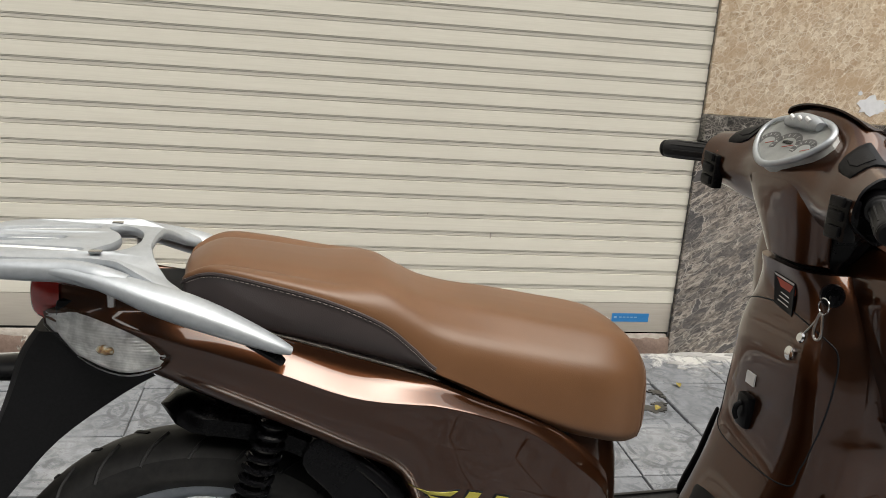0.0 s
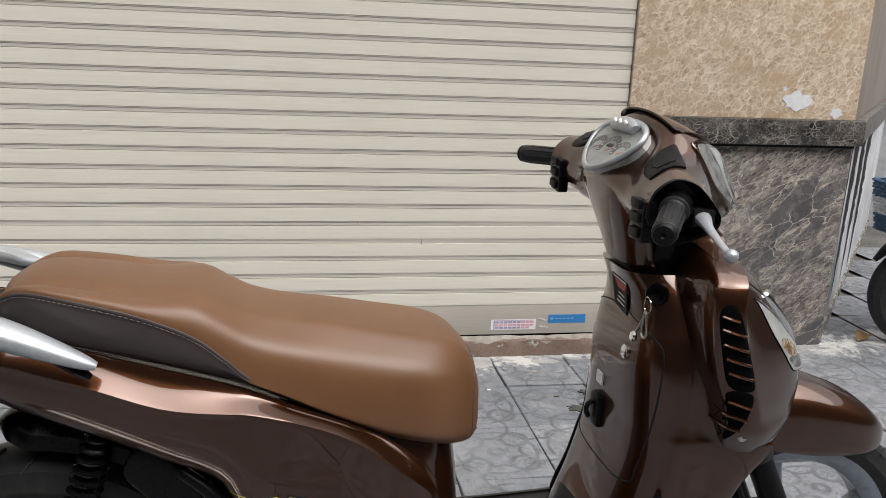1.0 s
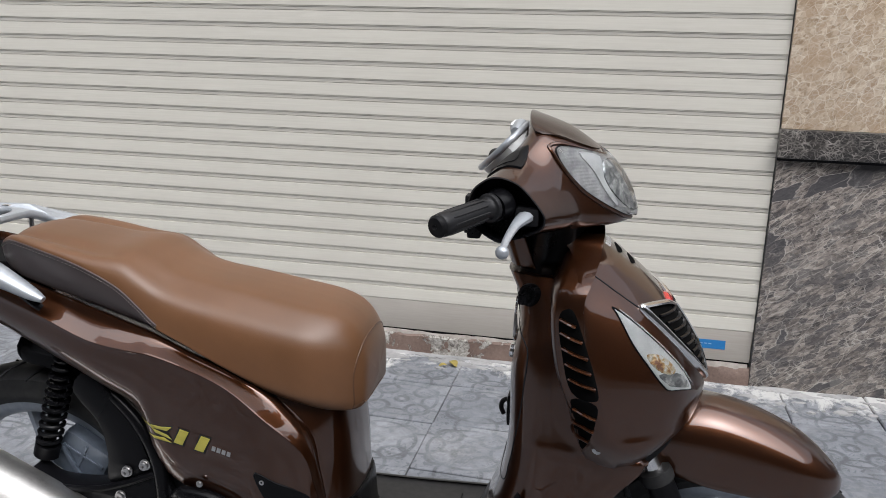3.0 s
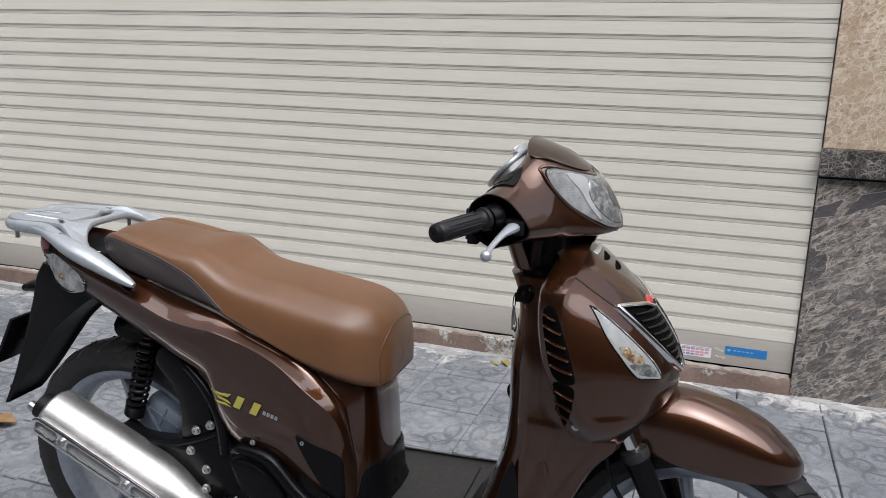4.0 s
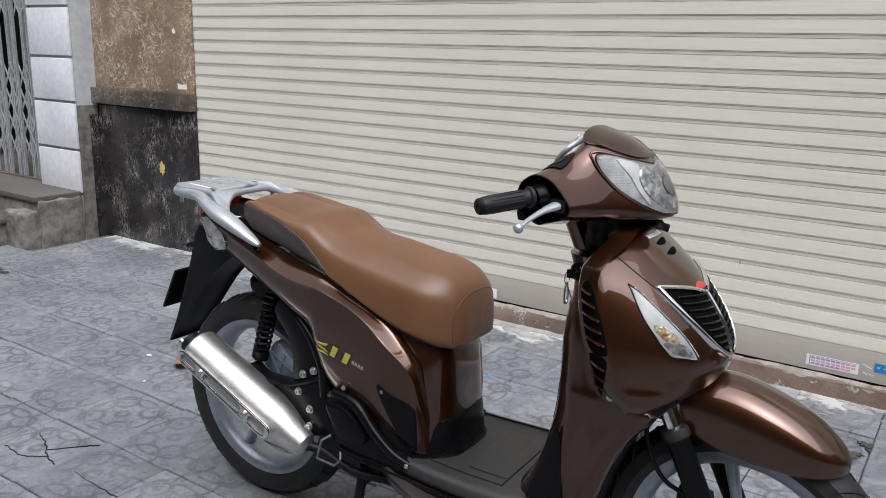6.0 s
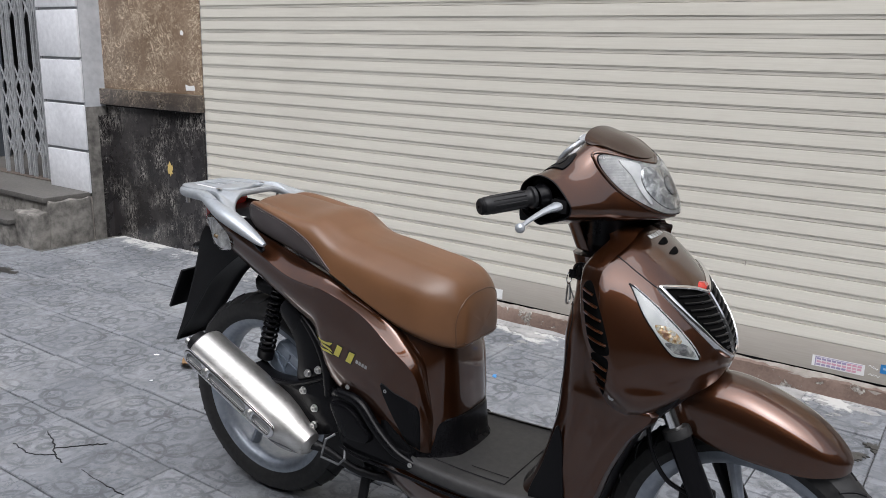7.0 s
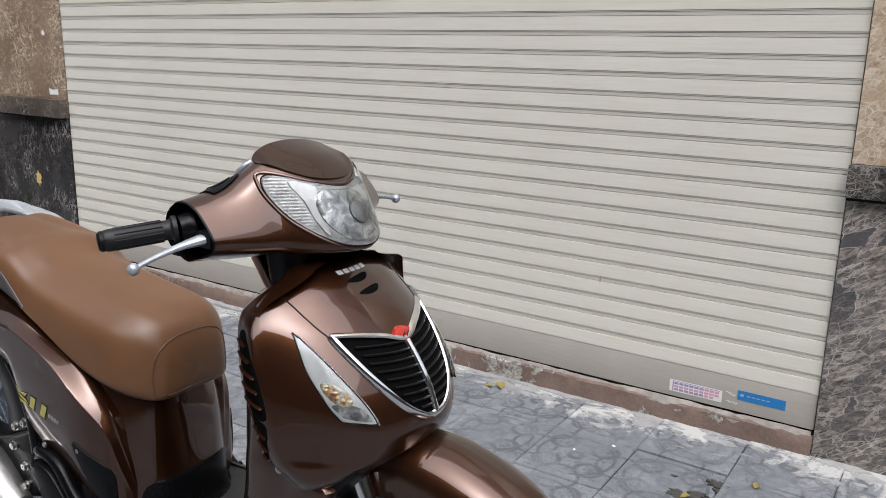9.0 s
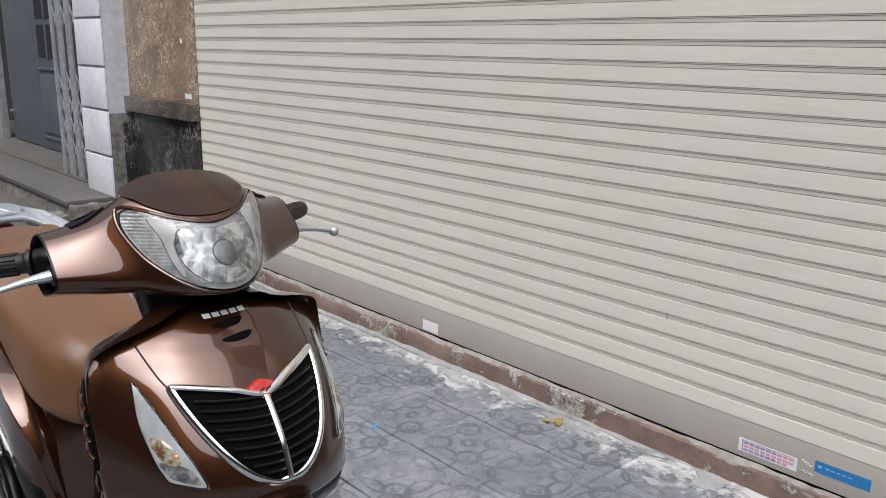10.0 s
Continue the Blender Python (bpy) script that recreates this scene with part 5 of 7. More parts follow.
part("lock", lathe([(0.012, 0), (0.012, 0.004), (0.009, 0.006), (0.001, 0.006)], P(-0.690, -0.055, 0.735), (-1, 0, 0.1), 14), CHROME, LEG, "chrome glove-box lock")
hook = part("bag_hook", box(-0.703, -0.680, YC + 0.012, YC + 0.050, 0.560, 0.622, 0.008), BLACK, SC, "black plastic bag hook")
part("hook_loop", tube([P(-0.704, 0.032, 0.606), P(-0.712, 0.032, 0.600), P(-0.714, 0.032, 0.588), P(-0.709, 0.032, 0.576)], 0.0045, 8), MATBLACK, hook)
part("white_label", box(-0.6945, -0.6915, YC + 0.02, YC + 0.045, 0.64, 0.662), WHITE, SC, "small white label", False)

# neck, ignition, label and keys
NECK = part("steering_neck", surface(mirrored([
    (z, [(0, xr), (w * 0.6, xr + 0.004), (w, xr + 0.035), (w, (xr + xf) / 2), (w * 0.85, xf - 0.02), (0, xf)])
    for z, xr, xf, w in ((0.855, -0.685, -0.600, 0.066), (0.885, -0.690, -0.598, 0.070), (0.905, -0.685, -0.588, 0.084), (0.935, -0.682, -0.580, 0.094), (0.970, -0.680, -0.578, 0.102))], "z", 4, 4)), BLACK, SC, "black plastic steering neck")
REAR = part("rear_cowl", surface(mirrored([
    (z, [(0, xr), (w * 0.5, xr + 0.003), (w * 0.85, xr + 0.018), (w * 0.96, xr + 0.040), (w * 0.9, xr + 0.048), (w * 0.6, xr + 0.05), (0, xr + 0.05)])
    for z, xr, w in ((0.880, -0.690, 0.066), (0.884, -0.704, 0.070), (0.892, -0.708, 0.073), (0.925, -0.719, 0.084), (0.965, -0.734, 0.098), (1.0, -0.746, 0.110), (1.02, -0.749, 0.106))], "z", 4, 4)), PAINT, SC, "brown cover behind the steering neck")
part("kick_panel", surface(mirrored([
    (z, [(0, xr - 0.002), (w * 0.5, xr + 0.004), (w * 0.82, xr + 0.026), (w * 0.96, xr + 0.058), (w * 1.0, xr + 0.085), (w * 0.6, xr + 0.09), (0, xr + 0.09)])
    for z, xr, w in ((0.335, -0.782, 0.160), (0.355, -0.760, 0.164), (0.385, -0.746, 0.166), (0.415, -0.734, 0.166), (0.43, -0.720, 0.150))], "z", 4, 4)), BLACK, SC, "black kick panel rising from the footboard")
for sg in (-1, 1):
    part("kick_side", flat([catmull([(-0.722, 0.345), (-0.645, 0.345), (-0.645, 0.436), (-0.650, 0.50), (-0.661, 0.532), (-0.672, 0.51), (-0.692, 0.44)], 4, True)], 0.008, 0.003, Matrix.Translation((0, YC + sg * 0.167, 0)) @ UP_XZ), BLACK, SC, "black side of the kick panel")
ign = part("ignition_lock", lathe([(0.019, -0.02), (0.019, 0.004), (0.017, 0.009), (0.011, 0.010), (0.010, 0.007), (0.001, 0.007)], P(-0.664, -0.094, 0.846), (-0.62, -1, 0.18), 24), BLACK, SC, "black ignition lock with the key in it")
part("key_head", box(-0.682, -0.668, YC - 0.116, YC - 0.111, 0.834, 0.852, 0.002), BLACK, ign, "black key head")
part("key_ring", tube([(-0.684, YC - 0.106 + 0.013 * math.cos(a), 0.832 + 0.013 * math.sin(a)) for a in np.arange(10) * math.pi / 5], 0.0012, 6, 3, True), CHROME, ign, "steel key ring")
part("carabiner", tube([(-0.685, YC - 0.104 + s, z) for s, z in ((0, 0.820), (0.006, 0.812), (0.010, 0.785), (0, 0.776), (-0.010, 0.785), (-0.006, 0.812))], 0.0022, 8, 4, True), STEEL, ign, "steel snap hook")
part("fob", lathe([(0.007, 0), (0.010, 0.003), (0.007, 0.006), (0.001, 0.006)], P(-0.683, -0.066, 0.766), (-1, 0, 0.2), 12), CHROME, ign, "small round fob")
part("fob_chain", tube([P(-0.685, -0.104, 0.820), P(-0.684, -0.082, 0.79), P(-0.684, -0.066, 0.772)], 0.0014, 6), STEEL, ign)
lab = part("warning_label", drape(LT, [P(-0.9, s, z) for s, z in ((-0.034, 0.848), (0.020, 0.853), (0.022, 0.796), (-0.030, 0.789))], (1, 0, 0), 0.001, 0.001, 4, 1), INK, SC, "dark warning label with an orange-red heading")
part("label_heading", drape(LT, [P(-0.9, s, z) for s, z in ((-0.032, 0.840), (0.0185, 0.845), (0.019, 0.831), (-0.0315, 0.826))], (1, 0, 0), 0.0016, 0.001, 3, 1), REDINK, lab)
part("label_edge", drape(LT, [P(-0.9, s, z) for s, z in ((-0.033, 0.8465), (0.0195, 0.8515), (0.0195, 0.8475), (-0.033, 0.8425))], (1, 0, 0), 0.0016, 0.001, 3, 1), WHITE, lab)
for k in range(3):
    part("print_bar", drape(LT, [P(-0.9, s, z - k * 0.008) for s, z in ((-0.017, 0.818), (0.013, 0.8225), (0.013, 0.8205), (-0.017, 0.816))], (1, 0, 0), 0.0016, 0.0008, 3, 1), WHITE, lab)

# handlebar cowl
def section(s, pts):
    return [(x, YC + s, z) for x, z in pts]


HALF = [
    (0.0, [(-0.692, 0.945), (-0.750, 1.020), (-0.722, 1.062), (-0.692, 1.097), (-0.678, 1.127), (-0.622, 1.106), (-0.570, 1.077), (-0.530, 1.024), (-0.512, 0.976), (-0.530, 0.960), (-0.62, 0.953)]),
    (0.045, [(-0.691, 0.946), (-0.748, 1.018), (-0.721, 1.060), (-0.691, 1.094), (-0.675, 1.123), (-0.625, 1.106), (-0.580, 1.080), (-0.543, 1.024), (-0.527, 0.979), (-0.542, 0.962), (-0.62, 0.953)]),
    (0.080, [(-0.693, 0.948), (-0.744, 1.012), (-0.721, 1.054), (-0.691, 1.088), (-0.670, 1.115), (-0.634, 1.105), (-0.604, 1.085), (-0.573, 1.026), (-0.556, 0.984), (-0.567, 0.965), (-0.62, 0.954)]),
    (0.110, [(-0.698, 0.950), (-0.742, 1.002), (-0.727, 1.045), (-0.700, 1.078), (-0.668, 1.099), (-0.644, 1.095), (-0.628, 1.080), (-0.602, 1.028), (-0.588, 0.988), (-0.598, 0.969), (-0.64, 0.956)]),
    (0.145, [(-0.703, 0.952), (-0.744, 0.994), (-0.736, 1.036), (-0.709, 1.064), (-0.686, 1.074), (-0.662, 1.070), (-0.643, 1.057), (-0.618, 1.018), (-0.606, 0.988), (-0.617, 0.970), (-0.66, 0.956)]),
    (0.180, [(-0.706, 0.955), (-0.745, 0.988), (-0.742, 1.030), (-0.720, 1.054), (-0.700, 1.061), (-0.676, 1.056), (-0.657, 1.043), (-0.632, 1.011), (-0.624, 0.990), (-0.635, 0.972), (-0.68, 0.958)]),
    (0.214, [(-0.712, 0.958), (-0.752, 0.987), (-0.750, 1.027), (-0.731, 1.047), (-0.712, 1.053), (-0.689, 1.048), (-0.671, 1.036), (-0.647, 1.009), (-0.640, 0.992), (-0.650, 0.975), (-0.69, 0.961)])]
R = [section(-s, p) for s, p in HALF[:0:-1]] + [section(s, p) for s, p in HALF]
R = np.array([catmull(r, 4, True) for r in R])
COWL = part("handlebar_cowl", surface(np.stack([catmull(R[:, j], 5) for j in range(R.shape[1])], 1), True, False), PAINT, SC, "brown metallic handlebar cowl round the headlight")
CT = tree_of(COWL)
for sg, ring in ((-1, R[0]), (1, R[-1])):
    mid = ring.mean(0)
    cup = [mid + (ring - mid) * f + np.array((0, sg * d, 0)) for f, d in ((1.0, 0.0), (0.965, 0.003), (0.93, 0.0), (0.86, -0.030), (0.40, -0.034), (0.01, -0.034))]
    part("wing_lining", surface(np.array(cup), True, False), BLACK, COWL, "black lining of the open wing end")
lens = [(0, 1.067), (-0.05, 1.075), (-0.090, 1.087), (-0.108, 1.089), (-0.118, 1.081), (-0.119, 1.062), (-0.109, 1.038), (-0.092, 1.014), (-0.065, 0.991), (-0.035, 0.977), (0, 0.972)]
lens += [(-s, z) for s, z in lens[-2:0:-1]]
LO = [P(-0.3, s, z) for s, z in lens]
HL = part("headlight", drape(CT, LO, FWD, 0.001, 0.004, 12, 4), REFLECT, SC, "broad headlight with a clear scratched lens")
part("bowl", drape(CT, [P(-0.3, s, z) for s, z in ((0, 1.060), (-0.030, 1.062), (-0.052, 1.062), (-0.062, 1.048), (-0.062, 1.022), (-0.050, 0.999), (-0.028, 0.985), (0, 0.981), (0.028, 0.985), (0.050, 0.999), (0.062, 1.022), (0.062, 1.048), (0.052, 1.062), (0.030, 1.062))], FWD, 0.003, 0.002, 10, 4, -0.002), FACET, HL, "stepped mirror bowl")
part("bulb_shield", drape(CT, [P(-0.3, 0.019 * math.cos(a), 1.026 + 0.017 * math.sin(a)) for a in np.arange(10) * math.pi / 5], FWD, 0.006, 0.002, 4, 2, 0.003), ALLOY, HL, "grey bulb shield")
for sg in (-1, 1):
    part("vane", drape(CT, [P(-0.3, sg * s, z) for s, z in ((0.056, 1.070), (0.088, 1.078), (0.078, 1.050), (0.072, 1.018), (0.064, 0.997), (0.060, 0.999), (0.065, 1.022), (0.066, 1.048))], FWD, 0.0045, 0.002, 4, 3), SATIN, HL, "bright vane beside the bowl")
part("lens", drape(CT, LO, FWD, 0.010, 0.001, 12, 4, 0.003), LENS, HL, "clear lens")
part("lens_rim", laid_tube(CT, [P(-0.3, s * 1.035, 1.035 + (z - 1.035) * 1.06) for s, z in lens], FWD, 0.0008, 0.0032, 8, True, 8), PAINT, COWL, "raised lip round the lens")
part("lens_seal", laid_tube(CT, LO, FWD, 0.0006, 0.0016, 8, True, 6), BLACK, HL, "black rubber seal")
half_visor = [(0.0, (-0.569, 1.079), (-0.618, 1.111), (-0.684, 1.134)), (0.045, (-0.579, 1.083), (-0.624, 1.110), (-0.682, 1.131)), (0.078, (-0.606, 1.094), (-0.640, 1.110), (-0.678, 1.123)),
              (0.094, (-0.632, 1.104), (-0.652, 1.110), (-0.674, 1.116)), (0.103, (-0.658, 1.106), (-0.663, 1.108), (-0.669, 1.110))]
rows = np.array([[P(x, -s, z) for x, z in pts] for s, *pts in half_visor[:0:-1]] + [[P(x, s, z) for x, z in pts] for s, *pts in half_visor])
rows = np.stack([catmull(rows[:, k], 5) for k in range(3)], 1)
rows = np.array([catmull(r, 5) for r in rows])
visor = surface(rows, False, False)
bmesh.ops.solidify(visor, geom=visor.faces[:], thickness=0.003)
part("visor", visor, VISOR, COWL, "smoked dark brown visor over the headlight")
for sg in (-1, 1):
    sw = part("mirror_mount", drape(CT, [(x, YC + sg * y, 1.2) for x, y in ((-0.722, 0.126), (-0.684, 0.124), (-0.676, 0.132), (-0.680, 0.170), (-0.690, 0.176), (-0.728, 0.172), (-0.732, 0.162))], (0, 0, -1), 0.0035, 0.004, 5, 3, 0.001), BLACK, SC, "black blanked-off mirror mount")
    part("mount_window", drape(CT, [(x, YC + sg * y, 1.2) for x, y in ((-0.716, 0.134), (-0.690, 0.134), (-0.694, 0.164), (-0.720, 0.162))], (0, 0, -1), 0.0058, 0.001, 3, 2), MATBLACK, sw)
    end = part("switch_housing", lathe([(0.020, 0), (0.025, 0.004), (0.025, 0.010), (0.023, 0.016), (0.021, 0.026), (0.001, 0.026)], P(-0.704, sg * 0.196, 1.012), (-0.50, sg, -0.14), 24), BLACK, SC, "black switch and throttle housing")
    part("switch_block", box(-0.755, -0.735, YC + sg * 0.185 - 0.022, YC + sg * 0.185 + 0.022, 0.958, 1.018, 0.004), BLACK, end, "black switch block")
    for dz in (0.0, 0.022, 0.042):
        part("button", box(-0.760, -0.754, YC + sg * 0.185 - 0.014, YC + sg * 0.185 + 0.014, 0.964 + dz, 0.978 + dz, 0.002), MATBLACK, end)
    a, b = Vector(P(-0.718, sg * 0.222, 1.010)), Vector(P(-0.776, sg * 0.314, 0.998))
    d = b - a
    grip = part("grip", tube([tuple(a + d * f) for f in (0, 0.06, 0.10, 0.3, 0.6, 0.93, 1.0)], [0.021, 0.021, 0.0160, 0.0162, 0.0166, 0.0172, 0.0150], 20, 4), GRIP, SC, "black rubber handlebar grip")
    for kk in range(10):
        ang = kk * math.pi / 5
        u = d.cross(Vector((0, 0, 1))).normalized()
        w = u.cross(d).normalized()
        off = (u * math.cos(ang) + w * math.sin(ang)) * 0.0163
        part("rib", tube([tuple(a + d * 0.2 + off), tuple(a + d * 0.85 + off)], 0.0016, 6, 2), GRIP, grip)
    part("bar_end", lathe([(0.0155, -0.004), (0.016, 0.004), (0.013, 0.008), (0.004, 0.009), (0.001, 0.006)], b, d, 18), MATBLACK, grip, "black bar end")
    tip = P(-0.688, -0.328, 0.972) if sg < 0 else P(-0.672, 0.318, 0.970)
    root = P(-0.665, sg * 0.200, 0.999)
    along = [tuple(Vector(root).lerp(Vector(tip), f) + Vector((-0.006 * math.sin(f * math.pi), 0, 0.003 * math.sin(f * math.pi)))) for f in (0.0, 0.15, 0.4, 0.75, 0.96)]
    lev = part("brake_lever", tube(along, [0.013, 0.012, 0.0075, 0.0055, 0.0050], 10, 5, False, 0.75), SILVER, SC, "silver brake lever with a ball end")
    part("ball_end", lathe([(0.0095 * math.sin(t), -0.0095 * math.cos(t)) for t in np.linspace(0.03, math.pi - 0.03, 9)], tip, (0, 1, 0), 14), SILVER, lev)
    part("lever_bracket", box(-0.684, -0.650, YC + sg * 0.200 - 0.016, YC + sg * 0.200 + 0.016, 0.984, 1.010, 0.004), MATBLACK, lev, "cast lever bracket")
part("red_switch", box(-0.745, -0.733, YC + 0.180, YC + 0.196, 1.016, 1.024, 0.002), REDINK, SC, "orange-red switch")

# instrument panel
gx, gz = Vector((0.70, 0, 0.715)), Vector((-0.715, 0, 0.70))
GAUGE_C = Vector(P(-0.7240, 0, 1.0705))


def gpt(a, b, h=0.0):
    return tuple(GAUGE_C + Vector((0, a, 0)) + gx * b + gz * h)


oval = [(0.080 * math.cos(t) * (1 + 0.36 * math.sin(t)), 0.052 * math.sin(t)) for t in np.arange(20) * math.pi / 10]


def gauge_disc(scale, h, depth, mat, name, parent, label=""):
    rows = [[gpt(a * scale, b * scale, h - depth) for a, b in oval], [gpt(a * scale, b * scale, h) for a, b in oval], [gpt(a * scale * 0.5, b * scale * 0.5, h) for a, b in oval], [gpt(a * 0.01, b * 0.01, h) for a, b in oval]]
    return part(name, surface(np.array(rows), True, False), mat, parent, label)


dash = part("instrument_panel", tube([gpt(a, b, 0.004) for a, b in oval], 0.0054, 12, 3, True), SILVER, SC, "instrument panel in a silver oval rim")
gauge_disc(1.0, -0.002, 0.012, FACE, "dial", dash, "pale grey dial")
for a, b, r in ((-0.046, -0.010, 0.020), (0.046, -0.010, 0.020), (0.0, -0.010, 0.027)):
    part("dial_arc", tube([gpt(a + r * math.cos(t), b + r * 0.9 * math.sin(t), -0.0012) for t in np.linspace(-0.3, math.pi + 0.3, 9)], [0.0065] * 9, 6, 3, False, 0.12), DIALDARK, dash, "dark printed scale")
    for t in np.linspace(-0.2, math.pi + 0.2, 9):
        part("dial_mark", tube([gpt(a + r * 0.84 * math.cos(t), b + r * 0.76 * math.sin(t), 0.0006), gpt(a + r * 1.12 * math.cos(t), b + r * 1.0 * math.sin(t), 0.0006)], 0.0006, 4, 1), WHITE, dash)
    part("needle", tube([gpt(a, b - 0.004, 0.002), gpt(a - r * 0.75, b + r * 0.15, 0.002)], 0.0010, 5, 1), REDINK, dash, "red needle")
part("odometer", box(*sorted((gpt(-0.001, 0)[0] - 0.004, gpt(0, 0)[0] + 0.004)), YC - 0.010, YC + 0.010, gpt(0, -0.004)[2] - 0.001, gpt(0, -0.004)[2] + 0.003), INK, dash)
hood = part("warning_lamp_hood", tube([gpt(a, 0.040 - 3.0 * a * a, 0.008) for a in np.linspace(-0.042, 0.042, 7)], [0.008, 0.012, 0.014, 0.014, 0.014, 0.012, 0.008], 12, 4), SILVER, dash, "silver hood with warning lamps")
for a in (-0.020, 0.0, 0.020):
    part("warning_lamp", tube([gpt(a - 0.006, 0.034, 0.0185), gpt(a + 0.006, 0.038, 0.0205)], 0.0035, 8, 1), WHITE, hood, "pale warning lamp")
gauge_disc(0.96, 0.007, 0.001, LENS, "cover_glass", dash, "clear cover")

# wheels
def wheel(name, cx, cz, r, tw, rim_r, sg_disc, label):
    w = part(name, lathe([(rim_r - 0.004, -tw * 0.36), (rim_r + 0.014, -tw * 0.47), (r - 0.045, -tw * 0.50), (r - 0.020, -tw * 0.44), (r - 0.006, -tw * 0.26), (r, 0), (r - 0.006, tw * 0.26), (r - 0.020, tw * 0.44), (r - 0.045, tw * 0.50), (rim_r + 0.014, tw * 0.47), (rim_r - 0.004, tw * 0.36)],
                          (cx, YC, cz), (0, 1, 0), 72, True), RUBBER, SC, label)
    for i in range(26):
        a0 = 2 * math.pi * i / 26
        for sg in (-1, 1):
            pts = []
            for f in np.linspace(0.10, 0.95, 6):
                prof_y = sg * tw * 0.47 * f
                rr = np.interp(abs(prof_y), [0, tw * 0.26, tw * 0.44, tw * 0.5], [r, r - 0.006, r - 0.020, r - 0.045]) + 0.0002
                an = a0 + (0.10 if sg > 0 else 0.0) + 0.16 * f
                pts.append((cx + rr * math.cos(an), YC + prof_y, cz + rr * math.sin(an)))
            part("tread_groove", tube(pts, [0.0032] * 6, 5, 1), INK, w)
    rim = part("rim", lathe([(rim_r - 0.030, -0.020), (rim_r - 0.022, -tw * 0.30), (rim_r - 0.010, -tw * 0.38), (rim_r + 0.002, -tw * 0.40), (rim_r + 0.004, -tw * 0.35), (rim_r - 0.006, -tw * 0.2), (rim_r - 0.006, tw * 0.2), (rim_r + 0.004, tw * 0.35), (rim_r + 0.002, tw * 0.40), (rim_r - 0.010, tw * 0.38), (rim_r - 0.022, tw * 0.30), (rim_r - 0.030, 0.020)],
                             (cx, YC, cz), (0, 1, 0), 72, True), RIM, w, "silver-blue cast rim")
    for i in range(5):
        a = 2 * math.pi * i / 5 + 0.38
        pts, rad = [], []
        for f in np.linspace(0, 1, 6):
            rr = 0.045 + (rim_r - 0.070) * f + 0.01
            an = a + 0.10 * math.sin(f * math.pi * 0.5)
            pts.append((cx + rr * math.cos(an), YC - 0.004, cz + rr * math.sin(an)))
            rad.append(0.016 - 0.003 * math.sin(f * math.pi) + 0.004 * f)
        part("spoke", tube(pts, rad, 10, 3, False, 0.8), RIM, rim)
    part("hub", lathe([(0.001, -0.052), (0.030, -0.052), (0.034, -0.045), (0.050, -0.030), (0.054, 0.0), (0.050, 0.030), (0.030, 0.05), (0.001, 0.05)], (cx, YC, cz), (0, 1, 0), 32), RIM, rim, "cast hub")
    if sg_disc:
        y0 = YC + sg_disc * 0.045
        disc = part("brake_disc", lathe([(0.062, -0.002), (0.110, -0.002), (0.110, 0.002), (0.062, 0.002)], (cx, y0, cz), (0, 1, 0), 64, True), STEEL, w, "drilled steel brake disc")
        for i in range(24):
            a = 2 * math.pi * i / 24
            rr = 0.078 + 0.011 * (i % 3)
            part("disc_hole", lathe([(0.0035, -0.0026), (0.0035, 0.0026), (0.0002, 0.0027)], (cx + rr * math.cos(a), y0, cz + rr * math.sin(a)), (0, 1, 0), 8), INK, disc)
        part("disc_carrier", lathe([(0.03, -0.003), (0.066, -0.003), (0.066, 0.003), (0.03, 0.003)], (cx, y0, cz), (0, 1, 0), 32, True), MATBLACK, disc)
    return w


FW = (-0.312, 0.297)
RW = (-1.628, 0.298)
wheel("front_wheel", FW[0], FW[1], 0.285, 0.098, 0.220, -1, "front tyre on a five-spoke cast wheel")
wheel("rear_wheel", RW[0], RW[1], 0.300, 0.118, 0.228, 0, "broad rear tyre with angled tread")

# fork and front mudguard
for sg in (-1, 1):
    s = sg * 0.085
    top, low = Vector(P(-0.492, s, 0.66)), Vector(P(-0.318, s, 0.30))
    mid = top.lerp(low, 0.30)
    fk = part("fork_leg", tube([tuple(mid), tuple(mid.lerp(low, 0.05)), tuple(mid.lerp(low, 0.5)), tuple(low)], [0.027, 0.024, 0.024, 0.022], 18, 4), BLACK, SC, "black fork slider")
    part("stanchion", tube([tuple(top.lerp(low, -0.25)), tuple(mid)], 0.016, 16, 2), CHROME, fk, "chrome fork tube")
    part("dust_seal", lathe([(0.017, -0.012), (0.027, -0.010), (0.029, 0.0), (0.028, 0.010), (0.018, 0.012)], mid, tuple(low - top), 20), RUBBER, fk, "rubber dust seal")
part("brake_caliper", box(-0.43, -0.36, YC - 0.075, YC - 0.035, 0.355, 0.43, 0.012), MATBLACK, SC, "black front brake caliper")
part("brake_hose", tube([P(-0.50, -0.10, 0.62), P(-0.485, -0.105, 0.52), P(-0.45, -0.095, 0.45), P(-0.40, -0.075, 0.42)], 0.005, 8), BLACK, SC, "black brake hose")


def guard(x, zt, zl, w):
    return (x, [(0, zl + 0.012), (w * 0.8, zl + 0.010), (w, zl), (w * 1.0, zl + (zt - zl) * 0.45), (w * 0.86, zl + (zt - zl) * 0.75), (w * 0.5, zt - (zt - zl) * 0.06), (0, zt)])


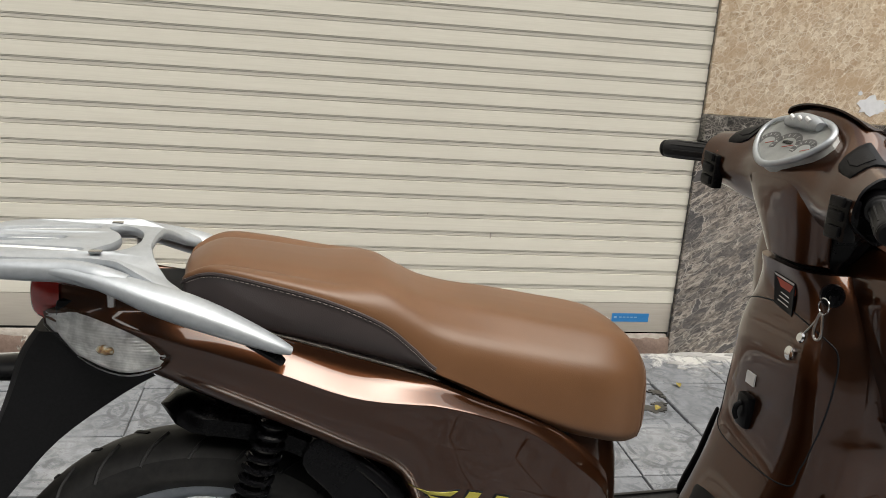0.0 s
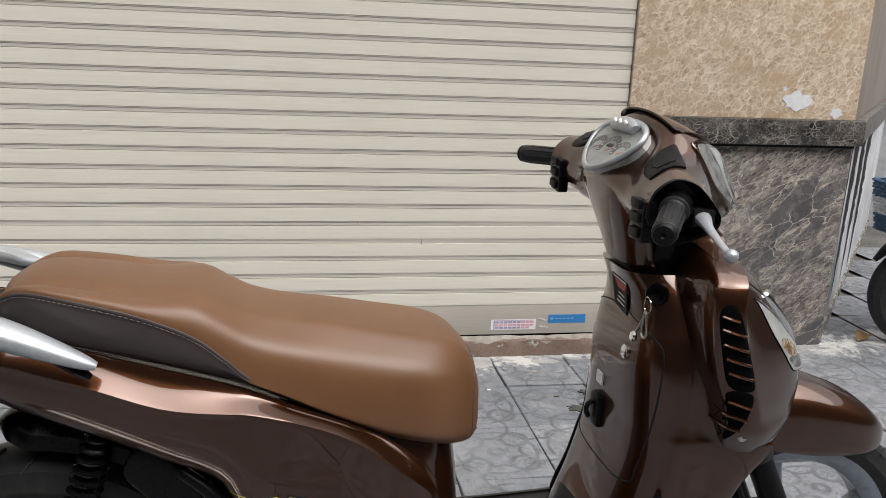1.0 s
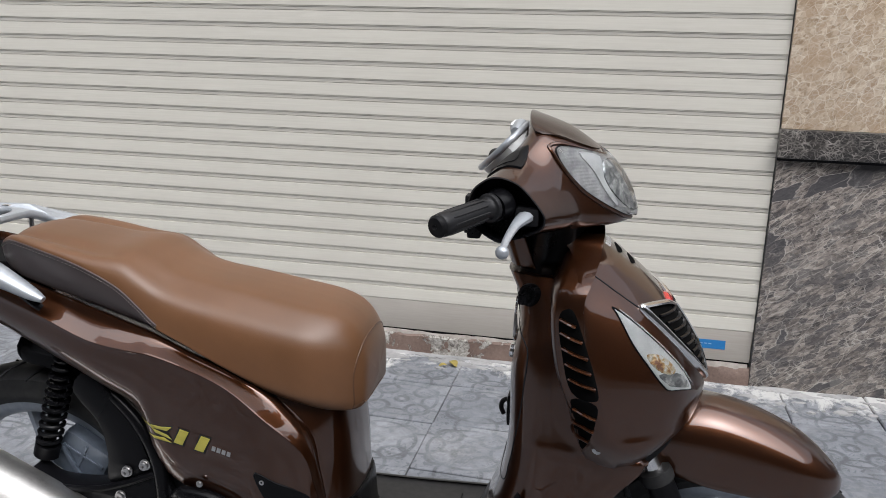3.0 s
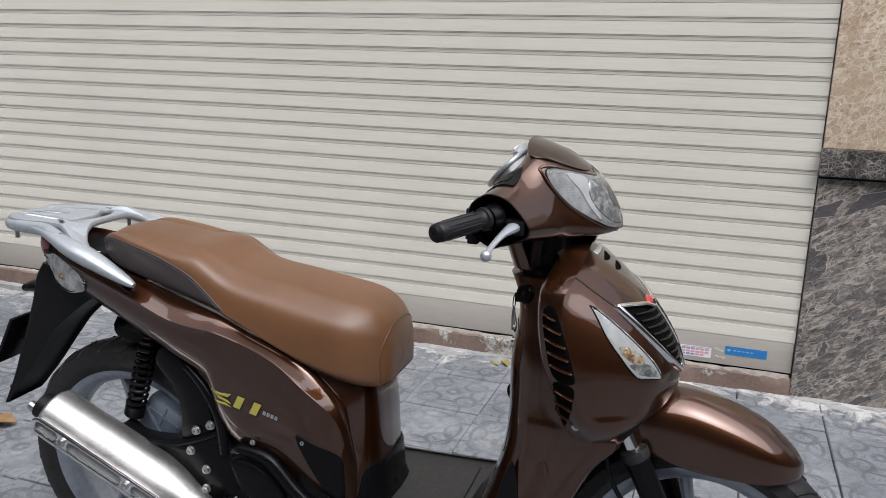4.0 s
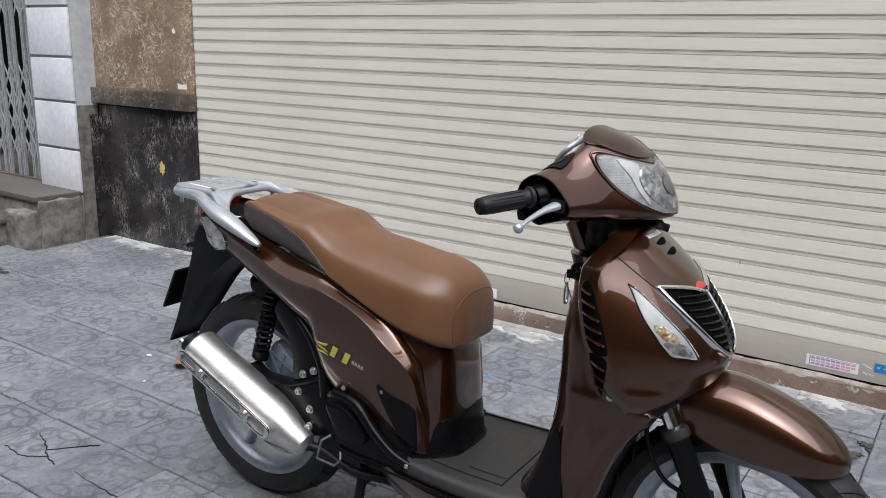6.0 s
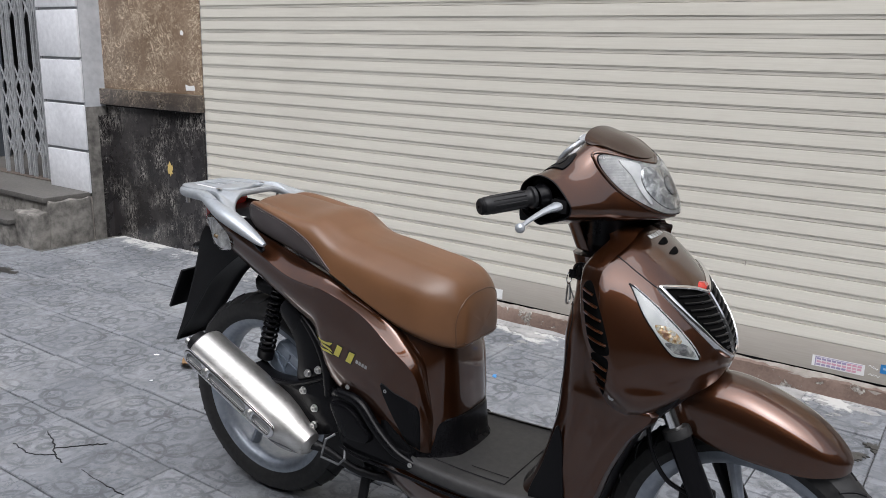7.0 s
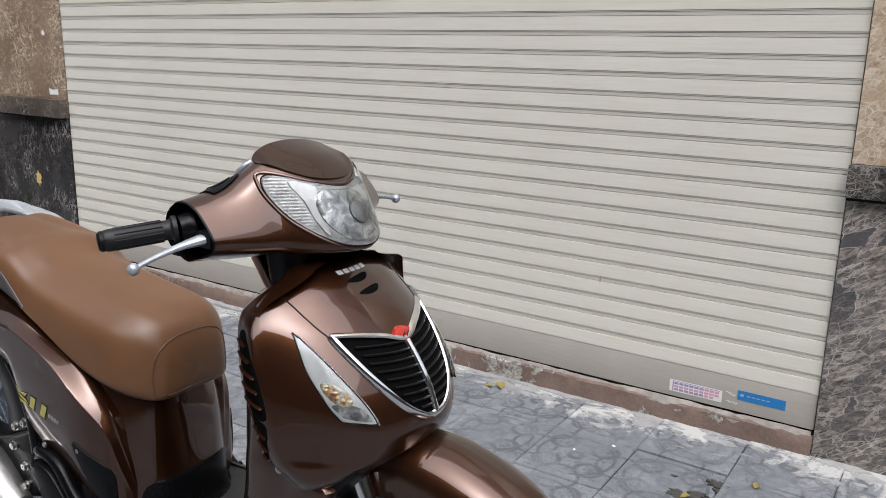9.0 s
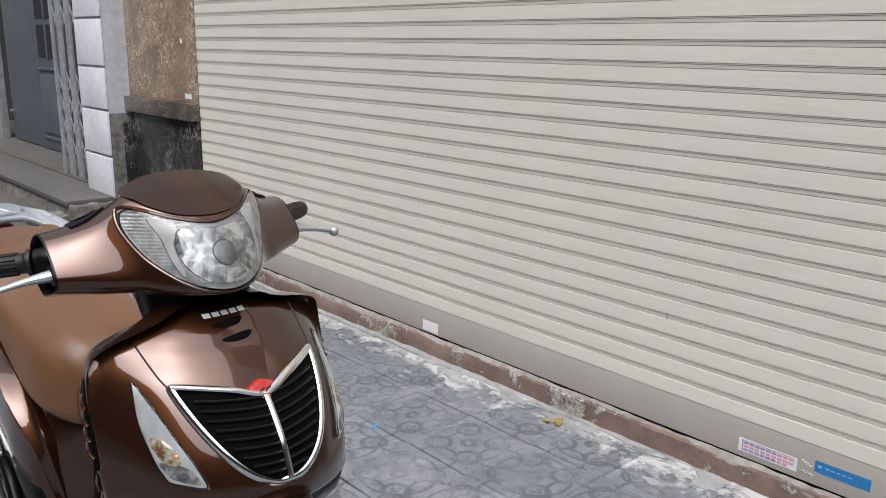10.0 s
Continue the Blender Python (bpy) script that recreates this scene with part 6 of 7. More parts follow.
MUD = part("front_mudguard", surface(mirrored([guard(-0.520, 0.600, 0.555, 0.050), guard(-0.47, 0.648, 0.562, 0.066), guard(-0.40, 0.664, 0.545, 0.076), guard(-0.34, 0.664, 0.534, 0.080), guard(-0.27, 0.645, 0.527, 0.080), guard(-0.21, 0.618, 0.524, 0.074),
                                    guard(-0.170, 0.590, 0.526, 0.060), guard(-0.143, 0.564, 0.529, 0.038), guard(-0.131, 0.546, 0.533, 0.014)], "x", 4, 4)), PAINT, SC, "brown metallic front mudguard with a pointed tip")
part("inner_wheel_arch", surface(mirrored([(z, [(0, xr), (w, xr + 0.01), (w, xf), (0, xf)]) for z, xr, xf, w in ((0.36, -0.64, -0.580, 0.13), (0.45, -0.62, -0.552, 0.14), (0.54, -0.60, -0.510, 0.145), (0.60, -0.59, -0.462, 0.145), (0.64, -0.59, -0.43, 0.14), (0.68, -0.58, -0.42, 0.13))], "z", 3, 3)), MATBLACK, SC, "black inner wheel arch")

# footboard, sills and belly
def board(x, top, w, low):
    return (x, [(0, low), (w * 0.8, low), (w * 0.98, low + 0.012), (w, top - 0.014), (w * 0.97, top - 0.002), (w * 0.9, top + 0.002), (w * 0.86, top - 0.004), (0, top - 0.004)])


FOOT = part("footboard", surface(mirrored([board(-1.22, 0.37, 0.10, 0.33), board(-1.15, 0.36, 0.150, 0.31), board(-1.05, 0.345, 0.188, 0.300), board(-0.92, 0.340, 0.197, 0.296), board(-0.80, 0.342, 0.196, 0.298), board(-0.70, 0.352, 0.185, 0.305), board(-0.64, 0.375, 0.165, 0.32)], "x", 4, 3)), DUSTY, SC, "dusty black rubber footboard")
for sg in (-1, 1):
    part("edge_moulding", tube([P(-1.272, sg * 0.180, 0.440), P(-1.245, sg * 0.187, 0.452), P(-1.178, sg * 0.191, 0.444), P(-1.122, sg * 0.194, 0.393), P(-1.066, sg * 0.192, 0.351), P(-1.01, sg * 0.184, 0.330)], [0.008, 0.012, 0.014, 0.014, 0.012, 0.007], 14, 6), BLACK, FOOT, "black raised edge")
    out = [(-1.262, 0.440), (-1.240, 0.450), (-1.180, 0.442), (-1.126, 0.392), (-1.070, 0.358), (-1.03, 0.345), (-1.02, 0.318), (-1.09, 0.308), (-1.182, 0.306), (-1.234, 0.316), (-1.252, 0.36), (-1.270, 0.41)]
    pod = part("peg_cover", flat([catmull(out, 4, True)], 0.05, 0.005, Matrix.Translation((0, YC + sg * 0.168, 0)) @ UP_XZ), BLACK, SC, "black moulded cover round the passenger footrest")
    out = [(-1.266, 0.424), (-1.237, 0.434), (-1.198, 0.427), (-1.166, 0.402), (-1.138, 0.370), (-1.150, 0.352), (-1.18, 0.346), (-1.221, 0.350), (-1.246, 0.380)]
    part("cover_boss", flat([catmull(out, 4, True)], 0.034, 0.009, Matrix.Translation((0, YC + sg * 0.190, 0)) @ UP_XZ), BLACK, pod)
    part("sill_lip", tube([P(-1.238, sg * 0.196, 0.316), P(-1.182, sg * 0.199, 0.306), P(-1.089, sg * 0.199, 0.304), P(-1.009, sg * 0.198, 0.302), P(-0.90, sg * 0.196, 0.298), P(-0.76, sg * 0.190, 0.302)], 0.0035, 8, 5), BLACK, FOOT)
    for x, z in ((-1.215, 0.478), (-1.097, 0.500), (-1.02, 0.335)):
        part("trim_screw", bolt(P(x, sg * (0.193 if x < -1.05 else 0.197), z), (0, sg, 0), 0.005, 0.004), STEEL, SC)
    tri = part("lower_trim", drape(FAIR_T, [(x, YC + sg * 0.4, z) for x, z in ((-1.112, 0.512), (-1.07, 0.500), (-1.035, 0.485), (-1.016, 0.46), (-1.014, 0.37), (-1.03, 0.352), (-1.058, 0.40))], (0, -sg, 0), 0.0025, 0.012, 6, 4), BLACK, SC, "black plastic lower trim")
part("mat_joint", join(tube([P(-1.00, -0.140, 0.3385), P(-0.90, -0.142, 0.337), P(-0.795, -0.142, 0.339)], 0.0016, 6, 3), tube([P(-0.795, -0.142, 0.339), P(-0.795, 0.142, 0.339)], 0.0016, 6, 1), tube([P(-0.90, -0.110, 0.337), P(-0.80, -0.110, 0.339)], 0.0012, 6, 1)), INK, FOOT, "dark joint of the battery lid")
part("belly_fairing", surface(mirrored([(x, [(0, lo), (w * 0.7, lo), (w * 0.95, lo + 0.03), (w, hi), (0, hi)]) for x, lo, hi, w in ((-1.20, 0.24, 0.335, 0.13), (-1.05, 0.20, 0.315, 0.17), (-0.9, 0.19, 0.30, 0.178), (-0.74, 0.20, 0.30, 0.172), (-0.62, 0.25, 0.33, 0.14))], "x", 3, 3)), PAINT, SC, "brown belly fairing")

# tail: lamp, indicators, black rear mudguard, number plate seen edge-on
part("tail_lamp", surface(mirrored([(x, [(0, lo), (w * 0.8, lo + 0.002), (w, (lo + hi) / 2), (w * 0.8, hi), (0, hi)]) for x, lo, hi, w in ((-1.838, 0.812, 0.842, 0.030), (-1.832, 0.800, 0.848, 0.060), (-1.814, 0.794, 0.852, 0.086), (-1.795, 0.794, 0.850, 0.094))], "x", 4, 4)), RED, SC, "red tail lamp")
for sg in (-1, 1):
    body = surface(mirrored([(x, [(0, lo), (w * 0.9, lo), (w, lo + 0.018), (w, hi - 0.012), (w * 0.85, hi), (0, hi)]) for x, lo, hi, w in ((-1.812, 0.790, 0.818, 0.083), (-1.770, 0.752, 0.812, 0.122), (-1.715, 0.735, 0.799, 0.146), (-1.668, 0.745, 0.780, 0.156), (-1.640, 0.760, 0.764, 0.148))], "x", 4, 4))
    kill = [v for v in body.verts if (v.co.y - YC) * sg < 0.035]
    bmesh.ops.delete(body, geom=kill, context="VERTS")
    ind = part("rear_indicator", body, REFLECT_FINE, SC, "clear rear indicator wrapped round the tail")
    shell = finish(surface(mirrored([(x, [(0, lo), (w * 0.9, lo), (w, lo + 0.018), (w, hi - 0.012), (w * 0.85, hi), (0, hi)]) for x, lo, hi, w in ((-1.816, 0.787, 0.820, 0.087), (-1.772, 0.748, 0.814, 0.127), (-1.715, 0.731, 0.801, 0.151), (-1.666, 0.742, 0.782, 0.161), (-1.635, 0.760, 0.764, 0.150))], "x", 4, 4)), "shell")
    b2 = bmesh.new()
    b2.from_mesh(shell)
    bmesh.ops.delete(b2, geom=[v for v in b2.verts if (v.co.y - YC) * sg < 0.030], context="VERTS")
    part("clear_lens", b2, LENS, ind, "clear lens")
    part("amber_bulb", lathe([(0.001, -0.014), (0.006, -0.009), (0.0075, 0.0), (0.006, 0.009), (0.001, 0.014)], P(-1.732, sg * 0.142, 0.768), (1, 0, 0), 12), AMBERSPOT, ind, "amber bulb")
part("rear_mudguard", surface(mirrored([(z, [(0, xr), (w, xr + 0.01), (w * 1.05, (xr + xf) / 2), (w, xf), (w * 0.8, xf - 0.012), (0, xf - 0.012)]) for z, xr, xf, w in ((0.395, -2.000, -1.985, 0.055), (0.42, -1.988, -1.965, 0.062), (0.48, -1.958, -1.915, 0.070), (0.55, -1.928, -1.862, 0.076), (0.62, -1.898, -1.805, 0.082), (0.69, -1.87, -1.72, 0.09), (0.745, -1.85, -1.64, 0.10), (0.78, -1.83, -1.64, 0.09))], "z", 4, 3)), MATBLACK, SC, "matt black rear mudguard")
part("plate_lamp", tube([P(-1.86, 0, 0.70), P(-1.91, 0, 0.698), P(-1.945, 0, 0.690)], [0.03, 0.026, 0.018], 12, 3, False, 0.6), BLACK, SC, "black plate lamp housing")
plate = part("number_plate", moved(box(-0.004, 0.004, -0.095, 0.095, -0.07, 0.07, 0.002), Matrix.Translation(P(-1.968, 0, 0.565)) @ pose(0, 0, 0, 0, 28, 0)), BLACK, SC, "dark back of the number plate on its bracket")
part("plate_bracket", tube([P(-1.965, 0, 0.57), P(-1.92, 0, 0.57)], 0.02, 8, 1), MATBLACK, plate)
part("reflector", box(-2.015, -1.99, YC - 0.02, YC + 0.02, 0.40, 0.425, 0.004), BLACK, SC)

# luggage rack and grab rails
part("tail_tray", box(-1.80, -1.61, YC - 0.10, YC + 0.10, 0.78, 0.826, 0.01), MATBLACK, SC, "black tray behind the seat")
part("tray_label", box(-1.672, -1.650, YC - 0.125, YC - 0.090, 0.8262, 0.8269), WHITE, SC, "small white label", False)

# rear suspension, exhaust, swing arm and engine
for sg in (-1, 1):
    top, low = Vector(P(-1.508, sg * 0.122, 0.672)), Vector(P(-1.588, sg * 0.122, 0.405))
    sh = part("rear_shock", tube([tuple(top.lerp(low, f)) for f in (0.0, 0.5, 0.8)], 0.013, 10, 2), BLACK, SC, "black rear shock absorber")
    turns, pts = 11, []
    u = (low - top).normalized()
    e1 = u.cross(Vector((0, 1, 0))).normalized()
    e2 = u.cross(e1)
    for i in range(turns * 12 + 1):
        f = i / (turns * 12)
        a = 2 * math.pi * turns * f
        pts.append(tuple(top.lerp(low, 0.06 + 0.70 * f) + (e1 * math.cos(a) + e2 * math.sin(a)) * (0.0175 + 0.004 * min(f * 3, 1))))
    part("spring", tube(pts, [0.0046] * len(pts), 8, 1), BLACK, sh, "black coil spring")
    part("lower_cup", lathe([(0.010, -0.02), (0.025, -0.015), (0.025, 0.010), (0.016, 0.016)], top.lerp(low, 0.80), tuple(u), 16), BLACK, sh)
    part("clevis", tube([tuple(top.lerp(low, 0.86)), tuple(low)], [0.010, 0.014], 10, 1), STEEL, sh, "bare steel clevis")
MA, MB = Vector(P(-1.738, -0.205, 0.462)), Vector(P(-1.395, -0.195, 0.306))
md = MB - MA
prof = [(0.001, -0.03), (0.026, -0.028), (0.030, -0.004), (0.032, 0.0), (0.052, 0.002), (0.060, 0.010), (0.061, 0.030), (0.062, md.length * 0.5), (0.062, md.length * 0.80), (0.056, md.length * 0.90), (0.043, md.length * 1.03), (0.034, md.length * 1.14), (0.020, md.length * 1.17), (0.001, md.length * 1.172)]
EX = part("muffler", lathe(prof, MA, md, 40), MUFFLER, SC, "brushed stainless silencer, stained")
part("end_cap", lathe([(0.001, -0.034), (0.020, -0.034), (0.031, -0.030), (0.033, -0.004), (0.030, 0.0)], MA, md, 28), MATBLACK, EX, "black end cap")
part("tail_pipe", lathe([(0.009, -0.055), (0.011, -0.056), (0.012, -0.03), (0.008, -0.03)], MA + Vector((0, -0.01, -0.012)), md, 16, True), STEEL, EX)
mu = md.normalized()
mo = Vector((0.0, -1.0, 0.12)).normalized()
mo = (mo - mu * mo.dot(mu)).normalized()
mt = mu.cross(mo)
GM = Matrix(((mu.x, mt.x, mo.x, 0), (mu.y, mt.y, mo.y, 0), (mu.z, mt.z, mo.z, 0), (0, 0, 0, 1)))
ML = md.length
SLOTS = ((0.035, 0.195), (0.275, 0.665), (0.745, 0.915))
part("heat_guard", flat([stadium(ML * 0.475, 0, ML * 0.95, 0.040)] + [stadium(ML * (a + b) / 2, 0, ML * (b - a), 0.020) for a, b in SLOTS], 0.010, 0.004, Matrix.Translation(MA + mo * 0.0665) @ GM), CHROME, EX, "chrome heat guard with three slots")
for f in (0.235, 0.705):
    part("guard_bolt", bolt(MA + md * f + mo * 0.070, tuple(mo), 0.008, 0.008), STEEL, EX)
# darker plates under the slots, added for the shade on the silencer
for f0, f1 in SLOTS:
    part("guard_slot", moved(box(-md.length * (f1 - f0) / 2, md.length * (f1 - f0) / 2, -0.010, 0.010, -0.002, 0.001, 0.002), Matrix.Translation(MA + md * (f0 + f1) / 2 + mo * 0.0625) @ Matrix(((mu.x, mt.x, mo.x, 0), (mu.y, mt.y, mo.y, 0), (mu.z, mt.z, mo.z, 0), (0, 0, 0, 1)))), ALLOY, EX)
part("header_pipe", tube([tuple(MA + md * 1.12), P(-1.30, -0.175, 0.275), P(-1.20, -0.165, 0.245), P(-1.08, -0.12, 0.235)], [0.016, 0.011, 0.011, 0.011], 12, 4), MATBLACK, SC, "blackened exhaust pipe")

ARM = part("swing_arm", flat([catmull([(-1.578, 0.440), (-1.547, 0.421), (-1.508, 0.417), (-1.442, 0.424), (-1.377, 0.445), (-1.307, 0.478), (-1.290, 0.448), (-1.274, 0.392), (-1.266, 0.335), (-1.336, 0.300), (-1.392, 0.298), (-1.446, 0.362), (-1.502, 0.396), (-1.566, 0.412)], 4, True)], 0.046, 0.007, Matrix.Translation((0, YC - 0.142, 0)) @ UP_XZ), BLACK, SC, "black cast swing arm")
part("arm_rib", tube([P(-1.572, -0.166, 0.432), P(-1.545, -0.167, 0.416), P(-1.505, -0.167, 0.411), P(-1.442, -0.167, 0.418), P(-1.377, -0.167, 0.440), P(-1.316, -0.166, 0.468)], 0.006, 8, 4), BLACK, ARM)
part("hanger_plate", flat([catmull([(-1.478, 0.606), (-1.431, 0.548), (-1.417, 0.489), (-1.415, 0.430), (-1.330, 0.462), (-1.340, 0.506), (-1.355, 0.558), (-1.405, 0.616), (-1.450, 0.648)], 4, True)], 0.020, 0.004, Matrix.Translation((0, YC - 0.150, 0)) @ UP_XZ), BLACK, SC, "black engine hanger plate beside the wheel")
for x, z in ((-1.374, 0.464), (-1.337, 0.482), (-1.391, 0.412), (-1.355, 0.325), (-1.352, 0.373)):
    part("arm_bolt", bolt(P(x, -0.164, z), (0, -1, 0), 0.0085, 0.010), STEEL, ARM, "zinc bolt")
def hugger(a):
    """One section of the black hugger; its back end narrows to a rounded tip."""
    k = math.sin(min(1.0, (1.72 - a) / 0.24) * math.pi / 2) ** 0.6 + 0.02
    prof = ((0.322, -0.070), (0.346, -0.068), (0.368, -0.045), (0.372, 0.0), (0.368, 0.045), (0.346, 0.068), (0.322, 0.070), (0.334, 0.058), (0.344, 0.0), (0.334, -0.058))
    return [P(RW[0] + (0.346 + (r - 0.346) * k) * math.cos(a), s * k, RW[1] + (0.346 + (r - 0.346) * k) * math.sin(a)) for r, s in prof]


part("inner_arch", surface(np.array([hugger(a) for a in np.linspace(0.0, 1.72, 26)])), BLACK, SC, "black hugger over the rear wheel")
part("side_stay", tube([P(-1.44, -0.145, 0.63), P(-1.36, -0.155, 0.57), P(-1.315, -0.160, 0.50), P(-1.305, -0.160, 0.42)], [0.010, 0.012, 0.014, 0.014], 10, 5), BLACK, SC, "black frame stay")
part("engine_case", box(-1.50, -1.02, YC + 0.02, YC + 0.135, 0.20, 0.42, 0.03), ALLOY, SC, "alloy engine and belt case")
part("engine_block", box(-1.36, -1.06, YC - 0.12, YC + 0.02, 0.20, 0.40, 0.03), MATBLACK, SC, "dark engine block")
part("gear_case", moved(join(box(-0.055, 0.055, -0.07, 0.02, -0.045, 0.045, 0.016), box(-0.030, 0.070, -0.062, 0.02, -0.070, -0.020, 0.014), box(-0.046, 0.046, -0.076, -0.06, 0.010, 0.016, 0.002), box(-0.004, 0.003, -0.076, -0.06, -0.040, 0.036, 0.002)), Matrix.Translation(P(-1.515, -0.02, 0.432)) @ pose(0, 0, 0, 0, 28, 0)), BAG, SC, "blue-grey gear case behind the rear wheel")
part("gear_case_rib", join(box(-1.58, -1.50, YC - 0.108, YC - 0.094, 0.40, 0.408, 0.002), moved(box(-0.04, 0.04, -0.007, 0.007, -0.004, 0.004, 0.002), Matrix.Translation(P(-1.53, -0.10, 0.43)) @ pose(0, 0, 0, 0, 60, 0))), BAG, SC, "cast rib")
part("dark_filler", box(-1.34, -1.08, YC - 0.15, YC + 0.15, 0.40, 0.66, 0.03), MATBLACK, SC, "dark frame and airbox under the fairing")
STAND = part("centre_stand", join(tube([P(-1.20, -0.13, 0.25), P(-1.215, -0.145, 0.12), P(-1.235, -0.155, 0.006)], 0.013, 10), tube([P(-1.20, 0.13, 0.25), P(-1.215, 0.145, 0.12), P(-1.235, 0.155, 0.006)], 0.013, 10), tube([P(-1.205, -0.135, 0.20), P(-1.205, 0.135, 0.20)], 0.011, 10, 1)), MATBLACK, SC, "black centre stand")
part("stand_spring", tube([P(-1.22, -0.10 + 0.010 * math.cos(a * 1.0), 0.22 - a * 0.0014) for a in np.arange(0, 60, 0.5)], [0.0022] * 120, 5, 1), STEEL, STAND)
part("footrest", tube([P(-1.262, -0.188, 0.336), P(-1.276, -0.208, 0.326), P(-1.286, -0.215, 0.278), P(-1.222, -0.222, 0.281), P(-1.208, -0.215, 0.297), P(-1.228, -0.190, 0.312)], 0.0032, 8, 1), ALLOY, SC, "folded steel footrest loop")


# the tail draws in towards the rear
def draw_in(ob):
    for c in ob.children:
        if c.name.startswith("rear_wheel"):
            continue
        for v in c.data.vertices:
            off = v.co.y - YC
            pull = 0.0297 * max(0.0, -0.5 - v.co.x) * min(max((abs(off) - 0.06) / 0.06, 0.0), 1.0)
            v.co.y -= math.copysign(pull, off)
        c.data.update()
        draw_in(c)


draw_in(SC)


def lift_far_side(ob):
    """The handlebar and the shoulder of the shield stand a little higher on the side away from the street."""
    for c in ob.children:
        for v in c.data.vertices:
            if v.co.z > 0.82 and v.co.x > -0.86:
                v.co.z += 0.07 * max(0.0, v.co.y - YC - 0.06) * min((v.co.z - 0.82) / 0.08, 1.0) * min((v.co.x + 0.86) / 0.05, 1.0)
        c.data.update()
        lift_far_side(c)


lift_far_side(SC)
FAIR_T = tree_of(FAIR)

# luggage rack and grab rails
def rack_plate():
    """Cast plate with three grooves, and a crescent opening."""
    half_out = [(-1.937, 0.0), (-1.930, 0.034), (-1.908, 0.072), (-1.872, 0.097), (-1.82, 0.104), (-1.768, 0.102), (-1.735, 0.108), (-1.705, 0.122), (-1.672, 0.138), (-1.645, 0.146)]
    half_in = [(-1.630, 0.140), (-1.634, 0.126), (-1.654, 0.108), (-1.673, 0.078), (-1.682, 0.040), (-1.684, 0.0)]
    ring = half_out + half_in
    outline = catmull(ring + [(x, -y) for x, y in ring[-2:0:-1]], 4, True)
    grooves = [stadium(-1.842, 0.0, 0.085, 0.017), stadium(-1.828, 0.052, 0.125, 0.017, 9), stadium(-1.828, -0.052, 0.125, 0.017, -9)]
    crescent = [catmull([(-1.728, 0.0), (-1.736, 0.030), (-1.752, 0.056), (-1.744, 0.070), (-1.722, 0.062), (-1.706, 0.034), (-1.702, 0.0), (-1.706, -0.034), (-1.722, -0.062), (-1.744, -0.070), (-1.752, -0.056), (-1.736, -0.030)], 4, True)]
    plate = flat([outline] + grooves + crescent, 0.016, 0.006, Matrix.Translation((0, YC, 0.884)))
    for v in plate.verts:
        v.co.z -= 0.010 * max(0.0, (-1.89 - v.co.x) / 0.047) ** 2  # the back edge curls down a little
        v.co.z -= 0.42 * max(0.0, v.co.x + 1.715) * min(max((abs(v.co.y - YC) - 0.06) / 0.05, 0.0), 1.0)  # the arms drop to the grab rails
    return plate


PLATE = rack_plate()
RACK = part("luggage_rack", PLATE, SILVER, SC, "satin silver cast luggage rack with three grooves")
# pale bars fill the grooves, their colour standing for the sky's reflection
for x0, s0, x1, s1 in ((-1.874, 0.0, -1.810, 0.0), (-1.880, 0.044, -1.776, 0.060), (-1.880, -0.044, -1.776, -0.060)):
    part("groove_floor", tube([P(x0 - 0.006, s0, 0.881), P(x0, s0, 0.8815), P((x0 + x1) / 2, (s0 + s1) / 2, 0.882), P(x1, s1, 0.8815), P(x1 + 0.006, s1, 0.881)], [0.004, 0.0095, 0.010, 0.0095, 0.004], 12, 4, False, 0.7), PALE_BRIGHT, RACK)
for sg in (-1, 1):
    part("rack_rim", tube([P(-1.928, 0, 0.872), P(-1.921, sg * 0.036, 0.872), P(-1.900, sg * 0.072, 0.873), P(-1.866, sg * 0.096, 0.874), P(-1.82, sg * 0.106, 0.875), P(-1.772, sg * 0.114, 0.876), P(-1.735, sg * 0.128, 0.873), P(-1.70, sg * 0.138, 0.866)], [0.012, 0.012, 0.013, 0.013, 0.014, 0.015, 0.016, 0.014], 14, 4), SILVER, RACK)
    part("grab_rail", tube([P(-1.80, sg * 0.112, 0.878), P(-1.755, sg * 0.126, 0.875), P(-1.71, sg * 0.139, 0.866), P(-1.667, sg * 0.149, 0.853), P(-1.633, sg * 0.154, 0.8425), P(-1.593, sg * 0.157, 0.828), P(-1.552, sg * 0.159, 0.811), P(-1.516, sg * 0.160, 0.795), P(-1.497, sg * 0.160, 0.787)],
                           [0.009, 0.013, 0.019, 0.0245, 0.0265, 0.0245, 0.0195, 0.0135, 0.007], 18, 5, False, 0.74), SILVER, RACK, "tapered silver grab rail")
    part("rail_foot", tube([P(-1.552, sg * 0.152, 0.796), P(-1.520, sg * 0.154, 0.778), P(-1.508, sg * 0.152, 0.768)], [0.006, 0.008, 0.006], 8, 3), BLACK, RACK)
    part("rack_bolt", box(-1.754, -1.738, YC + sg * 0.080 - 0.005, YC + sg * 0.080 + 0.005, 0.8915, 0.8945, 0.001), CHROME, RACK, "bright bolt head")
    part("rack_peg", tube([P(-1.872, sg * 0.085, 0.872), P(-1.872, sg * 0.085, 0.842)], 0.0055, 8, 1), STEEL, RACK)
    part("rack_peg", tube([P(-1.722, sg * 0.118, 0.860), P(-1.722, sg * 0.118, 0.832)], 0.005, 8, 1), STEEL, RACK)


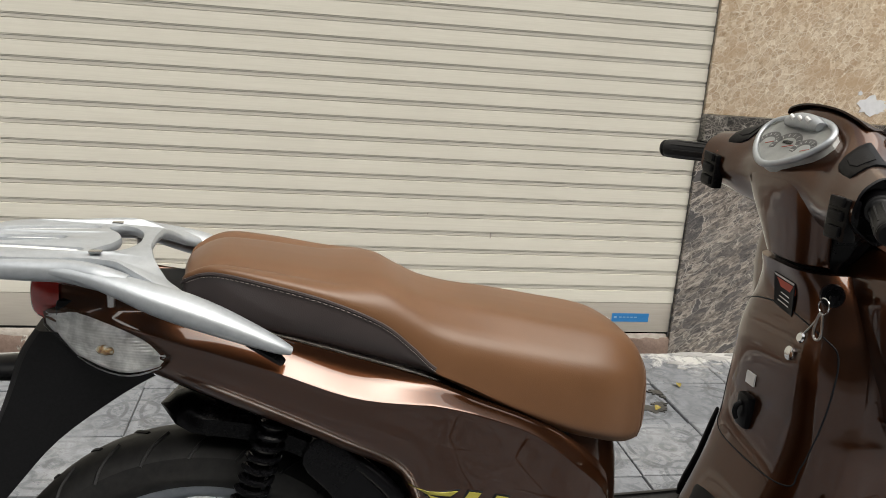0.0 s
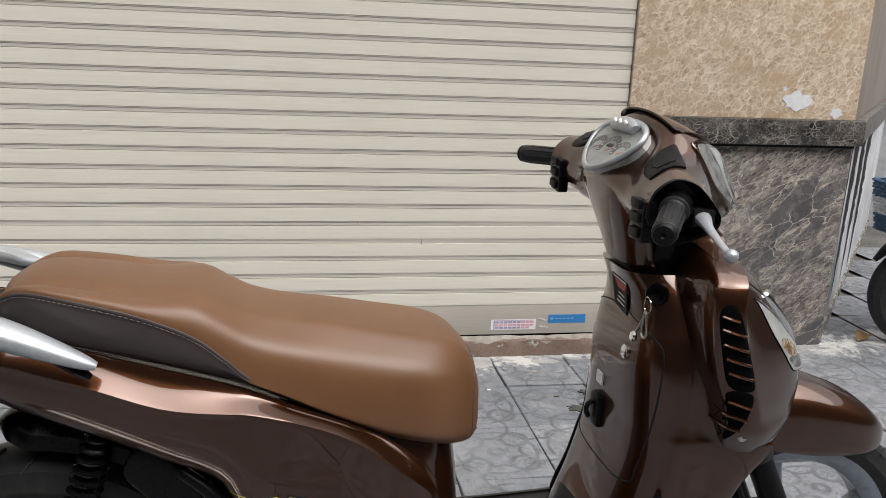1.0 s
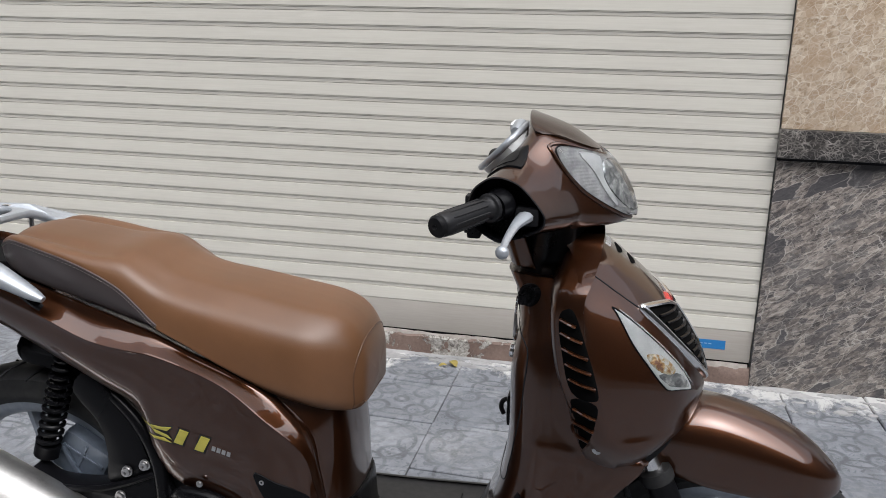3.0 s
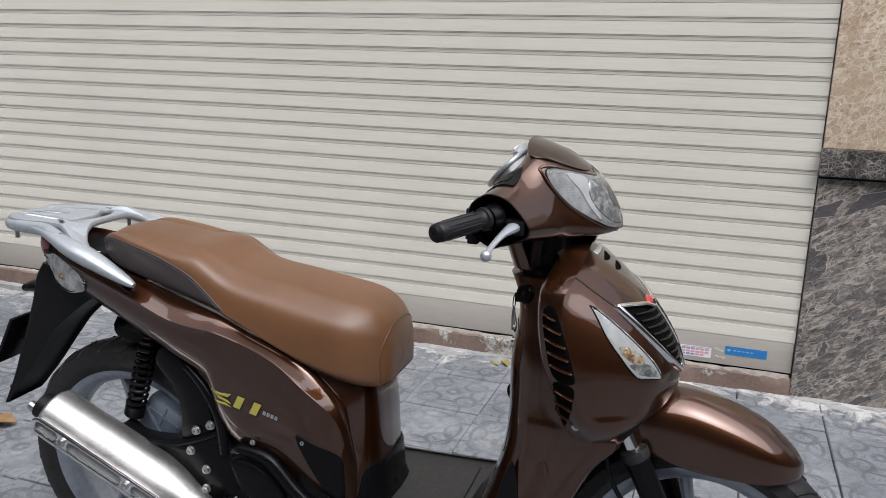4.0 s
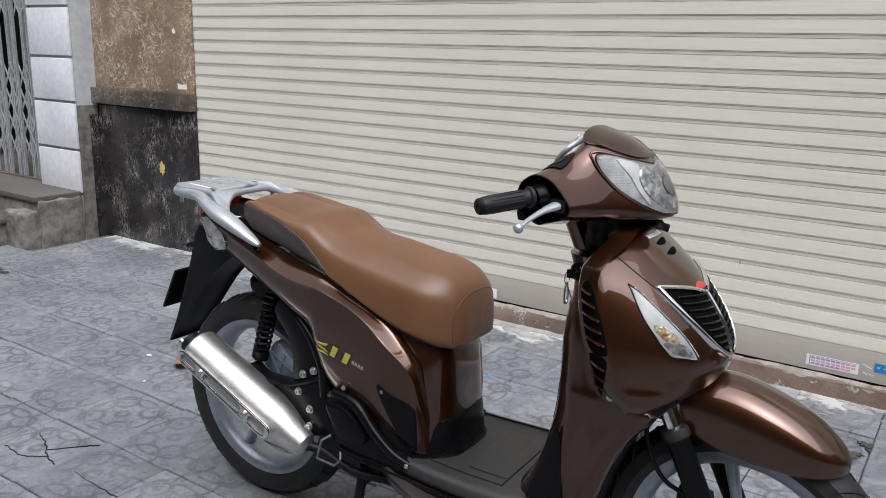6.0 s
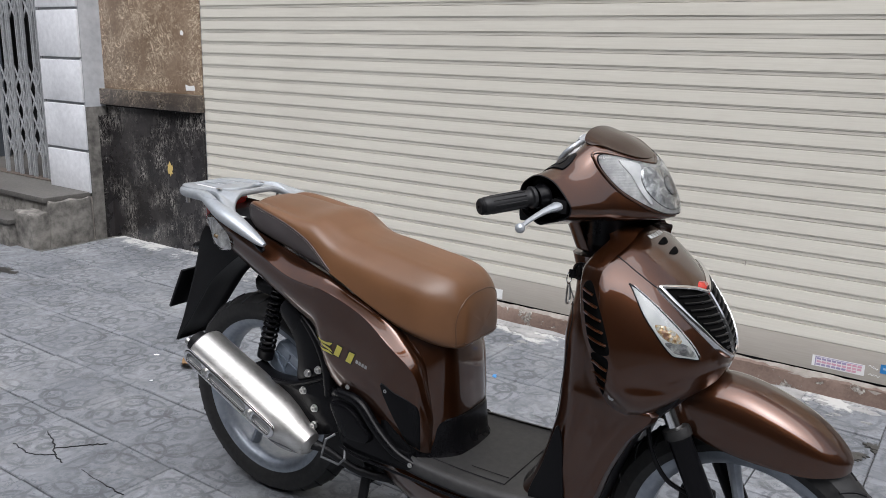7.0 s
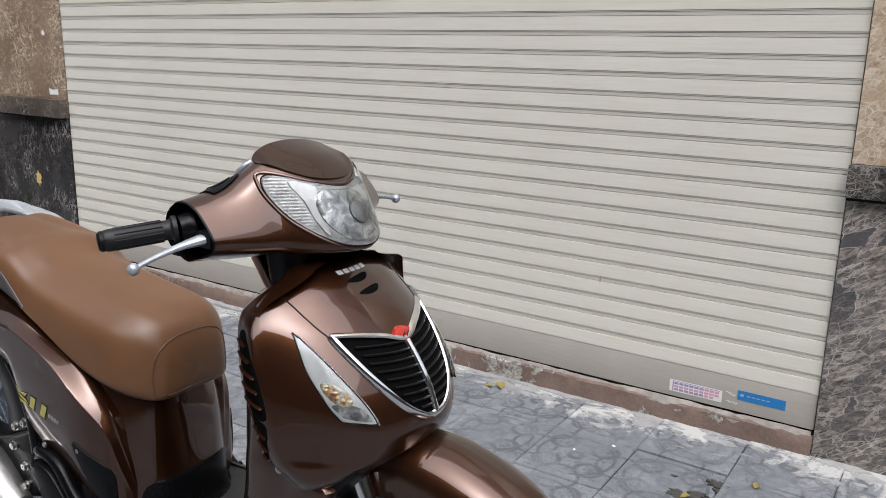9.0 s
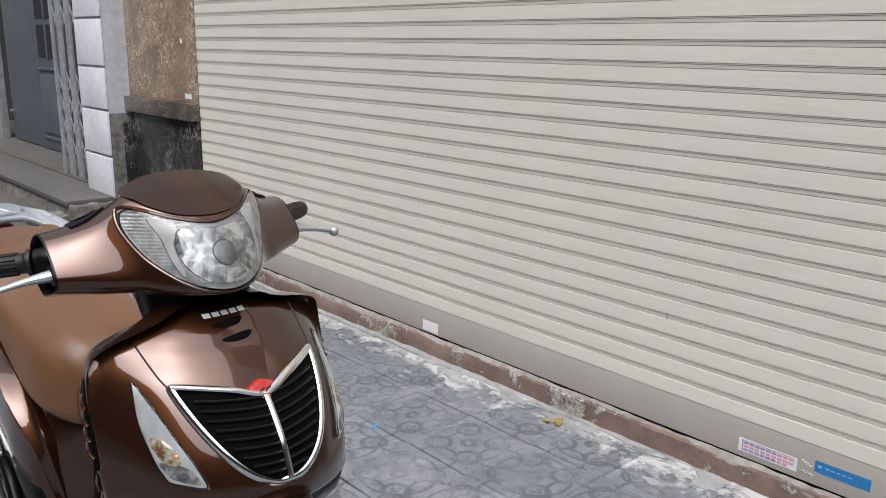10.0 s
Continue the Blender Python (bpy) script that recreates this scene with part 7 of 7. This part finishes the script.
# model badge on each flank: plain yellow shapes and a small grey line, no lettering
def badge(sg):
    side = (0, -sg, 0)

    def lay(name, pts, off, mat, label=""):
        part(name, drape(FAIR_T, [(x, YC + sg * 0.4, z) for x, z in pts], side, off, 0.001, 3, 1), mat, FAIR, label)

    for grow, off, mat, label in ((0.0028, 0.0009, INK, "dark edging of the badge"), (0.0, 0.0014, YELLOW, "plain yellow badge shape")):
        e = grow
        lay("badge_shape", [(-1.330 - 2 * e, 0.5815 + e), (-1.262 + e, 0.5800 + e), (-1.272 + e, 0.5715 - e), (-1.304 - e, 0.5725 - e)], off, mat, label)
        lay("badge_shape", [(-1.304 - e, 0.5725 + e), (-1.272 + e, 0.5640 + e), (-1.264 + e, 0.5560 - e), (-1.296 - e, 0.5640 - e)], off + 0.0001, mat, label)
        lay("badge_shape", [(-1.312 - 2 * e, 0.5590 + e), (-1.278 + e, 0.5570 + e), (-1.264 + e, 0.5490 - e), (-1.300 - e, 0.5520 - e)], off + 0.0002, mat, label)
        for x, z in ((-1.246, 0.5790), (-1.206, 0.5720)):
            lay("badge_shape", [(x - e, z + e), (x + 0.017 + e, z - 0.003 + e), (x + 0.002 + e, z - 0.031 - e), (x - 0.015 - e, z - 0.028 - e)], off, mat, label)
    for i in range(4):
        x, z = -1.186 + i * 0.0092, 0.5560 - i * 0.0022
        lay("badge_mark", [(x, z), (x + 0.0066, z - 0.0015), (x + 0.0045, z - 0.0100), (x - 0.0021, z - 0.0085)], 0.0011, STEEL)


badge(-1), badge(1)
SC.matrix_basis = Matrix.Translation((-0.505, YC, 0)) @ pose(0, 0, 0, 0, 0, 1.7) @ Matrix.Translation((0.5, -YC, 0)) @ SC.matrix_basis


# ---- the recess beyond the pier: a parked motorbike's front wheel and a woven basket ----
def alley_bike():
    bike = thing("parked_motorbike", (1.40, -0.05, 0.03), "dark parked motorbike with a woven basket, half hidden by the pier", "motorbike")
    cx, cy, cz, r = 1.405, -0.05, 0.262, 0.236
    w = part("wheel", lathe([(r - 0.07, -0.035), (r - 0.03, -0.046), (r - 0.008, -0.032), (r, 0), (r - 0.008, 0.032), (r - 0.03, 0.046), (r - 0.07, 0.035)], (cx, cy, cz), (0.25, 1, 0), 48, True), RUBBER, bike, "dusty black tyre")
    part("rim", lathe([(r - 0.078, -0.03), (r - 0.066, -0.034), (r - 0.066, 0.034), (r - 0.078, 0.03)], (cx, cy, cz), (0.25, 1, 0), 48, True), ALLOY, w, "grey rim")
    for i in range(6):
        a = i * math.pi / 3
        d = Vector((math.cos(a), -0.25 * math.cos(a), math.sin(a))).normalized()
        c = Vector((cx, cy, cz))
        part("spoke", tube([tuple(c), tuple(c + d * (r - 0.07))], [0.016, 0.012], 8, 1), ALLOY, w)
    part("hub", lathe([(0.001, -0.05), (0.04, -0.05), (0.045, 0.05), (0.001, 0.05)], (cx, cy, cz), (0.25, 1, 0), 20), ALLOY, w)
    part("mudguard", tube([(cx + (r + 0.03) * math.cos(a), cy - 0.25 * (r + 0.03) * math.cos(a), cz + (r + 0.03) * math.sin(a)) for a in np.linspace(0.4, 2.6, 8)], [0.03, 0.045, 0.05, 0.05, 0.05, 0.05, 0.045, 0.02], 10, 3, False, 0.25), MATBLACK, bike, "black mudguard")
    for s in (-0.07, 0.07):
        part("fork_leg", tube([(cx, cy + s, cz), (cx + 0.10, cy + s, 0.55), (cx + 0.17, cy + s, 0.85)], 0.022, 10), BLACK, bike, "black fork leg")
    part("body", surface(np.array([[(x, cy + s, z) for s, z in ((-w_, lo), (-w_ * 1.1, (lo + hi) / 2), (-w_ * 0.6, hi), (w_ * 0.6, hi), (w_ * 1.1, (lo + hi) / 2), (w_, lo))] for x, lo, hi, w_ in ((1.60, 0.55, 0.85, 0.10), (1.8, 0.40, 0.95, 0.14), (2.2, 0.35, 0.70, 0.15), (2.6, 0.45, 0.75, 0.12))])), BLACK, bike, "black bodywork")
    return bike


alley_bike()


def basket():
    b = thing("woven_basket", (1.27, -0.07, 0.53), "blue and white woven plastic basket with an olive cloth in it", "basket", "", "")
    me = {}
    z0, rows = 0.545, 15
    for k in range(rows):
        f = k / (rows - 1)
        hw, hd = 0.135 + 0.035 * f, 0.09 + 0.02 * f
        z = z0 + 0.20 * f
        n = 44
        pts = []
        for i in range(n):
            a = 2 * math.pi * i / n
            c, s = math.cos(a), math.sin(a)
            q = (abs(c) ** 4 + abs(s) ** 4) ** -0.25
            wob = 0.004 * (1 if (i + k) % 2 else -1)
            pts.append((1.27 + (hw + wob) * c * q, -0.07 + (hd + wob) * s * q, z))
        mat = BASKETWHITE if 5 <= k <= 9 else BASKETBLUE
        part("strand", tube(pts, [0.0075] * n, 5, 1, True, 0.9), mat, b)
    part("floor", box(1.15, 1.39, -0.14, 0.0, 0.540, 0.550, 0.002), BASKETBLUE, b)
    rnd = random.Random(5)
    cloth = bmesh.new()
    bmesh.ops.create_icosphere(cloth, subdivisions=4, radius=1.0)
    for v in cloth.verts:
        n_ = noise.noise(v.co * 2.2) * 0.3 + noise.noise(v.co * 6) * 0.1
        v.co = Vector((1.30 + v.co.x * 0.125, -0.07 + v.co.y * 0.085, 0.755 + v.co.z * 0.085)) + v.co * n_ * 0.08
    part("cloth", cloth, OLIVE, b, "crumpled olive-yellow cloth")
    part("carrier", join(tube([(1.17, -0.12, 0.54), (1.19, -0.10, 0.50), (1.24, -0.07, 0.475), (1.40, -0.05, 0.53), (1.50, -0.05, 0.62)], 0.007, 8), tube([(1.37, -0.12, 0.54), (1.39, -0.08, 0.54), (1.50, -0.05, 0.63)], 0.007, 8)), BLACK, b, "black wire carrier")
    return b


basket()


# ---- leaves and litter on the pavement ----
def leaf_at(x, y, size, turn, mat, label):
    bm = bmesh.new()
    n = 9
    rows = []
    for i in range(n):
        f = i / (n - 1)
        w = size * 0.32 * math.sin(math.pi * min(f * 1.02, 1)) ** 0.8 + 0.0006
        curl = 0.22 * size * math.sin(f * 2.6)
        rows.append([(size * (f - 0.5), -w, curl + 0.15 * w), (size * (f - 0.5), 0, curl * 0.8), (size * (f - 0.5), w, curl + 0.3 * w)])
    top = surface(np.array(rows), False, False)
    ext = bmesh.ops.solidify(top, geom=top.faces[:], thickness=0.0008)
    ob = part("leaf", top, mat, None, label)
    ob.matrix_basis = pose(x, y, ground_z(x, y) + 0.004, 0, 0, turn)
    return tagged(ob, label, "leaf", "fallen leaves")


leaf_at(-1.155, -0.135, 0.033, 20, LEAFMAT, "curled dry yellow leaf by the sill")
leaf_at(-1.118, -0.110, 0.052, 130, LEAFMAT, "curled dry yellow leaf by the sill")
leaf_at(-2.600, -1.292, 0.10, 15, LEAFBROWN, "curled dry brown leaf on the paving")
leaf_at(-2.640, -1.270, 0.07, 100, LEAFBROWN, "curled dry brown leaf on the paving")
leaf_at(1.20, 0.02, 0.10, 30, LEAFBROWN, "curled dry brown leaf in the recess")
leaf_at(-0.10, -0.33, 0.03, 80, LEAFMAT, "small dry leaf on the paving")


def scrap(x, y, size, mat, label, seed):
    pts = [(a - 0.0, b) for a, b in jagged(0, 0, size, size * 0.6, seed, 9)]
    ob = part("scrap", flat([pts], 0.0015, 0, None), mat, None, label, False)
    ob.matrix_basis = pose(x, y, ground_z(x, y) + 0.0012, 0, 0, seed * 40)
    return tagged(ob, label, "litter")


scrap(-1.55, -0.62, 0.020, BLUE, "scrap of blue plastic on the paving", 3)
scrap(-0.66, -0.42, 0.008, WHITE, "crumb of white paper on the paving", 7)
scrap(-2.22, -1.40, 0.010, WHITE, "crumb of white paper on the paving", 11)


scrap(-2.831, -1.288, 0.013, WHITE, "scrap of white paper on the paving", 5)
scrap(-2.61, -1.472, 0.008, WHITE, "crumb of white paper on the paving", 6)
scrap(-0.56, -0.324, 0.010, WHITE, "crumb of white paper on the paving", 8)


# ---- cracked tiles and damp stains ----
def crack(name, pts, seed):
    """A thin dark fissure that wanders across a tile."""
    rnd = random.Random(seed)
    line = catmull([(x, y, 0) for x, y in pts], 7)
    rows = []
    for x, y, _ in line:
        w = rnd.uniform(0.0005, 0.0016)
        x, y = x + rnd.uniform(-0.004, 0.004), y + rnd.uniform(-0.004, 0.004)
        z = ground_z(x, y) + 0.0022
        rows.append([(x - w, y - w, z - 0.004), (x - w, y - w, z), (x + w, y + w, z), (x + w, y + w, z - 0.004)])
    return structure(name, surface(np.array(rows), False, False), INK, "dark crack across a paving tile", "crack")


crack("tile_crack_1", [(-2.521, -1.948), (-2.407, -1.986), (-2.342, -2.025), (-2.249, -2.039)], 1)
crack("tile_crack_2", [(-2.522, -2.06), (-2.414, -2.066), (-2.342, -2.025)], 2)
crack("tile_crack_3", [(-2.228, -2.022), (-2.109, -2.038), (-1.949, -2.039)], 3)
crack("tile_crack_4", [(-2.380, -2.000), (-2.32, -1.930), (-2.270, -1.880)], 4)


def stain(name, spots, seed):
    rnd = random.Random(seed)
    bm = bmesh.new()
    for x, y, w in spots:
        n = 26
        rim = []
        for k in range(n):
            a = 2 * math.pi * k / n
            f = rnd.uniform(0.55, 1.25)
            px, py = x + w * math.cos(a) * f, y + 0.55 * w * math.sin(a) * f
            rim.append(bm.verts.new((px, py, ground_z(px, py) + 0.0016)))
        low = [bm.verts.new((v.co.x, v.co.y, v.co.z - 0.006)) for v in rim]
        c = bm.verts.new((x, y, ground_z(x, y) + 0.0022))
        for k in range(n):
            bm.faces.new((rim[k], rim[(k + 1) % n], c))
            bm.faces.new((low[k], low[(k + 1) % n], rim[(k + 1) % n], rim[k]))
    return structure(name, bm, DAMP, "dark damp stain on the paving", "stain")


stain("damp_stain_1", [(-0.275, -0.505, 0.052), (-0.235, -0.47, 0.028), (-0.205, -0.375, 0.036), (-0.19, -0.415, 0.020), (-0.33, -0.40, 0.010)], 5)
stain("damp_stain_2", [(-4.70, -0.99, 0.10), (-4.60, -0.98, 0.05)], 6)
leaf_at(-0.262, -0.512, 0.030, 40, LEAFMAT, "flattened yellow leaf in a damp stain")


# ---- paving tiles ----
def paving():
    pav = thing("paving", (-1.5, -1.6, 0.0), "worn grey patterned cement paving tiles with dirty joints", "paving", "", "structure")
    size, deep = TILE_P - 0.0036, TILE_Q - 0.0036
    rnd = random.Random(11)
    meshes = []
    for k in range(5):
        b = box(-size / 2, size / 2, -deep / 2, deep / 2, -0.02, 0.0, 0.0)
        top = [e for e in b.edges if all(v.co.z > -0.001 for v in e.verts)]
        bmesh.ops.bevel(b, geom=top, offset=0.0018 + 0.0006 * k, segments=1, affect="EDGES")
        me = finish(b, "tile", False)
        me.materials.append(TILE)
        meshes.append(me)
    tilt_x, tilt_y = math.degrees(math.atan(0.004)), -math.degrees(math.atan(0.010))
    spare = bmesh.new()
    for i in range(-25, 16):
        for j in range(-16, 6):
            x, y = TILE_X + (i + 0.5) * TILE_P, TILE_Y + (j + 0.5) * TILE_Q
            if y > -0.01 and not (x > 1.0 + 0.86 * y and y < 1.9):
                continue
            if x < -5.0 and y > -0.70:
                continue
            m = pose(x, y, ground_z(x, y) + rnd.uniform(-0.0012, 0.0012), tilt_x + rnd.uniform(-0.25, 0.25), tilt_y + rnd.uniform(-0.25, 0.25), rnd.choice((0, 180)) + rnd.uniform(-0.3, 0.3))
            near = -4.9 < x < 1.3 and -2.75 < y
            if near:
                ob = new("tile", meshes[rnd.randrange(5)])
                ob.parent = pav
                ob.matrix_parent_inverse = pav.matrix_basis.inverted()
                ob.matrix_basis = m
            else:
                v = [spare.verts.new(m @ Vector(c)) for c in ((-size / 2, -deep / 2, 0), (size / 2, -deep / 2, 0), (size / 2, deep / 2, 0), (-size / 2, deep / 2, 0))]
                spare.faces.new(v)
    tagged(part("outer_tiles", spare, TILE, pav, "", False), kind="stuff")
    return pav


paving()
